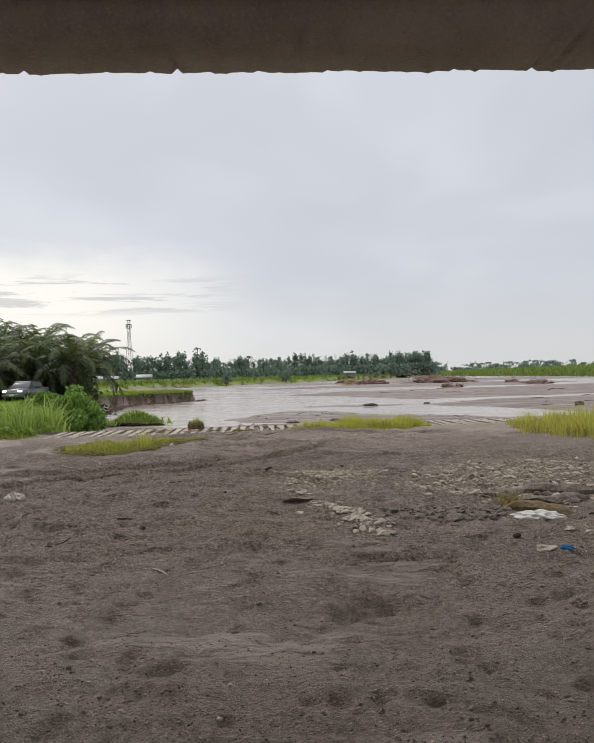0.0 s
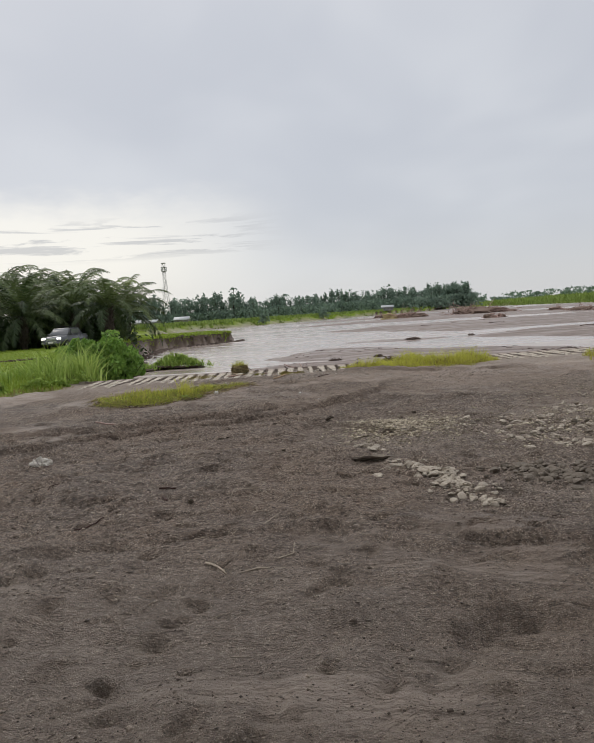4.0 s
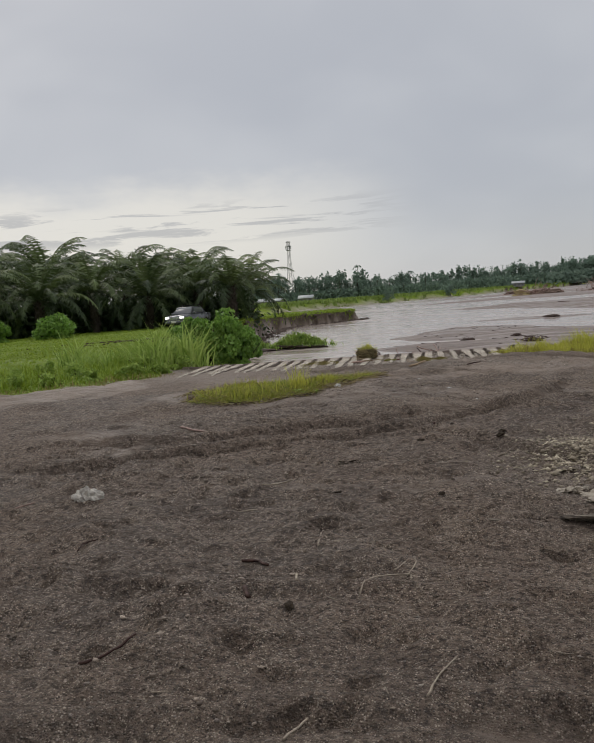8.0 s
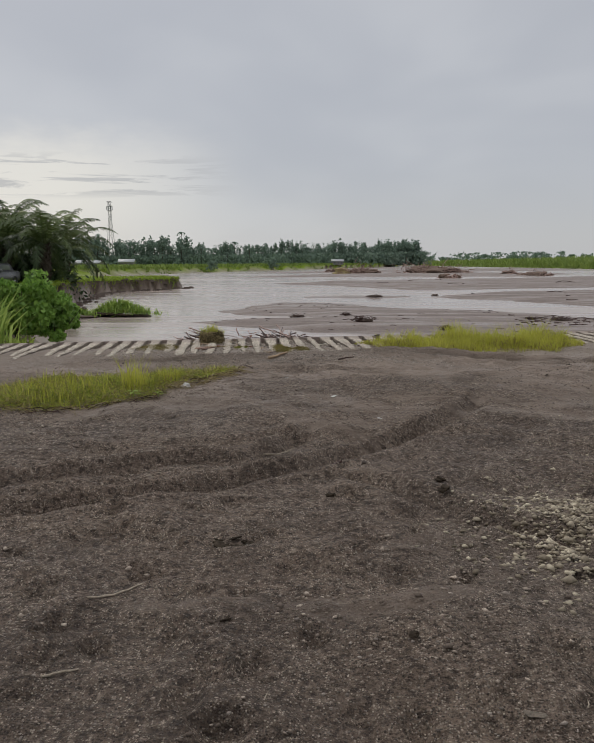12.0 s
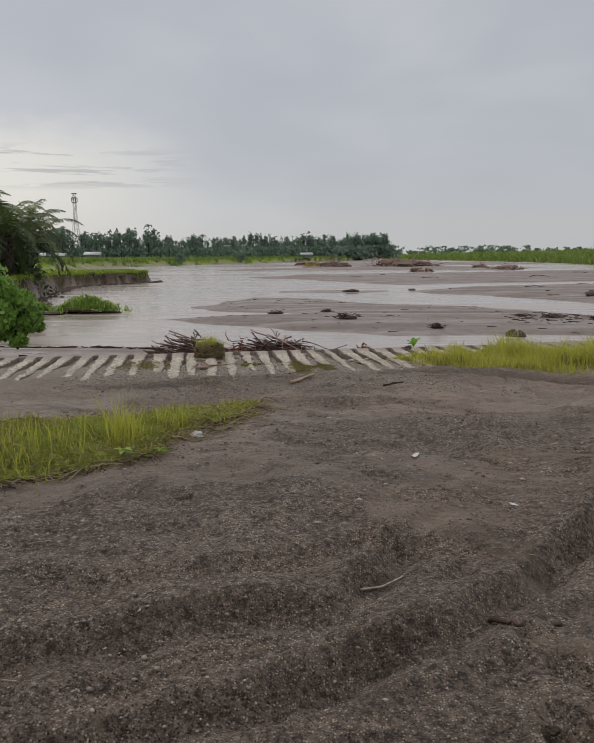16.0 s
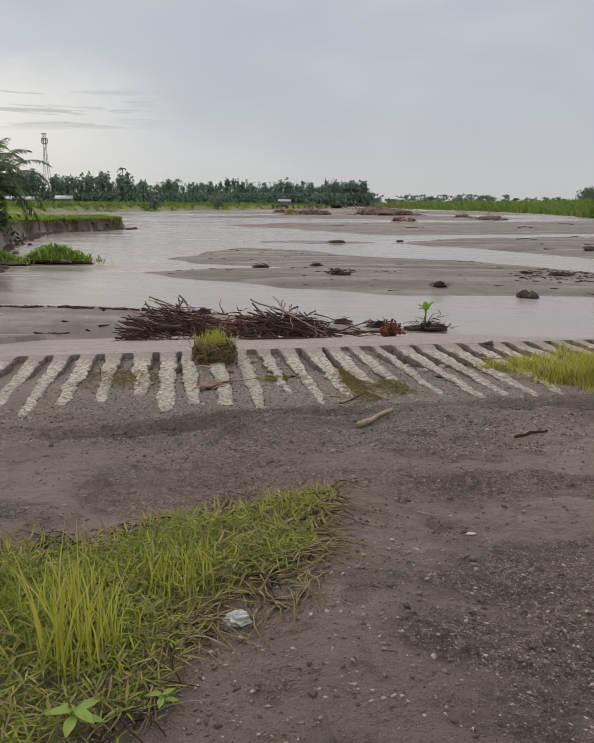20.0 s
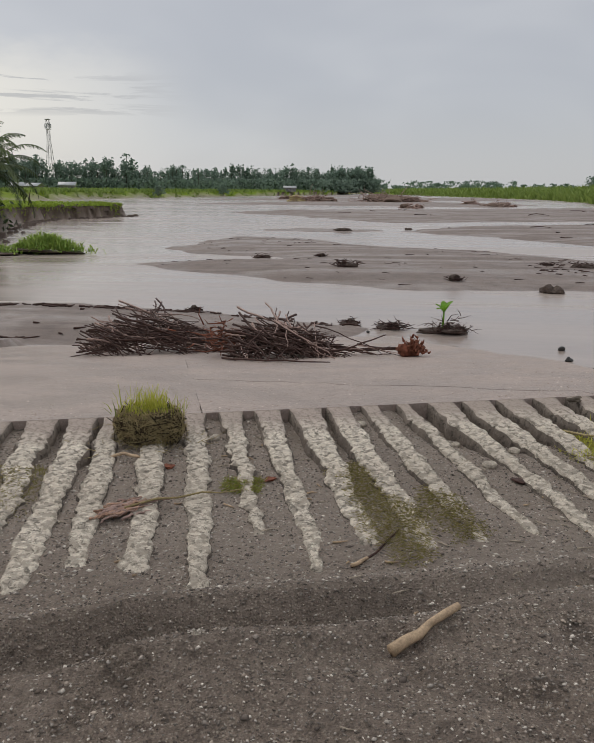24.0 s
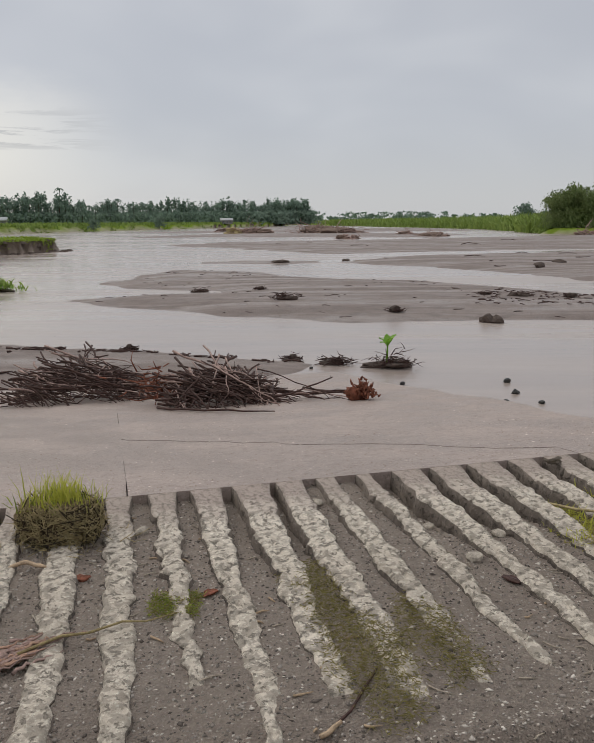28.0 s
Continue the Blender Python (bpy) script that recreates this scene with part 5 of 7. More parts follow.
def far_woods():
    """The wood along the far bank, as one mass of trees."""
    r = np.random.default_rng(90)
    root = empty("far_wood", (0, 0, 0), "long belt of dark trees along the far bank", "woodland", kind="stuff")
    line = [(-215, 395), (-185, 385), (-150, 395), (-120, 430), (-95, 490), (-68, 560), (-38, 640), (-8, 700), (0, 706)]
    lx, ly = np.array(line, float).T
    vs, ts = [], []
    total = 330
    for k in range(total):
        u = k / total * (len(line) - 1.001)
        x, y = np.interp(u, range(len(line)), lx) + r.normal(0, 4), np.interp(u, range(len(line)), ly) + r.uniform(0, 30)
        d = math.hypot(x, y)
        h = d * (0.0275 + 0.004 * math.sin(u * 9) * math.sin(u * 3.1 + 1)) * r.uniform(0.78, 1.15) * (1.32 if x < -125 else 1.0)
        if k > total - 5:
            h, x = r.uniform(15, 18.5), r.uniform(-4, 1)
        slim = r.random() < 0.4
        vs.append(crown_leaves(r, x, y, 0.0, h, h * (r.uniform(0.10, 0.16) if slim else r.uniform(0.2, 0.32)), 250, h * 0.062, 9, 0.05))
        if x < -110 and r.random() < 0.16:             # coconut palms stand over the houses
            a = r.uniform(0, 6.28, 60)
            t, top = r.random(60), h * r.uniform(0.95, 1.1)
            q = np.stack([x + np.cos(a) * t * 3.2, y + np.sin(a) * t * 3.2, top + 1.6 * t - 3.4 * t * t], 1)
            vs.append(leaves(q, 1.5, r, 0.8, 0.3))
            ts.append(tube([(x, y, 0), (x, y, top)], [0.2, 0.14], 4))
        n2 = 60                          # undergrowth that closes the foot of the belt
        q = np.stack([r.normal(x, 6, n2), r.normal(y - 4, 4, n2), r.uniform(0, d * 0.0155, n2)], 1)
        vs.append(leaves(q, d * 0.0034, r, 0.2, 0.9))
        ts.append(tube([(x, y, -0.5), (x, y, h * 0.8)], [0.25, 0.1], 4))
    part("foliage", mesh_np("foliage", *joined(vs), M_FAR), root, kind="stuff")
    part("trunk_mass", mesh_np("trunk_mass", *joined(ts), M_TRUNK), root, kind="stuff")
    # a low belt far beyond the cane, in the same haze-tinted leaf
    vs = []
    root2 = empty("far_wood", (0, 0, 0), "low tree line beyond the cane fields, haze painted into its green", "woodland", kind="stuff")
    for k in range(150):
        x = r.uniform(8, 640)
        y = 1250 + r.normal(0, 50) - 0.5 * abs(x - 100)
        tall = 17 if 70 < x < 230 else 11
        h = tall * r.uniform(0.55, 1.15)
        vs.append(crown_leaves(r, x, y, 0.0, h, h * r.uniform(0.5, 0.9), 110, 2.6, 6, 0.0))
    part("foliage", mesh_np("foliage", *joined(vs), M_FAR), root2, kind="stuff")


far_woods()
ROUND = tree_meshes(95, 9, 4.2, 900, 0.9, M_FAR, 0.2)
for px, py, sz in ((104, 372, 1.0), (108, 376, 0.8), (118, 384, 0.7), (-78, 430, 0.75), (-93, 352, 0.6)):
    tree(px, py, at(px, py), ROUND, px, sz, "rounded dark tree standing in the fields", "lone trees in the fields")


def cane(name, centre_line, depth, height, n, seed, label):
    """A standing crop along a bank, as one mass of leaves."""
    r = np.random.default_rng(seed)
    lx, ly = np.array(centre_line, float).T
    u = r.random(n) * (len(lx) - 1)
    dx = depth * r.random(n)
    x, y = np.interp(u, range(len(lx)), lx) + dx * 0.75, np.interp(u, range(len(ly)), ly) + dx * 0.35
    z = land(x, y)[0]
    v, f = blades(n, x, y, z - 0.2, height, 0.9, 0.35, seed + 1, 0.5)
    root = empty(name, (0, 0, 0), label, "crop", kind="stuff")
    part("leaves", mesh_np("leaves", v, f, M_CANE), root, kind="stuff")


cane("cane_field", [(3, 905), (27, 705), (51, 565), (69, 432), (76, 335), (71, 268), (66, 240)], 60, 4.6, 15000, 97, "pale green cane crop along the bank")
cane("bank_grass", [(66, 228), (72, 262), (77, 330), (69, 430), (50, 560), (27, 700)], 6, 2.2, 5000, 98, "rank green grass on the bank's edge")
cane("far_field", [(-105, 250), (-103, 300), (-91, 376), (-61, 502), (-21, 662)], -22, 1.6, 6000, 99, "green grass on the far bank")


def bamboo(x, y, size, seed):
    r = np.random.default_rng(seed)
    root = empty("bamboo_clump", (x, y, at(x, y)), "broad weeping green bamboo clump beside the river", "bamboo", "bamboo on the bank")
    st, lv = [], []
    for k in range(26):
        a, R = r.uniform(0, 6.28), r.uniform(0.35, 1.0)
        h, o = size * r.uniform(0.75, 1.05), size * 0.62 * R
        t = np.linspace(0, 1, 9)
        px = np.stack([np.cos(a) * o * t**1.7, np.sin(a) * o * t**1.7, h * (1.15 * t - 0.35 * R * t**3.2)], 1)
        st.append(tube(px, np.linspace(0.06, 0.015, 9), 4))
        u = r.uniform(0.0, 1, 330) ** 0.8
        p = np.stack([np.interp(u, t, px[:, c]) for c in range(3)], 1) + r.normal(0, size * 0.05, (330, 3))
        p[:, 2] = np.maximum(p[:, 2], 0.2)
        lv.append(leaves(p, size * 0.06, r, 1.6, 0.42))
    q = np.stack([r.normal(0, size * 0.26, 2200), r.normal(0, size * 0.26, 2200), r.uniform(0.1, size * 0.5, 2200)], 1)
    lv.append(leaves(q, size * 0.06, r, 1.6, 0.42))
    part("culms", mesh_np("culms", *joined(st), M_TRUNK), root), part("foliage", mesh_np("foliage", *joined(lv), M_BAMBOO), root, kind="stuff")


for bx, by, bs in ((71.5, 229, 9), (77, 226, 11.5), (85, 222, 13), (95, 218, 14), (84, 240, 12), (75, 236, 10)):
    bamboo(bx, by, bs, int(bx))


def tower():
    H, b0, b1 = 40.0, 2.6, 0.75
    root = empty("radio_tower", (-183.5, 450, at(-183.5, 450)), "slender steel lattice radio tower above the trees", "tower")
    def leg(sx, sy):
        return tube([(sx * b0, sy * b0, 0), (sx * b1, sy * b1, H * 0.72), (sx * b1, sy * b1, H)], [0.15, 0.11, 0.10], 5)
    for sx in (-1, 1):
        for sy in (-1, 1):
            part("leg", mesh_np("leg", *leg(sx, sy), M_STEEL), root)
    n = 13
    for side in range(4):
        sets = []
        for k in range(n):
            z0, z1 = H * k / n, H * (k + 1) / n
            w0, w1 = (np.interp(z, [0, H * 0.72, H], [b0, b1, b1]) for z in (z0, z1))
            c = [(-w0, -w0, z0), (w1, -w1, z1)] if k % 2 else [(w0, -w0, z0), (-w1, -w1, z1)]
            rot = Matrix.Rotation(side * math.pi / 2, 3, "Z")
            sets.append(tube([tuple(rot @ Vector(p)) for p in c], [0.055, 0.055], 4))
            sets.append(tube([tuple(rot @ Vector(p)) for p in ((-w1, -w1, z1), (w1, -w1, z1))], [0.045, 0.045], 4))
        part("bracing", mesh_np("bracing", *joined(sets), M_STEEL), root)
    for z in (H * 0.86, H * 0.93, H - 0.3):
        part("platform", boxes("platform", [((0, 0, z), (2.6, 2.6, 0.3))], M_STEEL), root)
    for k in range(4):
        part("antenna", boxes("antenna", [((1.7 * math.cos(k * 1.57), 1.7 * math.sin(k * 1.57), H * 0.90), (0.45, 0.45, 2.3))], M_ROOF), root)


tower()


def house(x, y, rz, w, d, h, label):
    root = empty("house", (x, y, at(x, y) - 0.1), label, "house", "houses under the trees")
    root.rotation_euler[2] = rz
    part("wall", boxes("wall", [((0, 0, h / 2), (w, d, h))], M_WALL), root)
    v = [(-w / 2 - 0.5, -d / 2 - 0.6, h), (w / 2 + 0.5, -d / 2 - 0.6, h), (w / 2 + 0.5, 0, h + d * 0.28), (-w / 2 - 0.5, 0, h + d * 0.28), (-w / 2 - 0.5, d / 2 + 0.6, h), (w / 2 + 0.5, d / 2 + 0.6, h)]
    v += [(a, b, c + 0.12) for a, b, c in v]
    f = [(0, 1, 2, 3), (3, 2, 5, 4), (6, 9, 8, 7), (9, 10, 11, 8), (0, 6, 7, 1), (4, 5, 11, 10), (1, 7, 8, 2), (2, 8, 11, 5), (0, 3, 9, 6), (3, 4, 10, 9)]
    part("roof", mesh_np("roof", v, f, M_ROOF), root, "pale corrugated roof")
    for k in (-0.28, 0.05, 0.32):
        part("window", boxes("window", [((k * w, -d / 2 - 0.02, h * 0.55), (0.9, 0.08, 1.0))], M_GLASS, 0.01), root)


house(-127.5, 333, 0.25, 6.5, 5, 2.4, "low house with a pale sheet roof under trees")
house(-143, 335, -0.2, 6, 4.5, 2.2, "low house with a pale sheet roof under trees")
house(-152, 338, 0.3, 7, 5, 2.2, "small shed with a pale sheet roof under trees")
house(-52.5, 545, 0.2, 8, 5, 2.4, "low white-roofed building on the far bank")
post = empty("fence_post", (-46.5, 116, at(-46.5, 116)), "thin dark post standing in the field", "post")
part("shaft", mesh_np("shaft", *tube([(0, 0, -0.3), (0.02, 0, 0.7), (0, 0, 1.5)], [0.07, 0.06, 0.05], 6), M_DRIFT), post)


# ---- the pick-up parked by the palms ----
def loft(sections, mat, name):
    """A closed skin over cross-sections with equal point counts."""
    n, k = len(sections), len(sections[0])
    v = np.array(sections, float).reshape(-1, 3)
    f = [(i * k + j, i * k + (j + 1) % k, (i + 1) * k + (j + 1) % k, (i + 1) * k + j) for i in range(n - 1) for j in range(k)]
    tris = []
    for q in f:
        tris += [(q[0], q[1], q[2]), (q[0], q[2], q[3])]
    tris += [(0, j + 1, j) for j in range(1, k - 1)]
    b = (n - 1) * k
    tris += [(b, b + j, b + j + 1) for j in range(1, k - 1)]
    return mesh_np(name, v, tris, mat)


def pickup():
    x, y = -30.6, 60.9
    root = empty("pickup_truck", (x, y, at(x, y) - 0.02), "grey pick-up truck with lit headlamps parked on grass", "car")
    root.rotation_euler[2] = math.atan2(-62, 34) + math.pi / 2 - 0.42
    def ring(yy, hw, z0, z1, c=0.1):
        return [(-hw + c, yy, z0), (hw - c, yy, z0), (hw, yy, z0 + c), (hw, yy, z1 - c), (hw - c, yy, z1), (-hw + c, yy, z1), (-hw, yy, z1 - c), (-hw, yy, z0 + c)]
    part("body", loft([ring(-2.6, 0.80, 0.45, 0.88), ring(-2.5, 0.90, 0.38, 1.02), ring(-1.35, 0.92, 0.36, 1.14), ring(-1.2, 0.93, 0.36, 1.16), ring(2.4, 0.93, 0.38, 1.16), ring(2.6, 0.90, 0.45, 1.1)], M_CARPAINT, "body"), root)
    part("cabin", loft([ring(-1.25, 0.84, 1.12, 1.2, 0.03), ring(-0.55, 0.72, 1.12, 1.74, 0.08), ring(1.2, 0.72, 1.12, 1.76, 0.08), ring(1.75, 0.80, 1.12, 1.24, 0.05)], M_CARPAINT, "cabin"), root)
    part("windscreen", mesh_np("windscreen", [(-0.74, -1.2, 1.2), (0.74, -1.2, 1.2), (0.63, -0.62, 1.70), (-0.63, -0.62, 1.70)], [(0, 1, 2, 3)], M_GLASS), root)
    for sx in (-1, 1):
        part("side_window", boxes("side_window", [((sx * 0.765, 0.3, 1.45), (0.05, 1.5, 0.36))], M_GLASS, 0.01), root)
        lamp = part("headlight", boxes("headlight", [((sx * 0.66, -2.53, 0.90), (0.36, 0.16, 0.17))], M_LAMP, 0.03), root, "lit headlamp")
        part("mirror", boxes("mirror", [((sx * 1.02, -0.85, 1.22), (0.2, 0.12, 0.18))], M_CARPAINT, 0.03), root)
        for wy in (-1.65, 1.6):
            a = np.linspace(0, 2 * np.pi, 20, endpoint=False)
            prof = [(0.30, -0.12), (0.37, -0.12), (0.39, -0.06), (0.39, 0.06), (0.37, 0.12), (0.30, 0.12)]
            v = np.array([[(sx * 0.83 + dx, wy + rr * np.cos(t), 0.39 + rr * np.sin(t)) for rr, dx in prof] for t in a]).reshape(-1, 3)
            f = [(i * 6 + j, i * 6 + (j + 1) % 6, ((i + 1) % 20) * 6 + (j + 1) % 6, ((i + 1) % 20) * 6 + j) for i in range(20) for j in range(6)]
            wheel = part("wheel", mesh_np("wheel", v, f, M_TYRE), root)
            rim = mesh_np("rim", *tube([(sx * 0.83 - 0.08, wy, 0.39), (sx * 0.83 + 0.08, wy, 0.39)], [0.29, 0.29], 14), M_CHROME)
            part("rim", rim, wheel)
    part("grille", boxes("grille", [((0, -2.60, 0.86), (0.82, 0.06, 0.20)), ((0, -2.60, 0.66), (1.0, 0.05, 0.08))], M_CHROME, 0.01), root, "bright grille")
    part("bumper", boxes("bumper", [((0, -2.62, 0.52), (1.7, 0.18, 0.2))], M_CARPAINT, 0.04), root)
    part("number_plate", boxes("number_plate", [((0, -2.72, 0.58), (0.42, 0.02, 0.14))], M_PLASTIC, 0.004), root, "pale plain plate")
    part("roof_rack", boxes("roof_rack", [((0, 0.4, 1.86), (1.25, 1.5, 0.05)), ((-0.5, -0.1, 1.80), (0.05, 0.05, 0.1)), ((0.5, -0.1, 1.80), (0.05, 0.05, 0.1)), ((-0.5, 1.0, 1.80), (0.05, 0.05, 0.1)), ((0.5, 1.0, 1.80), (0.05, 0.05, 0.1))], M_TYRE, 0.01), root)


pickup()


# ---- driftwood on the slab ----
def branch_mesh(seed, length, rad, crook=0.12, twigs=0):
    r = np.random.default_rng(seed)
    n = 8
    t = np.linspace(-0.5, 0.5, n)
    wob = np.cumsum(r.normal(0, crook * length / n, (n, 2)), 0)
    wob -= wob.mean(0)
    p = np.stack([t * length, wob[:, 0], wob[:, 1] * 0.5], 1)
    sets = [tube(p, rad * np.linspace(1.0, 0.35, n) * r.uniform(0.85, 1.2, n), 6)]
    for k in range(twigs):
        i = r.integers(3, n - 1)
        e = p[i] + np.array((r.uniform(0.1, 0.3), r.normal(0, 0.18), r.uniform(-0.02, 0.2))) * length * 0.7
        sets.append(tube([p[i], (p[i] + e) / 2 + r.normal(0, 0.02, 3), e], [rad * 0.5, rad * 0.35, rad * 0.15], 5))
    return joined(sets)


DARK_BR = [mesh_np("branch", *branch_mesh(200 + k, 1.0, 0.0135, 0.15, k % 3), M_DRIFT) for k in range(8)]
PALE_BR = [mesh_np("branch", *branch_mesh(220 + k, 1.0, 0.0135, 0.13, k % 2), M_DRIFT2) for k in range(5)]


def slab_z(w):
    return -0.02 - SLOPE * w


def heap(label, cs, cw, half_s, half_w, high, axis, n, seed, fan, prop=0.0):
    r = np.random.default_rng(seed)
    x0, y0 = xy(cs, cw)
    root = empty("driftwood_heap", (x0, y0, slab_z(cw)), label, "driftwood", "driftwood heaps on the slab")
    for k in range(n):
        a, q = r.uniform(-1, 1), r.uniform(-1, 1)
        room = max(0.0, 1 - a * a * 0.8 - q * q * 0.6)
        ds, dw = a * half_s * 0.8, q * half_w
        L = r.uniform(0.45, 1.4) * (1.15 - 0.5 * abs(a))
        z = -SLOPE * dw + 0.03 + high * room * (k / n) ** 0.8
        ang = axis + r.normal(0, fan) + (r.uniform(-1.2, 1.2) if r.random() < 0.12 else 0)
        ob = part("branch", (PALE_BR[k % 5] if r.random() < (0.30 if k > 0.7 * n else 0.10) else DARK_BR[k % 8]), root)
        dx, dy = ds * ALONG[0] + dw * OUT[0], ds * ALONG[1] + dw * OUT[1]
        lean = r.normal(prop, 0.075 + prop * 0.5) - SLOPE * math.sin(ang - 0.257) * 0.9
        ob.location = (dx, dy, z * (1 - prop) + abs(math.sin(lean)) * L * (0.25 + 0.5 * prop))
        ob.rotation_euler = (r.uniform(0, 6.28), lean, ang)
        th = r.uniform(0.55, 1.5)
        ob.scale = (L, th, th)


heap("heap of dark tangled driftwood branches on the slab", -1.22, 8.15, 1.3, 0.95, 0.62, -0.36, 330, 41, 0.42, 0.06)
heap("fanned heap of dark driftwood branches on the slab", 0.55, 5.9, 0.85, 0.8, 0.42, -0.85, 290, 44, 0.65, 0.03)
heap("few long thin branches trailing from the heaps", 1.55, 5.3, 0.75, 0.35, 0.14, -0.08, 16, 43, 0.25)


def stick(name, pts, rad, mat, label, category="stick", lift=None, sides=6):
    """A bent stick lying along ground points."""
    pts = [(px, py, at(px, py) + (rad * 0.6 if lift is None else lift)) for px, py in pts]
    t = np.linspace(0, 1, len(pts))
    u = np.linspace(0, 1, max(6, 3 * len(pts)))
    p = np.stack([np.interp(u, t, np.array(pts)[:, c]) for c in range(3)], 1)
    r = np.random.default_rng(int(abs(pts[0][0] * 991 + pts[0][1] * 37)))
    p[1:-1] += r.normal(0, min(rad, 0.01) * 0.3, p[1:-1].shape)
    rr = rad * r.uniform(0.8, 1.15, len(u)) * np.linspace(1.0, 0.7, len(u))
    c = p.mean(0)
    return thing(name, mesh_np(name, *tube(p - c, rr, sides), mat), tuple(c), 0, label, category)


def at_slab(px, py):
    return slab_z(sw(px, py)[1])


# the long crooked branch below the heaps
pts = [(-2.95, 25.4), (-2.72, 25.05), (-2.5, 24.95), (-2.28, 24.68), (-2.0, 24.64), (-1.8, 24.36), (-1.45, 24.2)]
p3 = [(a, b, at_slab(a, b) + 0.025) for a, b in pts]
c3 = np.mean(p3, 0)
thing("branch", mesh_np("branch", *tube(np.array(p3) - c3, [0.018, 0.016, 0.016, 0.013, 0.013, 0.010, 0.006], 6), M_DRIFT), tuple(c3), 0, "crooked dark branch lying on the slab", "driftwood")


def lump(n, radius, seed, squash=(1, 1, 0.7), rough=0.25):
    """A stone or clod: a rounded many-sided lump."""
    r = np.random.default_rng(seed)
    bm = bmesh.new()
    bmesh.ops.create_icosphere(bm, subdivisions=n, radius=1.0)
    dirs = r.normal(0, 1, (9, 3))
    amps = r.normal(0, rough * 0.5, 9)
    for v in bm.verts:
        d = np.array(v.co)
        k = 1 + sum(a * math.sin(2.3 * float(d @ q) + i) for i, (q, a) in enumerate(zip(dirs, amps))) * 0.5 + r.normal(0, rough * 0.12)
        v.co = Vector(d * k * radius * np.array(squash))
    me = bpy.data.meshes.new("lump")
    bm.to_mesh(me)
    bm.free()
    return me


def lumps(name, mat, radius, seed, squash=(1, 1, 0.7), rough=0.3, n=2):
    me = lump(n, radius, seed, squash, rough)
    me.name = name
    me.materials.append(mat)
    return me


def straggle(n, spread_xyz, length, rad, mat, seed, flat=0.4, name="root"):
    """A tangle of short bent roots as one mesh."""
    r = np.random.default_rng(seed)
    sets = []
    for _ in range(n):
        p0 = r.normal(0, 1, 3) * spread_xyz
        p0[2] = abs(p0[2])
        a, b = r.uniform(0, 6.28), r.normal(0, flat)
        d = np.array((math.cos(a) * math.cos(b), math.sin(a) * math.cos(b), math.sin(b)))
        L = length * r.uniform(0.4, 1.2)
        p1 = p0 + d * L * 0.5 + r.normal(0, 0.08 * L, 3)
        p2 = p0 + d * L + r.normal(0, 0.12 * L, 3)
        for q in (p1, p2):
            q[2] = max(q[2], 0.0)
        sets.append(tube([p0, p1, p2], [rad, rad * 0.7, rad * 0.3], 5))
    return mesh_np(name, *joined(sets), mat)


def root_mat(name, x, y, z, radius, label, seed, mat=M_DRIFT, soil=M_SILTCLOD, n=60):
    root = empty(name, (x, y, z), label, "driftwood")
    radius *= 0.72
    part("clod", lumps("clod", soil, radius, seed, (0.7, 0.5, 0.36), 1.1, 3), root)
    part("root_mass", straggle(n * 2, (radius * 0.5, radius * 0.35, radius * 0.22), radius * 0.8, radius * 0.035 + 0.004, mat, seed + 1, 0.16), root, kind="stuff")
    return root


# reddish stump, banana shoot on its raft of roots, stones in the shallows
red = empty("root_stump", xy(2.16, 4.7) + (slab_z(4.7) + 0.05,), "rust-red torn root stump on the slab", "driftwood")
part("stump", lumps("stump", M_RED, 0.075, 301, (1.0, 0.8, 0.95), 1.2, 3), red)
part("splinter", straggle(150, (0.075, 0.06, 0.075), 0.085, 0.019, M_RED, 302, 1.0), red, kind="stuff")
red2 = empty("bark_wad", xy(-0.25, 6.2) + (slab_z(6.2) + 0.1,), "rust-red wad of torn bark between the heaps", "driftwood")
part("fibre_mass", straggle(60, (0.22, 0.16, 0.16), 0.35, 0.012, M_RED, 303, 0.5), red2, kind="stuff")


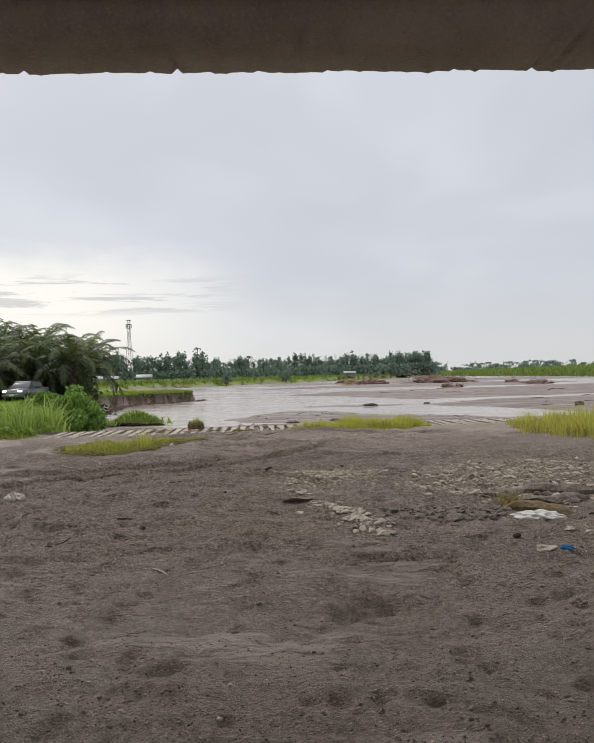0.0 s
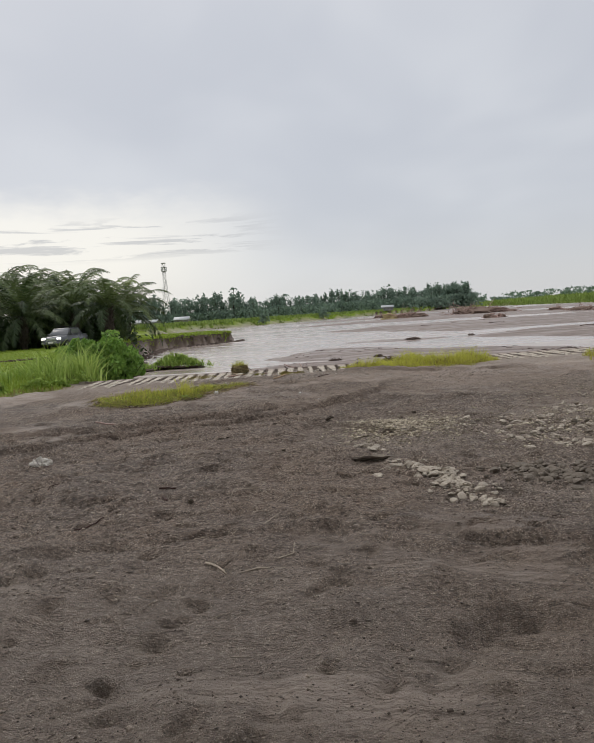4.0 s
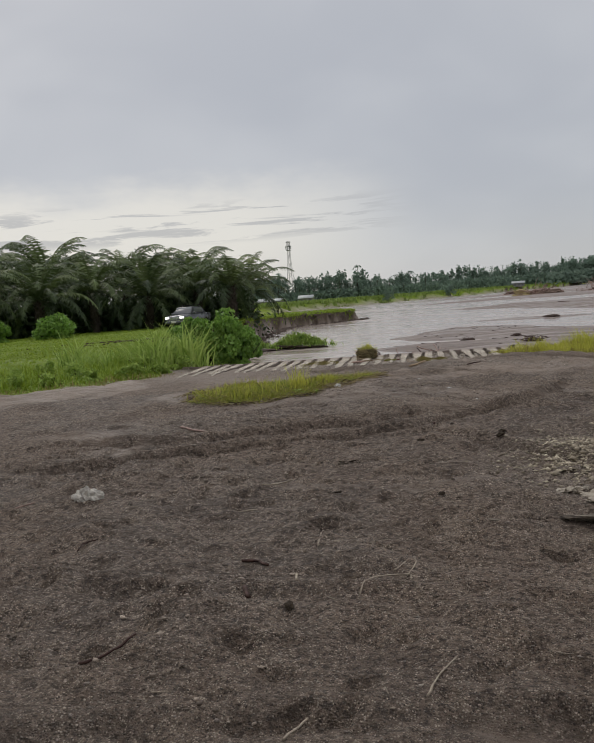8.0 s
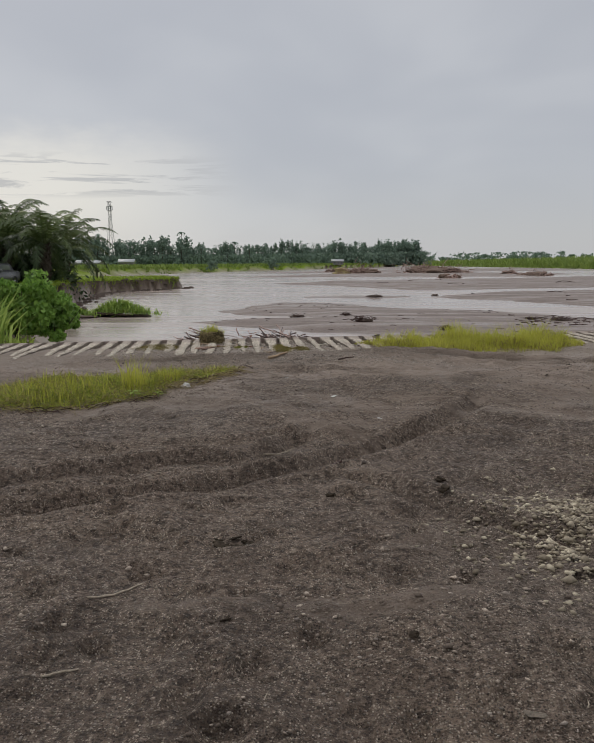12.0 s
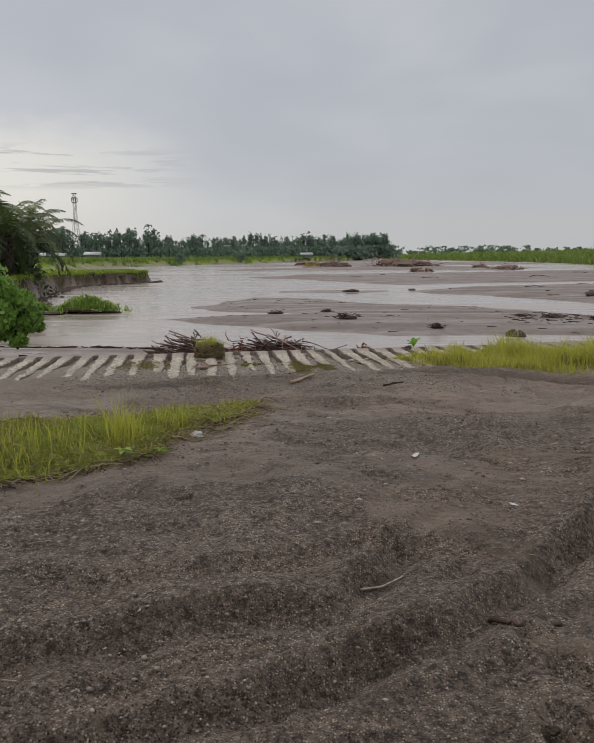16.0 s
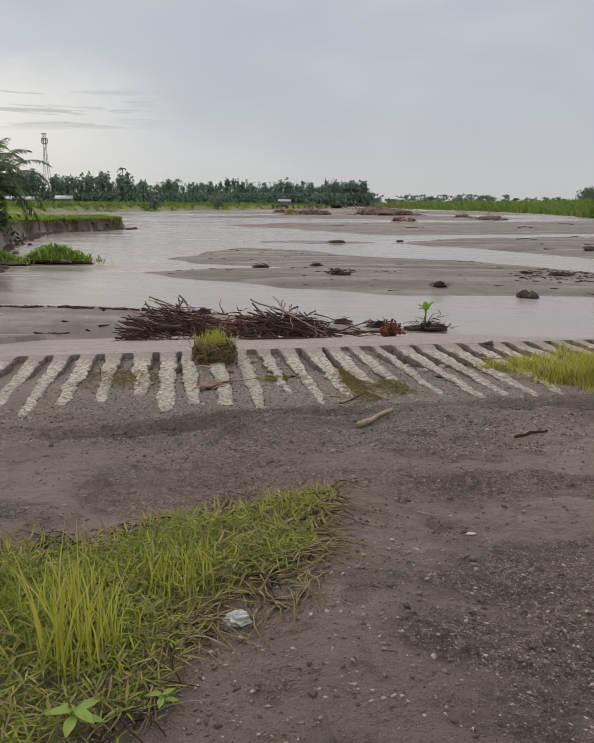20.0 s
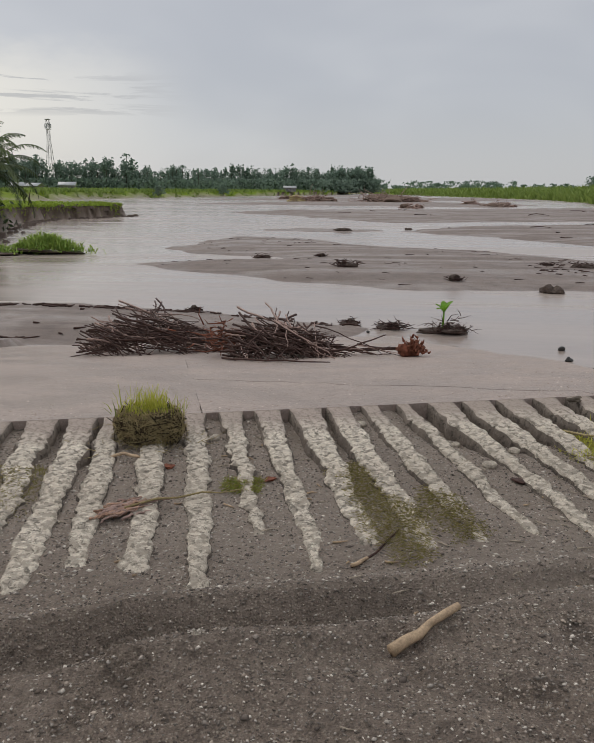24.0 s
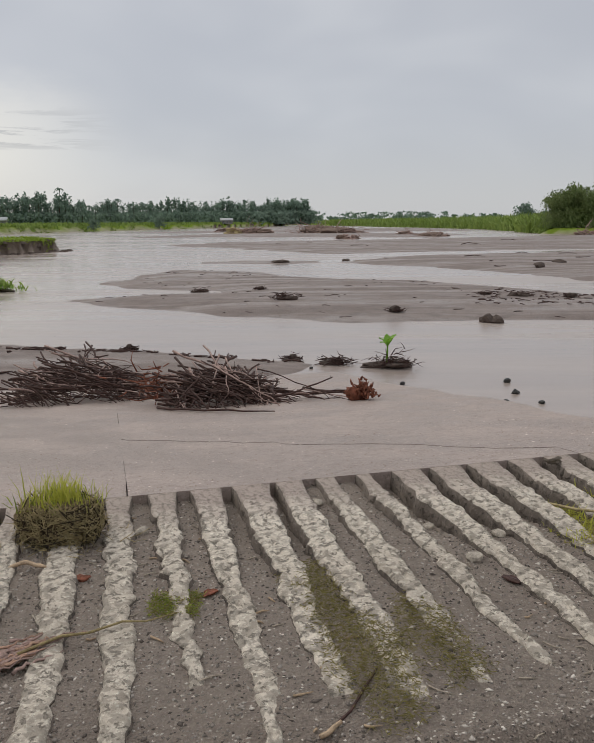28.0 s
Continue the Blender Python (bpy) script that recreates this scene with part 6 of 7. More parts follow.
def banana():
    root = empty("banana_shoot", (1.15, 35.1, WL + 0.06), "young bright green banana shoot on a stranded root mat", "plant")
    part("root_mat", lumps("root_mat", M_SILTCLOD, 0.36, 310, (1.15, 0.6, 0.26), 0.9, 3), root)
    part("root_mass", straggle(200, (0.26, 0.16, 0.10), 0.30, 0.011, M_DRIFT, 311, 0.3), root, kind="stuff")
    part("stem", mesh_np("stem", *tube([(-0.12, 0, 0.05), (-0.11, 0.01, 0.3), (-0.1, 0, 0.55)], [0.035, 0.028, 0.018], 7), M_BANANA), root)
    for k, (a, L, up) in enumerate(((2.6, 0.38, 1.35), (0.4, 0.42, 1.45), (1.6, 0.36, 1.5), (3.6, 0.26, 0.9), (5.2, 0.30, 1.2))):
        t = np.linspace(0, 1, 9)
        el_ = up - 1.1 * t
        line = np.cumsum(np.stack([math.cos(a) * np.cos(el_), math.sin(a) * np.cos(el_), np.sin(el_)], 1) * L / 9, 0) + np.array((-0.1, 0, 0.42 + 0.03 * k))
        wv = np.array((-math.sin(a), math.cos(a), 0.15)) * 0.09
        wd = np.sin(np.pi * (0.12 + 0.86 * t))[:, None]
        v = np.concatenate([line - wv * wd + np.array((0, 0, 0.03)), line, line + wv * wd + np.array((0, 0, 0.03))])
        f = [(j, j + 1, 9 + j + 1, 9 + j) for j in range(8)] + [(9 + j, 9 + j + 1, 18 + j + 1, 18 + j) for j in range(8)]
        part("leaf", mesh_np("leaf", v, f, M_BANANA), root)
    part("dead_leaf", straggle(12, (0.12, 0.06, 0.2), 0.3, 0.014, M_DRIFT, 312, 0.9), root, "withered brown leaf sheath")


banana()
slumped(-19.3, 57.6, 2.3, 1.05, 1500, 64, "slumped bright green leaves lying in the water")
slumped(-22.4, 56.4, 1.6, 0.8, 600, 65, "dull slumped vegetation at the foot of the bank")
root_mat("debris_raft", -0.25, 35.6, WL + 0.02, 0.5, "low raft of drifted roots and straw in the shallows", 320)
root_mat("debris_raft", -1.4, 36.2, WL + 0.02, 0.35, "low raft of drifted roots and straw in the shallows", 322)
root_mat("debris_raft", -6.2, 37.7, WL + 0.02, 0.40, "low raft of drifted roots and straw in the shallows", 324)
for k, (sx, sy, sr) in enumerate(((3.6, 33.25, 0.17), (3.48, 32.1, 0.16), (3.06, 31.3, 0.13), (3.75, 31.2, 0.12), (1.15, 33.0, 0.15), (0.78, 32.5, 0.14), (-0.9, 35.0, 0.1), (3.5, 30.3, 0.06))):
    thing("stone", lumps("stone", M_DARKSTONE, sr * 0.52, 330 + k, (1, 0.8, 0.75), 0.25), (sx, sy, WL + sr * 0.2), k, "dark wet stone half sunk in shallow water", "stone", "stones in the shallows")
st = [(3.07, 29.78, WL + 0.02), (3.55, 29.96, WL + 0.03), (4.03, 30.16, WL + 0.02)]
cst = np.mean(st, 0)
thing("floating_stick", mesh_np("floating_stick", *tube(np.array(st) - cst, [0.03, 0.025, 0.012], 6), M_DARKSTONE), tuple(cst), 0, "thin black stick floating in the shallows", "stick")

# ---- drift on the bars ----
for k, (dx, dy, dr) in enumerate(((-1.83, 49.8, 0.72), (-3.27, 55.2, 0.42), (-6.6, 56.4, 0.62), (2.6, 45.7, 0.42), (9.0, 50.6, 0.5), (11.0, 50.0, 0.4), (7.5, 51.5, 0.35), (13.3, 48.6, 0.35))):
    root_mat("stranded_roots", dx, dy, at(dx, dy) + 0.03, dr, "stranded tangle of roots and silt on the bar", 340 + 2 * k, n=46)
thing("silt_clod", lumps("silt_clod", M_SILTCLOD, 0.34, 370, (1, 0.8, 0.72), 0.8, 3), (5.9, 43.7, at(5.9, 43.7) + 0.1), 0, "rounded dark clod of silt and roots", "clod", "clods on the bar")
for k, (dx, dy, dr) in enumerate(((-2.9, 84.5, 0.55), (17, 73, 0.55), (20.5, 79, 0.5), (26, 68, 0.55), (3.2, 88.5, 0.35))):
    thing("silt_clod", lumps("silt_clod", M_SILTCLOD, dr, 371 + k, (1.5, 0.8, 0.42), 0.35), (dx, dy, max(at(dx, dy), WL) + 0.05), k, "dark clod of silt and roots on a bar", "clod", "clods on the bar")


def drift_pile(x, y, length, high, label, seed, mat=M_WRACK):
    high *= 1.25
    r = np.random.default_rng(seed)
    z = max(at(x, y), WL)
    root = empty("drift_pile", (x, y, z), label, "driftwood", "drift piles across the river")
    for k in range(max(3, int(length / 3))):
        ob = part("mound", lumps("mound", mat, high * r.uniform(0.5, 0.9), seed + k, (2.0, 1.3, 0.75), 0.9, 3), root)
        ob.location = ((r.random() - 0.5) * length, r.normal(0, 1), 0.1)
    part("branch_mass", straggle(int(length * 9), (length * 0.25, 1.6, high * 0.5), high * 1.6, 0.08, M_DRIFT2, seed + 50, 0.45), root, kind="stuff")
    part("trunk_mass", straggle(int(length * 2.2), (length * 0.25, 1.6, high * 0.35), high * 2.8, 0.19, M_DRIFT2, seed + 51, 0.3), root, kind="stuff")


drift_pile(-19.5, 250, 9, 1.5, "grassy mound of drift on a far bar", 400, M_STRAW)
drift_pile(-14.5, 252, 5, 1.6, "pale tangle of drift trunks on a far bar", 410)
drift_pile(3.0, 250, 12, 1.9, "long pile of drifted trunks and roots on a far bar", 420)
drift_pile(12.5, 246, 10, 1.3, "long pile of drifted trunks and roots on a far bar", 430)
drift_pile(31.5, 199, 5.5, 0.9, "small pile of drift trunks on a far bar", 440)
drift_pile(27.5, 215, 3, 0.8, "small pile of drift trunks on a far bar", 450)
drift_pile(72, 205, 8, 1.0, "low mound of drift near the bamboo", 460)
drift_pile(9.5, 178, 4, 0.7, "small pile of drift trunks on a far bar", 470)
drift_pile(-30, 300, 5, 0.9, "small pile of drift on a far bar", 480)


def litter(name, n, area, length, rad, mat, label, seed, low=WL + 0.03):
    """Small sticks strewn over the bars, as one mass."""
    r = np.random.default_rng(seed)
    x, y, _ = scatter(area, n, seed, 0, 0.4)
    z = land(x, y)[0]
    sets = []
    for px, py, pz in zip(x, y, z):
        if pz < low:
            continue
        a, L = r.normal(0.0, 0.9), length * r.uniform(0.2, 1.3)
        d = np.array((math.cos(a), math.sin(a), 0)) * L / 2
        c = np.array((px, py, pz + rad))
        sets.append(tube([c - d, c + r.normal(0, L * 0.12, 3) * (1, 1, 0.3), c + d], [rad, rad * 0.9, rad * 0.4], 4))
    thing(name, mesh_np(name, *joined(sets), mat), label=label, category="litter", kind="stuff")


litter("drift_litter", 190, [(-22, 36.6), (-6, 36.8), (-1.2, 35.2), (-1.4, 36.4), (-6, 38.0), (-22, 38.2)], 0.5, 0.03, M_DRIFT, "dark drift caught along the edge of a silt bar", 503)
litter("drift_litter", 210, BARS[0][0], 0.40, 0.017, M_DRIFT, "dark sticks strewn along the silt bar", 500)
litter("drift_litter", 160, [(6, 47), (16, 47), (18, 52), (8, 54)], 0.4, 0.022, M_DRIFT, "dark sticks strewn along the silt bar", 501)
litter("drift_litter", 70, BARS[2][0], 1.6, 0.04, M_DRIFT, "dark drift lines on the wide bar", 502)
litter("drift_litter", 50, BARS[3][0], 2.6, 0.06, M_DRIFT, "dark drift lines on the far bar", 503)
litter("drift_litter", 40, BARS[8][0], 0.5, 0.03, M_DRIFT, "dark sticks along the muddy edge", 504)


# ---- what lies on the sand ----
def pebbles(name, pts, size, mat, label, seed, lo=0.5, hi=1.6):
    """Pebbles too small to pick apart: squashed eight-sided grains in one mass."""
    r = np.random.default_rng(seed)
    x, y = pts
    n = len(x)
    z = land(x, y)[0]
    s = size * r.uniform(lo, hi, n) * np.where(r.random(n) < 0.06, 1.8, 1.0)
    base = np.array([(1, 0, 0), (0, 1, 0), (-1, 0, 0), (0, -1, 0), (0.15, 0.1, 1), (0, 0, -1)])
    v = base[None] * (1 + r.normal(0, 0.22, (n, 6, 1)))
    a = r.uniform(0, 6.28, n)
    ca, sa = np.cos(a)[:, None], np.sin(a)[:, None]
    q = np.stack([v[..., 0] * ca * 1.25 - v[..., 1] * sa * 0.8, v[..., 0] * sa * 1.25 + v[..., 1] * ca * 0.8, v[..., 2] * 0.55], -1) * s[:, None, None]
    q += np.stack([x, y, z + s * 0.12], 1)[:, None]
    k = np.arange(n)[:, None] * 6
    f = np.concatenate([k + t for t in ((0, 1, 4), (1, 2, 4), (2, 3, 4), (3, 0, 4), (1, 0, 5), (2, 1, 5), (3, 2, 5), (0, 3, 5))], 1).reshape(-1, 3)
    thing(name, mesh_np(name, q.reshape(-1, 3), f, mat), label=label, category="gravel", kind="stuff")


def grains(name, c1, c2, rough=0.8):
    m, n, b = material(name, rough, 0.3)
    rnd = n.add("ShaderNodeNewGeometry").outputs["Random Per Island"]
    p = n.add("ShaderNodeTexCoord").outputs["Object"]
    col = n.mix(n.math("POWER", rnd, 1.6), c1, c2)
    n.put(b.inputs["Base Color"], n.mix(n.step(n.noise(p, 60.0), 0.4, 0.65, 0.0, 0.4), col, c1))
    return m


M_GRIT = grains("sand_grit", (0.11, 0.088, 0.074), (0.50, 0.43, 0.37))
M_CRUMB = grains("sand_crumb", (0.13, 0.10, 0.08), (0.60, 0.50, 0.41))
M_RIBGRIT = grains("rib_grit", (0.10, 0.08, 0.066), (0.82, 0.74, 0.65))
M_SLABGRIT = grains("slab_grit", (0.30, 0.24, 0.20), (0.80, 0.72, 0.66))
M_GRAVEL = grains("pale_gravel", (0.20, 0.165, 0.12), (0.66, 0.58, 0.44))

rp = np.random.default_rng(77)
pebbles("sand_grit", (rp.uniform(-2.8, 4.6, 80000), 3.4 + 15.0 * rp.random(80000) ** 1.0), 0.0044, M_GRIT, "coarse grains scattered over the dark sand", 510, 0.5, 1.4)
pebbles("sand_pebbles", (rp.uniform(-4, 6.5, 3200), rp.uniform(4, 19, 3200)), 0.008, M_GRIT, "small pebbles scattered over the dark sand", 511)
cx_, cy_ = rp.uniform(-3.2, 5.4, 60000), rp.uniform(3.2, 18.0, 60000)
keep_ = fbm(cx_, cy_, 0.9, 3) + rp.normal(0, 0.07, 60000) > 0.5
pebbles("sand_crumbs", (cx_[keep_], cy_[keep_]), 0.0075, M_CRUMB, "crumbs of coarse sand lying in drifts", 512, 0.5, 1.5)
for k, (gx, gy, sx, sy, n, sz) in enumerate(((1.95, 11.95, 0.34, 0.32, 3000, 0.0125), (2.2, 12.3, 0.4, 0.4, 900, 0.009), (4.4, 11.9, 0.75, 0.7, 3000, 0.0115), (3.9, 14.2, 0.9, 0.7, 900, 0.009), (5.3, 12.8, 0.6, 0.6, 900, 0.010))):
    pebbles("gravel_spread", (rp.normal(gx, sx, n), rp.normal(gy, sy, n)), sz, M_GRAVEL, "pale gravel spread over the sand", 520 + k)
pebbles("rib_grit", (rp.uniform(-3.4, 1.4, 44000), rp.uniform(17.3, 20.6, 44000)), 0.0042, M_RIBGRIT, "coarse grit between the concrete ribs", 530)

STONES = [lumps("stone", M_STONE, 1.0, 540 + k, (1.3, 0.9, 0.55), 0.45) for k in range(6)]
DARKS = [lumps("stone", M_PEBBLE, 1.0, 550 + k, (1.2, 0.9, 0.6), 0.4) for k in range(5)]


def stone_row(name, label, path, n, across, size, seed, meshes=STONES, category="stones"):
    """A low heap of single stones along a line."""
    r = np.random.default_rng(seed)
    lx, ly = np.array(path, float).T
    cx, cy = lx.mean(), ly.mean()
    root = empty(name, (cx, cy, at(cx, cy)), label, category)
    us = r.random(n) * (len(lx) - 1)
    xs, ys = np.interp(us, range(len(lx)), lx) + r.normal(0, across, n), np.interp(us, range(len(ly)), ly) + r.normal(0, across, n)
    zs, z0 = heights(xs, ys), at(cx, cy)
    for k, (px, py, pz) in enumerate(zip(xs, ys, zs)):
        s = size * r.uniform(0.3, 1.0) ** 1.6 * 1.7
        ob = part("stone", meshes[k % len(meshes)], root)
        ob.location = (px - cx, py - cy, pz - z0 + s * 0.22)
        ob.rotation_euler, ob.scale = (r.normal(0, 0.25), r.normal(0, 0.25), r.uniform(0, 6.28)), (s, s, s)


stone_row("stone_heap", "low row of pale river stones on the sand", [(2.1, 10.4), (2.42, 10.12), (2.52, 9.95), (2.66, 9.65), (2.95, 9.25)], 260, 0.08, 0.023, 560)
stone_row("stone_heap", "few flat pale stones on the sand", [(1.66, 11.08), (1.78, 11.05), (1.88, 10.95)], 40, 0.05, 0.019, 561)
stone_row("rubble_heap", "low heap of dark broken rubble on the sand", [(3.15, 10.15), (3.5, 9.95), (4.0, 10.05)], 300, 0.13, 0.026, 562, DARKS, "rubble")
stone_row("rubble_heap", "scattered dark rubble with pale stones", [(4.0, 11.2), (4.8, 10.9), (5.4, 11.4)], 280, 0.32, 0.025, 563, DARKS + STONES, "rubble")
stone_row("stone_heap", "scattered pale stones on gravel", [(3.4, 11.7), (4.2, 12.4), (5.4, 12.0)], 260, 0.5, 0.026, 564)
stone_row("stone_heap", "pale stones at the foot of a heap", [(4.75, 9.25), (4.95, 9.1), (5.2, 9.3)], 50, 0.10, 0.038, 565)


def crumpled(name, mat, sx, sy, h, seed):
    """Crumpled cloth or plastic: a low lump of sharp folds."""
    r = np.random.default_rng(seed)
    bm = bmesh.new()
    bmesh.ops.create_icosphere(bm, subdivisions=4, radius=1.0)
    q, ph = r.normal(0, 4.2, (7, 3)), r.uniform(0, 6.28, 7)
    for v in bm.verts:
        d = np.array(v.co)
        k = 0.38 + sum(abs(math.sin(float(d @ q[i]) + ph[i])) * (0.34 if i < 3 else 0.2) for i in range(7)) * 0.62
        v.co = Vector((d[0] * k * sx, d[1] * k * sy, max(d[2] * k * h, -0.15 * h)))
    me = bpy.data.meshes.new(name)
    bm.to_mesh(me)
    bm.free()
    me.materials.append(mat)
    return me


thing("crumpled_rag", crumpled("crumpled_rag", M_RAG, 0.105, 0.065, 0.075, 3), (-1.72, 10.62, at(-1.72, 10.62) - 0.004), 0.3, "crumpled dirty white rag lying on the sand", "rag")
thing("plastic_wrap", crumpled("plastic_wrap", M_PLASTIC, 0.24, 0.10, 0.06, 5), (4.38, 9.98, at(4.38, 9.98)), 0.05, "crumpled white plastic sheet at the foot of a mound", "litter")
thing("plastic_bag", crumpled("plastic_bag", M_BLUE, 0.055, 0.036, 0.03, 8), (4.42, 8.52, at(4.42, 8.52)), 0.4, "crumpled bright blue plastic bag on the sand", "litter")
thing("flat_stone", lumps("flat_stone", M_STONE, 0.07, 571, (1.3, 0.9, 0.5), 0.3), (4.27, 8.56, at(4.27, 8.56) + 0.01), 0.2, "pale stone beside the blue bag", "stone")
thing("plastic_cup", crumpled("plastic_cup", M_PLASTIC, 0.040, 0.022, 0.034, 19), (-1.40, 15.47, at(-1.40, 15.47)), 0.2, "crushed white plastic cup at the edge of the grass", "litter")
mound = empty("earth_mound", (4.5, 10.45, at(4.5, 10.45)), "brown clod of earth with dry grass", "clod")
part("clod", lumps("clod", M_SOD, 0.30, 575, (1.3, 0.85, 0.5), 0.9, 3), mound)
for mx, my, mr in ((0.35, 0.25, 0.2), (-0.25, 0.4, 0.18), (0.1, 0.7, 0.22), (0.6, 0.6, 0.17)):
    bit = part("clod", lumps("clod", M_PEBBLE, mr, 576 + int(mr * 100), (1.5, 0.8, 0.4), 0.9, 3), mound)
    bit.location = (mx, my, 0.0)
gx_, gy_ = np.random.default_rng(1).normal(-0.32, 0.10, 150), np.random.default_rng(2).normal(-0.02, 0.08, 150)
part("dry_grass", mesh_np("dry_grass", *blades(150, gx_, gy_, 0 * gx_, 0.22, 0.007, 0.4, 576, 0.5), M_GRASS_D), mound, kind="stuff")
thing("dark_clod", lumps("dark_clod", M_SOIL, 0.03, 577, (1, 0.9, 0.8), 0.5), (4.1, 9.15, at(4.1, 9.15) + 0.02), 0, "small black clod on the sand", "clod")

TW, DK = M_TWIG, M_DRIFT
for pts, rad, mat, label in (
    ([(0.77, 9.49), (0.765, 9.57), (0.78, 9.67), (0.85, 9.74), (0.95, 9.78), (0.97, 9.73)], 0.0055, TW, "bent bleached twig curving over the sand"),
    ([(0.86, 9.81), (0.90, 10.05), (0.94, 9.97), (0.94, 9.76)], 0.0055, TW, "forked bleached twig on the sand"),
    ([(-0.02, 9.8), (0.06, 9.81), (0.18, 9.72)], 0.011, DK, "short dark twig on the sand"),
    ([(-0.48, 11.07), (-0.39, 11.13), (-0.29, 11.23)], 0.007, TW, "pale dry twig on the sand"),
    ([(-0.42, 10.55), (-0.31, 10.62)], 0.006, TW, "pale dry twig on the sand"),
    ([(0.34, 10.06), (0.29, 10.25)], 0.006, TW, "short pale splinter of wood on the sand"),
    ([(0.42, 10.1), (0.48, 10.15)], 0.006, TW, "short pale splinter of wood on the sand"),
    ([(0.19, 9.41), (0.27, 9.30)], 0.017, DK, "short dark stub of wood on the sand"),
    ([(0.38, 9.64), (0.43, 9.52)], 0.009, TW, "short pale splinter of wood on the sand"),
    ([(-1.08, 9.70), (-1.13, 9.81), (-1.07, 9.88)], 0.006, DK, "curled dark twig on the sand"),
    ([(-2.28, 12.90), (-1.88, 12.72)], 0.014, M_DRIFT2, "straight pale stick on the sand"),
    ([(1.10, 7.94), (1.20, 7.88), (1.29, 7.77)], 0.010, TW, "crooked pale twig on the sand"),
    ([(1.37, 7.81), (1.50, 7.85), (1.63, 7.91)], 0.007, TW, "thin pale twig on the sand"),
    ([(1.28, 8.68), (1.28, 8.85), (1.33, 8.97)], 0.006, TW, "bent pale twig on the sand"),
    ([(0.89, 8.28), (0.89, 8.49)], 0.006, TW, "thin pale twig on the sand"),
    ([(-0.19, 8.59), (-0.13, 8.69), (-0.07, 8.84)], 0.008, DK, "thin dark twig on the sand"),
    ([(1.55, 8.03), (1.62, 8.16), (1.59, 8.33)], 0.006, TW, "bent pale twig on the sand"),
    ([(-2.30, 10.43), (-2.22, 10.60)], 0.009, M_DRIFT2, "pale dry stick on the sand"),
    ([(-1.19, 8.57), (-0.98, 8.65)], 0.011, M_DRIFT2, "pale dry stick on the sand"),
    ([(-0.16, 13.30), (-0.06, 13.38), (0.02, 13.44)], 0.007, TW, "thin pale twig on the sand"),
    ([(0.35, 13.13), (0.39, 13.02), (0.43, 12.92)], 0.011, DK, "short dark twig on the sand"),
    ([(-1.11, 13.37), (-1.11, 13.44), (-1.08, 13.39)], 0.005, TW, "bent splinter of wood on the sand"),
    ([(-0.05, 17.59), (0.05, 17.62), (0.15, 17.64)], 0.014, DK, "dark stick half buried in the sand"),
    ([(-1.12, 18.29), (-1.03, 18.40), (-0.93, 18.61)], 0.007, DK, "thin dark stick lying over the ribs"),
):
    stick("twig", pts, rad * 0.9, mat, label)
log = stick("stripped_stick", [(-0.99, 17.79), (-0.77, 17.97)], 0.019, M_TAN, "stripped tan stick lying on the sand", lift=0.022, sides=9)
stick("stripped_stick", [(-1.12, 18.28), (-1.06, 18.34)], 0.009, M_TAN, "broken tan end of a stick beside the ribs", lift=0.015)
for k, (cx, cy, cr) in enumerate(((0.42, 12.39, 0.035), (1.07, 12.5, 0.05), (0.52, 9.22, 0.03), (1.06, 12.75, 0.045), (0.15, 11.0, 0.02), (2.1, 12.9, 0.04), (-1.9, 12.3, 0.03), (0.9, 10.9, 0.03))):
    thing("dark_clod", lumps("dark_clod", M_SOIL, cr * 0.6, 580 + k, (1.3, 0.9, 0.5), 0.9, 3), (cx, cy, at(cx, cy) + cr * 0.2), k, "small dark clod of earth on the sand", "clod", "clods on the sand")
for k, (cx, cy, cr, mt) in enumerate(((1.27, 10.51, 0.026, M_PEBBLE), (0.15, 15.11, 0.03, M_PLASTIC), (1.95, 10.05, 0.06, M_STONE), (-0.93, 7.94, 0.05, M_RAG), (0.62, 14.2, 0.02, M_PLASTIC), (-0.5, 16.3, 0.018, M_PLASTIC))):
    thing("scrap", lumps("scrap", mt, cr, 590 + k, (1.3, 0.6, 0.18), 0.5), (cx, cy, at(cx, cy) + 0.006), k * 1.3, "flat pale scrap lying on the sand", "litter")
thing("flat_slab", lumps("flat_slab", M_PEBBLE, 0.11, 599, (1.3, 0.75, 0.28), 0.9, 3), (1.84, 10.66, at(1.84, 10.66) + 0.012), 0.2, "dark flat slab of broken concrete on the sand", "rubble")
# clods thrown up round a deep hoof mark
for k, (cx, cy, cr) in enumerate(((-0.08, 11.73, 0.018), (-0.05, 11.68, 0.02), (0.0, 11.77, 0.02), (0.05, 11.69, 0.024), (0.08, 11.73, 0.02), (0.01, 11.72, 0.016), (0.05, 11.76, 0.015), (-0.02, 11.66, 0.014))):
    thing("dark_clod", lumps("dark_clod", M_SOIL, cr, 660 + k, (1.3, 0.8, 0.45), 0.9, 3), (cx, cy, at(cx, cy) + 0.004), k * 1.9, "dark damp clod of sand at a deep hoof mark", "clod", "clods at the hoof mark")

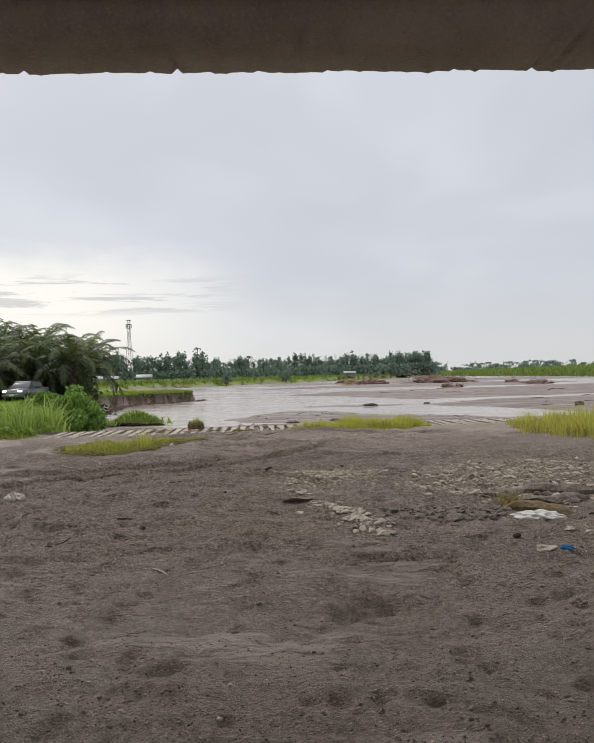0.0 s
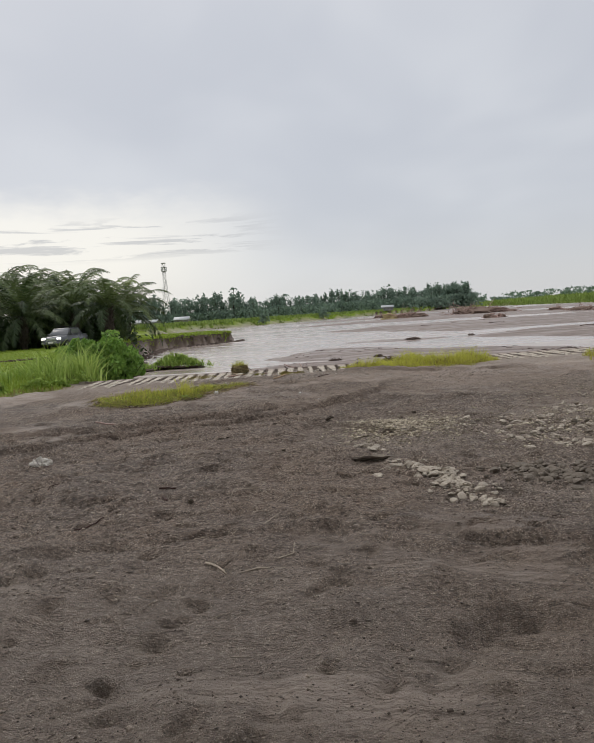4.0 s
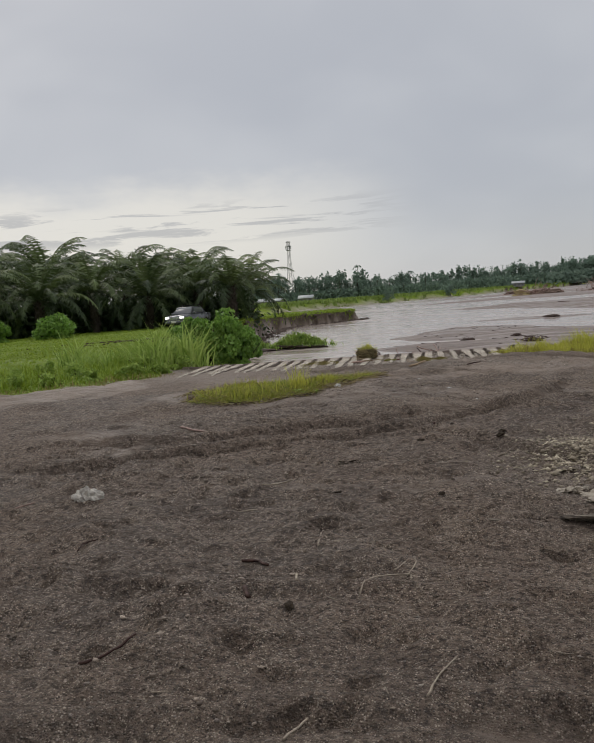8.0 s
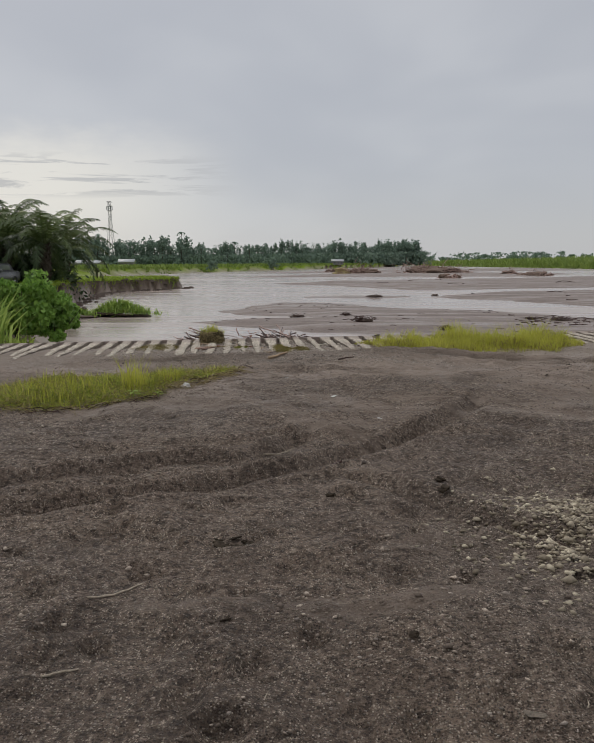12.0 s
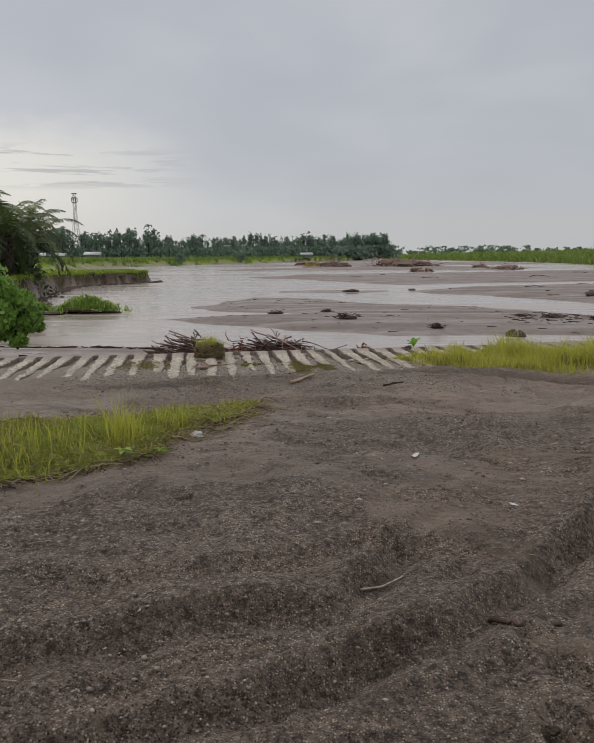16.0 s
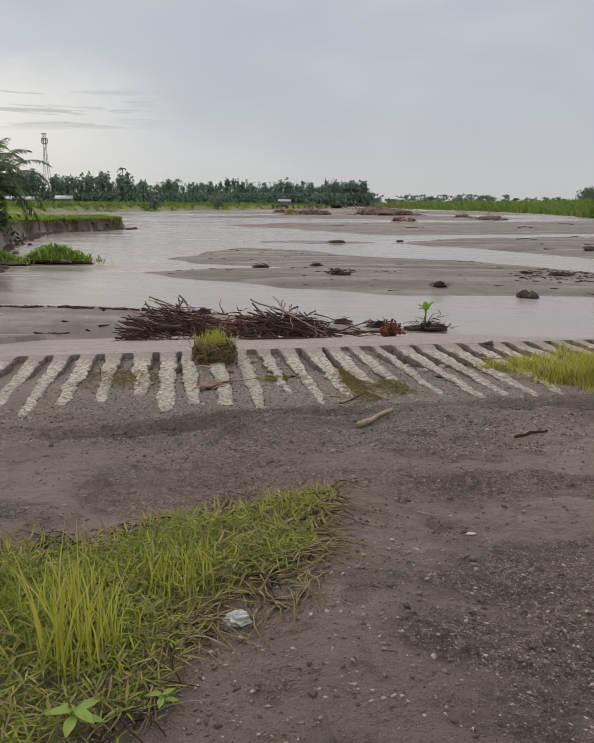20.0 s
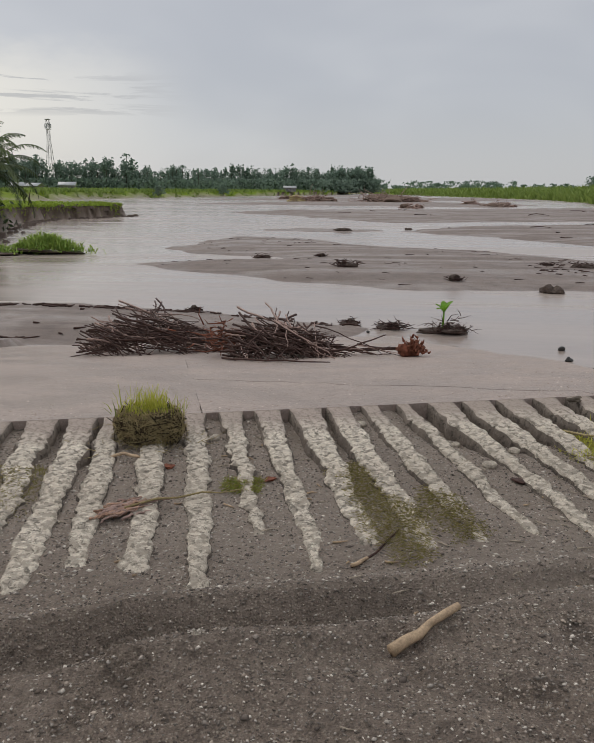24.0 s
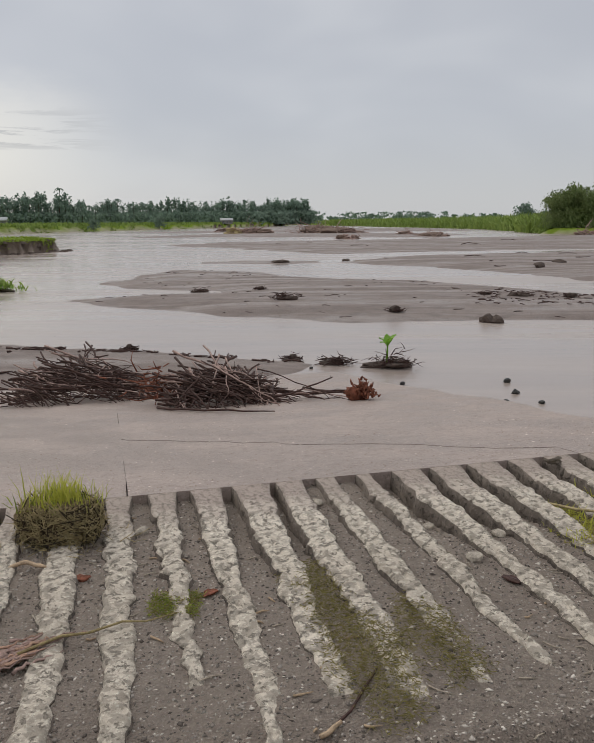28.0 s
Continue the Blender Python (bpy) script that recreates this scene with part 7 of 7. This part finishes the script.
# ---- on the ribs ----
def sod():
    x, y = -2.27, 19.66
    root = empty("grass_sod", (x, y, 0.045), "uprooted sod of grass with soil and dangling roots", "grass")
    part("soil", lumps("soil", M_SOD, 0.148, 601, (1.05, 0.80, 0.58), 0.6, 3), root)
    r = np.random.default_rng(602)
    for name, n, mat, thick in (("root_mass", 1300, M_STRAW, 0.0021), ("dark_root", 330, M_SOIL, 0.0026)):
        a, h = r.uniform(0, 6.28, n), r.uniform(-0.95, 1.0, n)
        k = np.sqrt(1 - 0.45 * h * h) * r.uniform(0.95, 1.12, n)
        p = np.stack([np.cos(a) * 0.172 * k, np.sin(a) * 0.130 * k, h * 0.092], 1)
        d = np.stack([-np.sin(a) * r.normal(0, 1, n), np.cos(a) * r.normal(0, 1, n), r.normal(-0.35, 0.6, n)], 1) * r.uniform(0.015, 0.045, n)[:, None]
        bow = np.stack([np.cos(a), np.sin(a), 0 * a], 1) * r.uniform(0.004, 0.022, n)[:, None]
        sets = [tube([p[i] - d[i], p[i] + bow[i], p[i] + d[i] + bow[i] * 0.4], [thick, thick, thick * 0.5], 3, False) for i in range(n)]
        part(name, mesh_np(name, *joined(sets), mat), root, kind="stuff")
    part("hanging_root", straggle(120, (0.15, 0.10, 0.01), 0.085, 0.0022, M_STRAW, 604, 0.2), root, kind="stuff").location = (0, -0.03, -0.075)
    n = 240
    px, py = r.normal(0, 0.075, n), r.normal(0.02, 0.05, n)
    part("blade_mass", mesh_np("blade_mass", *blades(n, px, py, 0.07 + 0 * px, 0.14, 0.0048, 0.38, 605, 0.35), M_GRASS_Y), root, kind="stuff")
    part("fresh_grass", mesh_np("fresh_grass", *blades(130, px[:130] * 1.3, py[:130] * 1.2, 0.065 + 0 * px[:130], 0.085, 0.0055, 0.7, 606, 0.5), M_GRASS_G), root, kind="stuff")


sod()


def bark_strip(name, pts, width, mat, label, seed):
    """A torn strip of dry bark lying over the ribs."""
    r = np.random.default_rng(seed)
    p = np.array([(a, b, max(at(a, b), -0.024) + 0.012) for a, b in pts])
    u = np.linspace(0, 1, 20)
    q = np.stack([np.interp(u, np.linspace(0, 1, len(p)), p[:, c]) for c in range(3)], 1)
    c0 = q.mean(0)
    sets = []
    for k in range(26):
        off = r.normal(0, width * 0.34, 3) * (1, 1, 0.2)
        a, b = sorted(r.random(2))
        sel = (u >= min(a, 0.5)) & (u <= max(b, 0.6))
        if sel.sum() > 3:
            sets.append(tube(q[sel] - c0 + off + r.normal(0, 0.004, (sel.sum(), 3)), np.linspace(width * 0.085, width * 0.03, sel.sum()) * r.uniform(0.5, 1.3), 4))
    thing(name, mesh_np(name, *joined(sets), mat), tuple(c0), 0, label, "litter")


bark_strip("bark_strip", [(-2.19, 18.58), (-2.12, 18.66), (-2.03, 18.73), (-1.92, 18.79)], 0.085, M_DRIFT2, "torn dry strip of bark lying across the ribs", 610)
bark_strip("palm_sheath", [(-2.20, 18.58), (-2.11, 18.68), (-2.00, 18.76)], 0.085, M_HUSK, "torn reddish bark fibres on the ribs", 611)
p3 = [(a, b, -0.004 + c) for a, b, c in ((-2.10, 18.66, 0.0), (-1.99, 18.76, 0.004), (-1.90, 18.785, 0.002), (-1.80, 18.85, 0.006), (-1.72, 18.855, 0.003), (-1.62, 18.92, 0.0))]
c3 = np.mean(p3, 0)
thing("dry_stalk", mesh_np("dry_stalk", *tube(np.array(p3) - c3, [0.0055, 0.005, 0.0045, 0.004, 0.0032, 0.002], 6), M_STEM), tuple(c3), 0, "long thin dry stalk lying across the ribs", "stick")
stick("curled_leaf", [(-2.43, 19.33), (-2.33, 19.36), (-2.23, 19.32)], 0.010, M_TAN, "curled dry leaf on the sand between ribs", "leaf", lift=0.03)
for k, (cx, cy, cr, mt) in enumerate(((-2.07, 19.27, 0.026, M_RED), (-1.53, 19.13, 0.024, M_RED), (-0.32, 19.22, 0.03, M_DRIFT), (-1.62, 20.02, 0.02, M_RED))):
    thing("brick_chip", lumps("brick_chip", mt, cr, 620 + k, (1.4, 0.8, 0.4), 0.4), (cx, cy, at(cx, cy) + 0.008), k, "small reddish chip lying between the ribs", "chip", "chips between the ribs")
for k, (cx, cy, cr) in enumerate(((-0.55, 19.88, 0.028), (-0.43, 19.42, 0.035), (-0.25, 19.71, 0.03), (-0.40, 19.85, 0.026), (-1.92, 19.75, 0.03), (-1.08, 20.12, 0.03), (-0.2, 19.95, 0.022), (-1.30, 19.85, 0.028), (-1.36, 20.0, 0.03))):
    thing("rounded_stone", lumps("rounded_stone", M_STONE, cr, 630 + k, (1.2, 0.9, 0.7), 0.2), (cx, cy, at(cx, cy) + cr * 0.3), k, "rounded pale stone wedged between two ribs", "stone", "stones between the ribs")
thing("broken_block", lumps("broken_block", M_PEBBLE, 0.028, 640, (1.2, 0.8, 0.7), 0.8), (0.33, 20.62, -0.0), 0.3, "dark broken lump of concrete at the crest", "rubble")
stick("dry_stick", [(-0.05, 20.25), (0.12, 19.95), (0.33, 19.75)], 0.008, M_STRAW, "dry reed stem lying across the ribs", lift=0.07)
rq = np.random.default_rng(9)
GRIT = 7000
qs, qw = rq.uniform(-3.2, 2.9, GRIT), 0.06 + 7.0 * rq.random(GRIT) ** 1.5
qx, qy = xy(qs, qw)
vs_, fs_ = [], []
for k in range(GRIT):
    c = np.array((qx[k], qy[k], slab_z(qw[k]) + 0.003))
    s = rq.uniform(0.002, 0.007) * (1.6 if rq.random() < 0.08 else 1)
    vs_.append(c + np.array([(1, 0, 0), (0, 1, 0), (-1, 0, 0), (0, -1, 0), (0.1, 0, 0.6)]) * s * rq.uniform(0.6, 1.4, (5, 1)))
    fs_.append(np.array([(0, 1, 4), (1, 2, 4), (2, 3, 4), (3, 0, 4)]) + 5 * k)
thing("slab_grit", mesh_np("slab_grit", np.concatenate(vs_), np.concatenate(fs_), M_SLABGRIT), label="grit and chips scattered on the slab", category="gravel", kind="stuff")


RIBS_AREA = [(-3.6, 17.9), (0.6, 18.3), (0.4, 20.5), (-3.6, 19.5)]
litter("rib_litter", 110, RIBS_AREA, 0.075, 0.0035, M_TWIG, "bleached bits of twig between the ribs", 505)
litter("rib_litter", 50, RIBS_AREA, 0.05, 0.005, M_TAN, "reddish splinters between the ribs", 506)
litter("sand_litter", 130, [(-2.6, 6.5), (4.5, 6.5), (4.5, 17.5), (-2.0, 17.5)], 0.09, 0.0032, M_TWIG, "bleached bits of twig strewn over the sand", 507)


# ---- field grass ----
def field_grass():
    x, y, d = scatter([(-7, 16.5), (-12, 12), (-60, 20), (-62, 52), (-40, 72), (-26, 62), (-18, 42), (-11, 27)], 60000, 650, 0.5, 1.0)
    z = land(x, y)[0]
    v, f = blades(len(x), x, y, z - 0.02, 0.085, 0.075, 0.9, 651, 0.6)
    thing("field_grass", mesh_np("field_grass", v, f, M_FIELD), label="bright green grazed grass of the field", category="grass", kind="stuff")
    x, y, d = scatter([(-36, 108), (-60, 70), (-120, 80), (-150, 145), (-60, 142), (-40, 125)], 9000, 652, 0.5, 2.0)
    z = land(x, y)[0]
    v, f = blades(len(x), x, y, z - 0.05, 0.35, 0.22, 0.7, 653, 0.5)
    thing("field_grass", mesh_np("field_grass", v, f, M_FIELD), label="bright green grass on the spit of the bank", category="grass", kind="stuff")


field_grass()
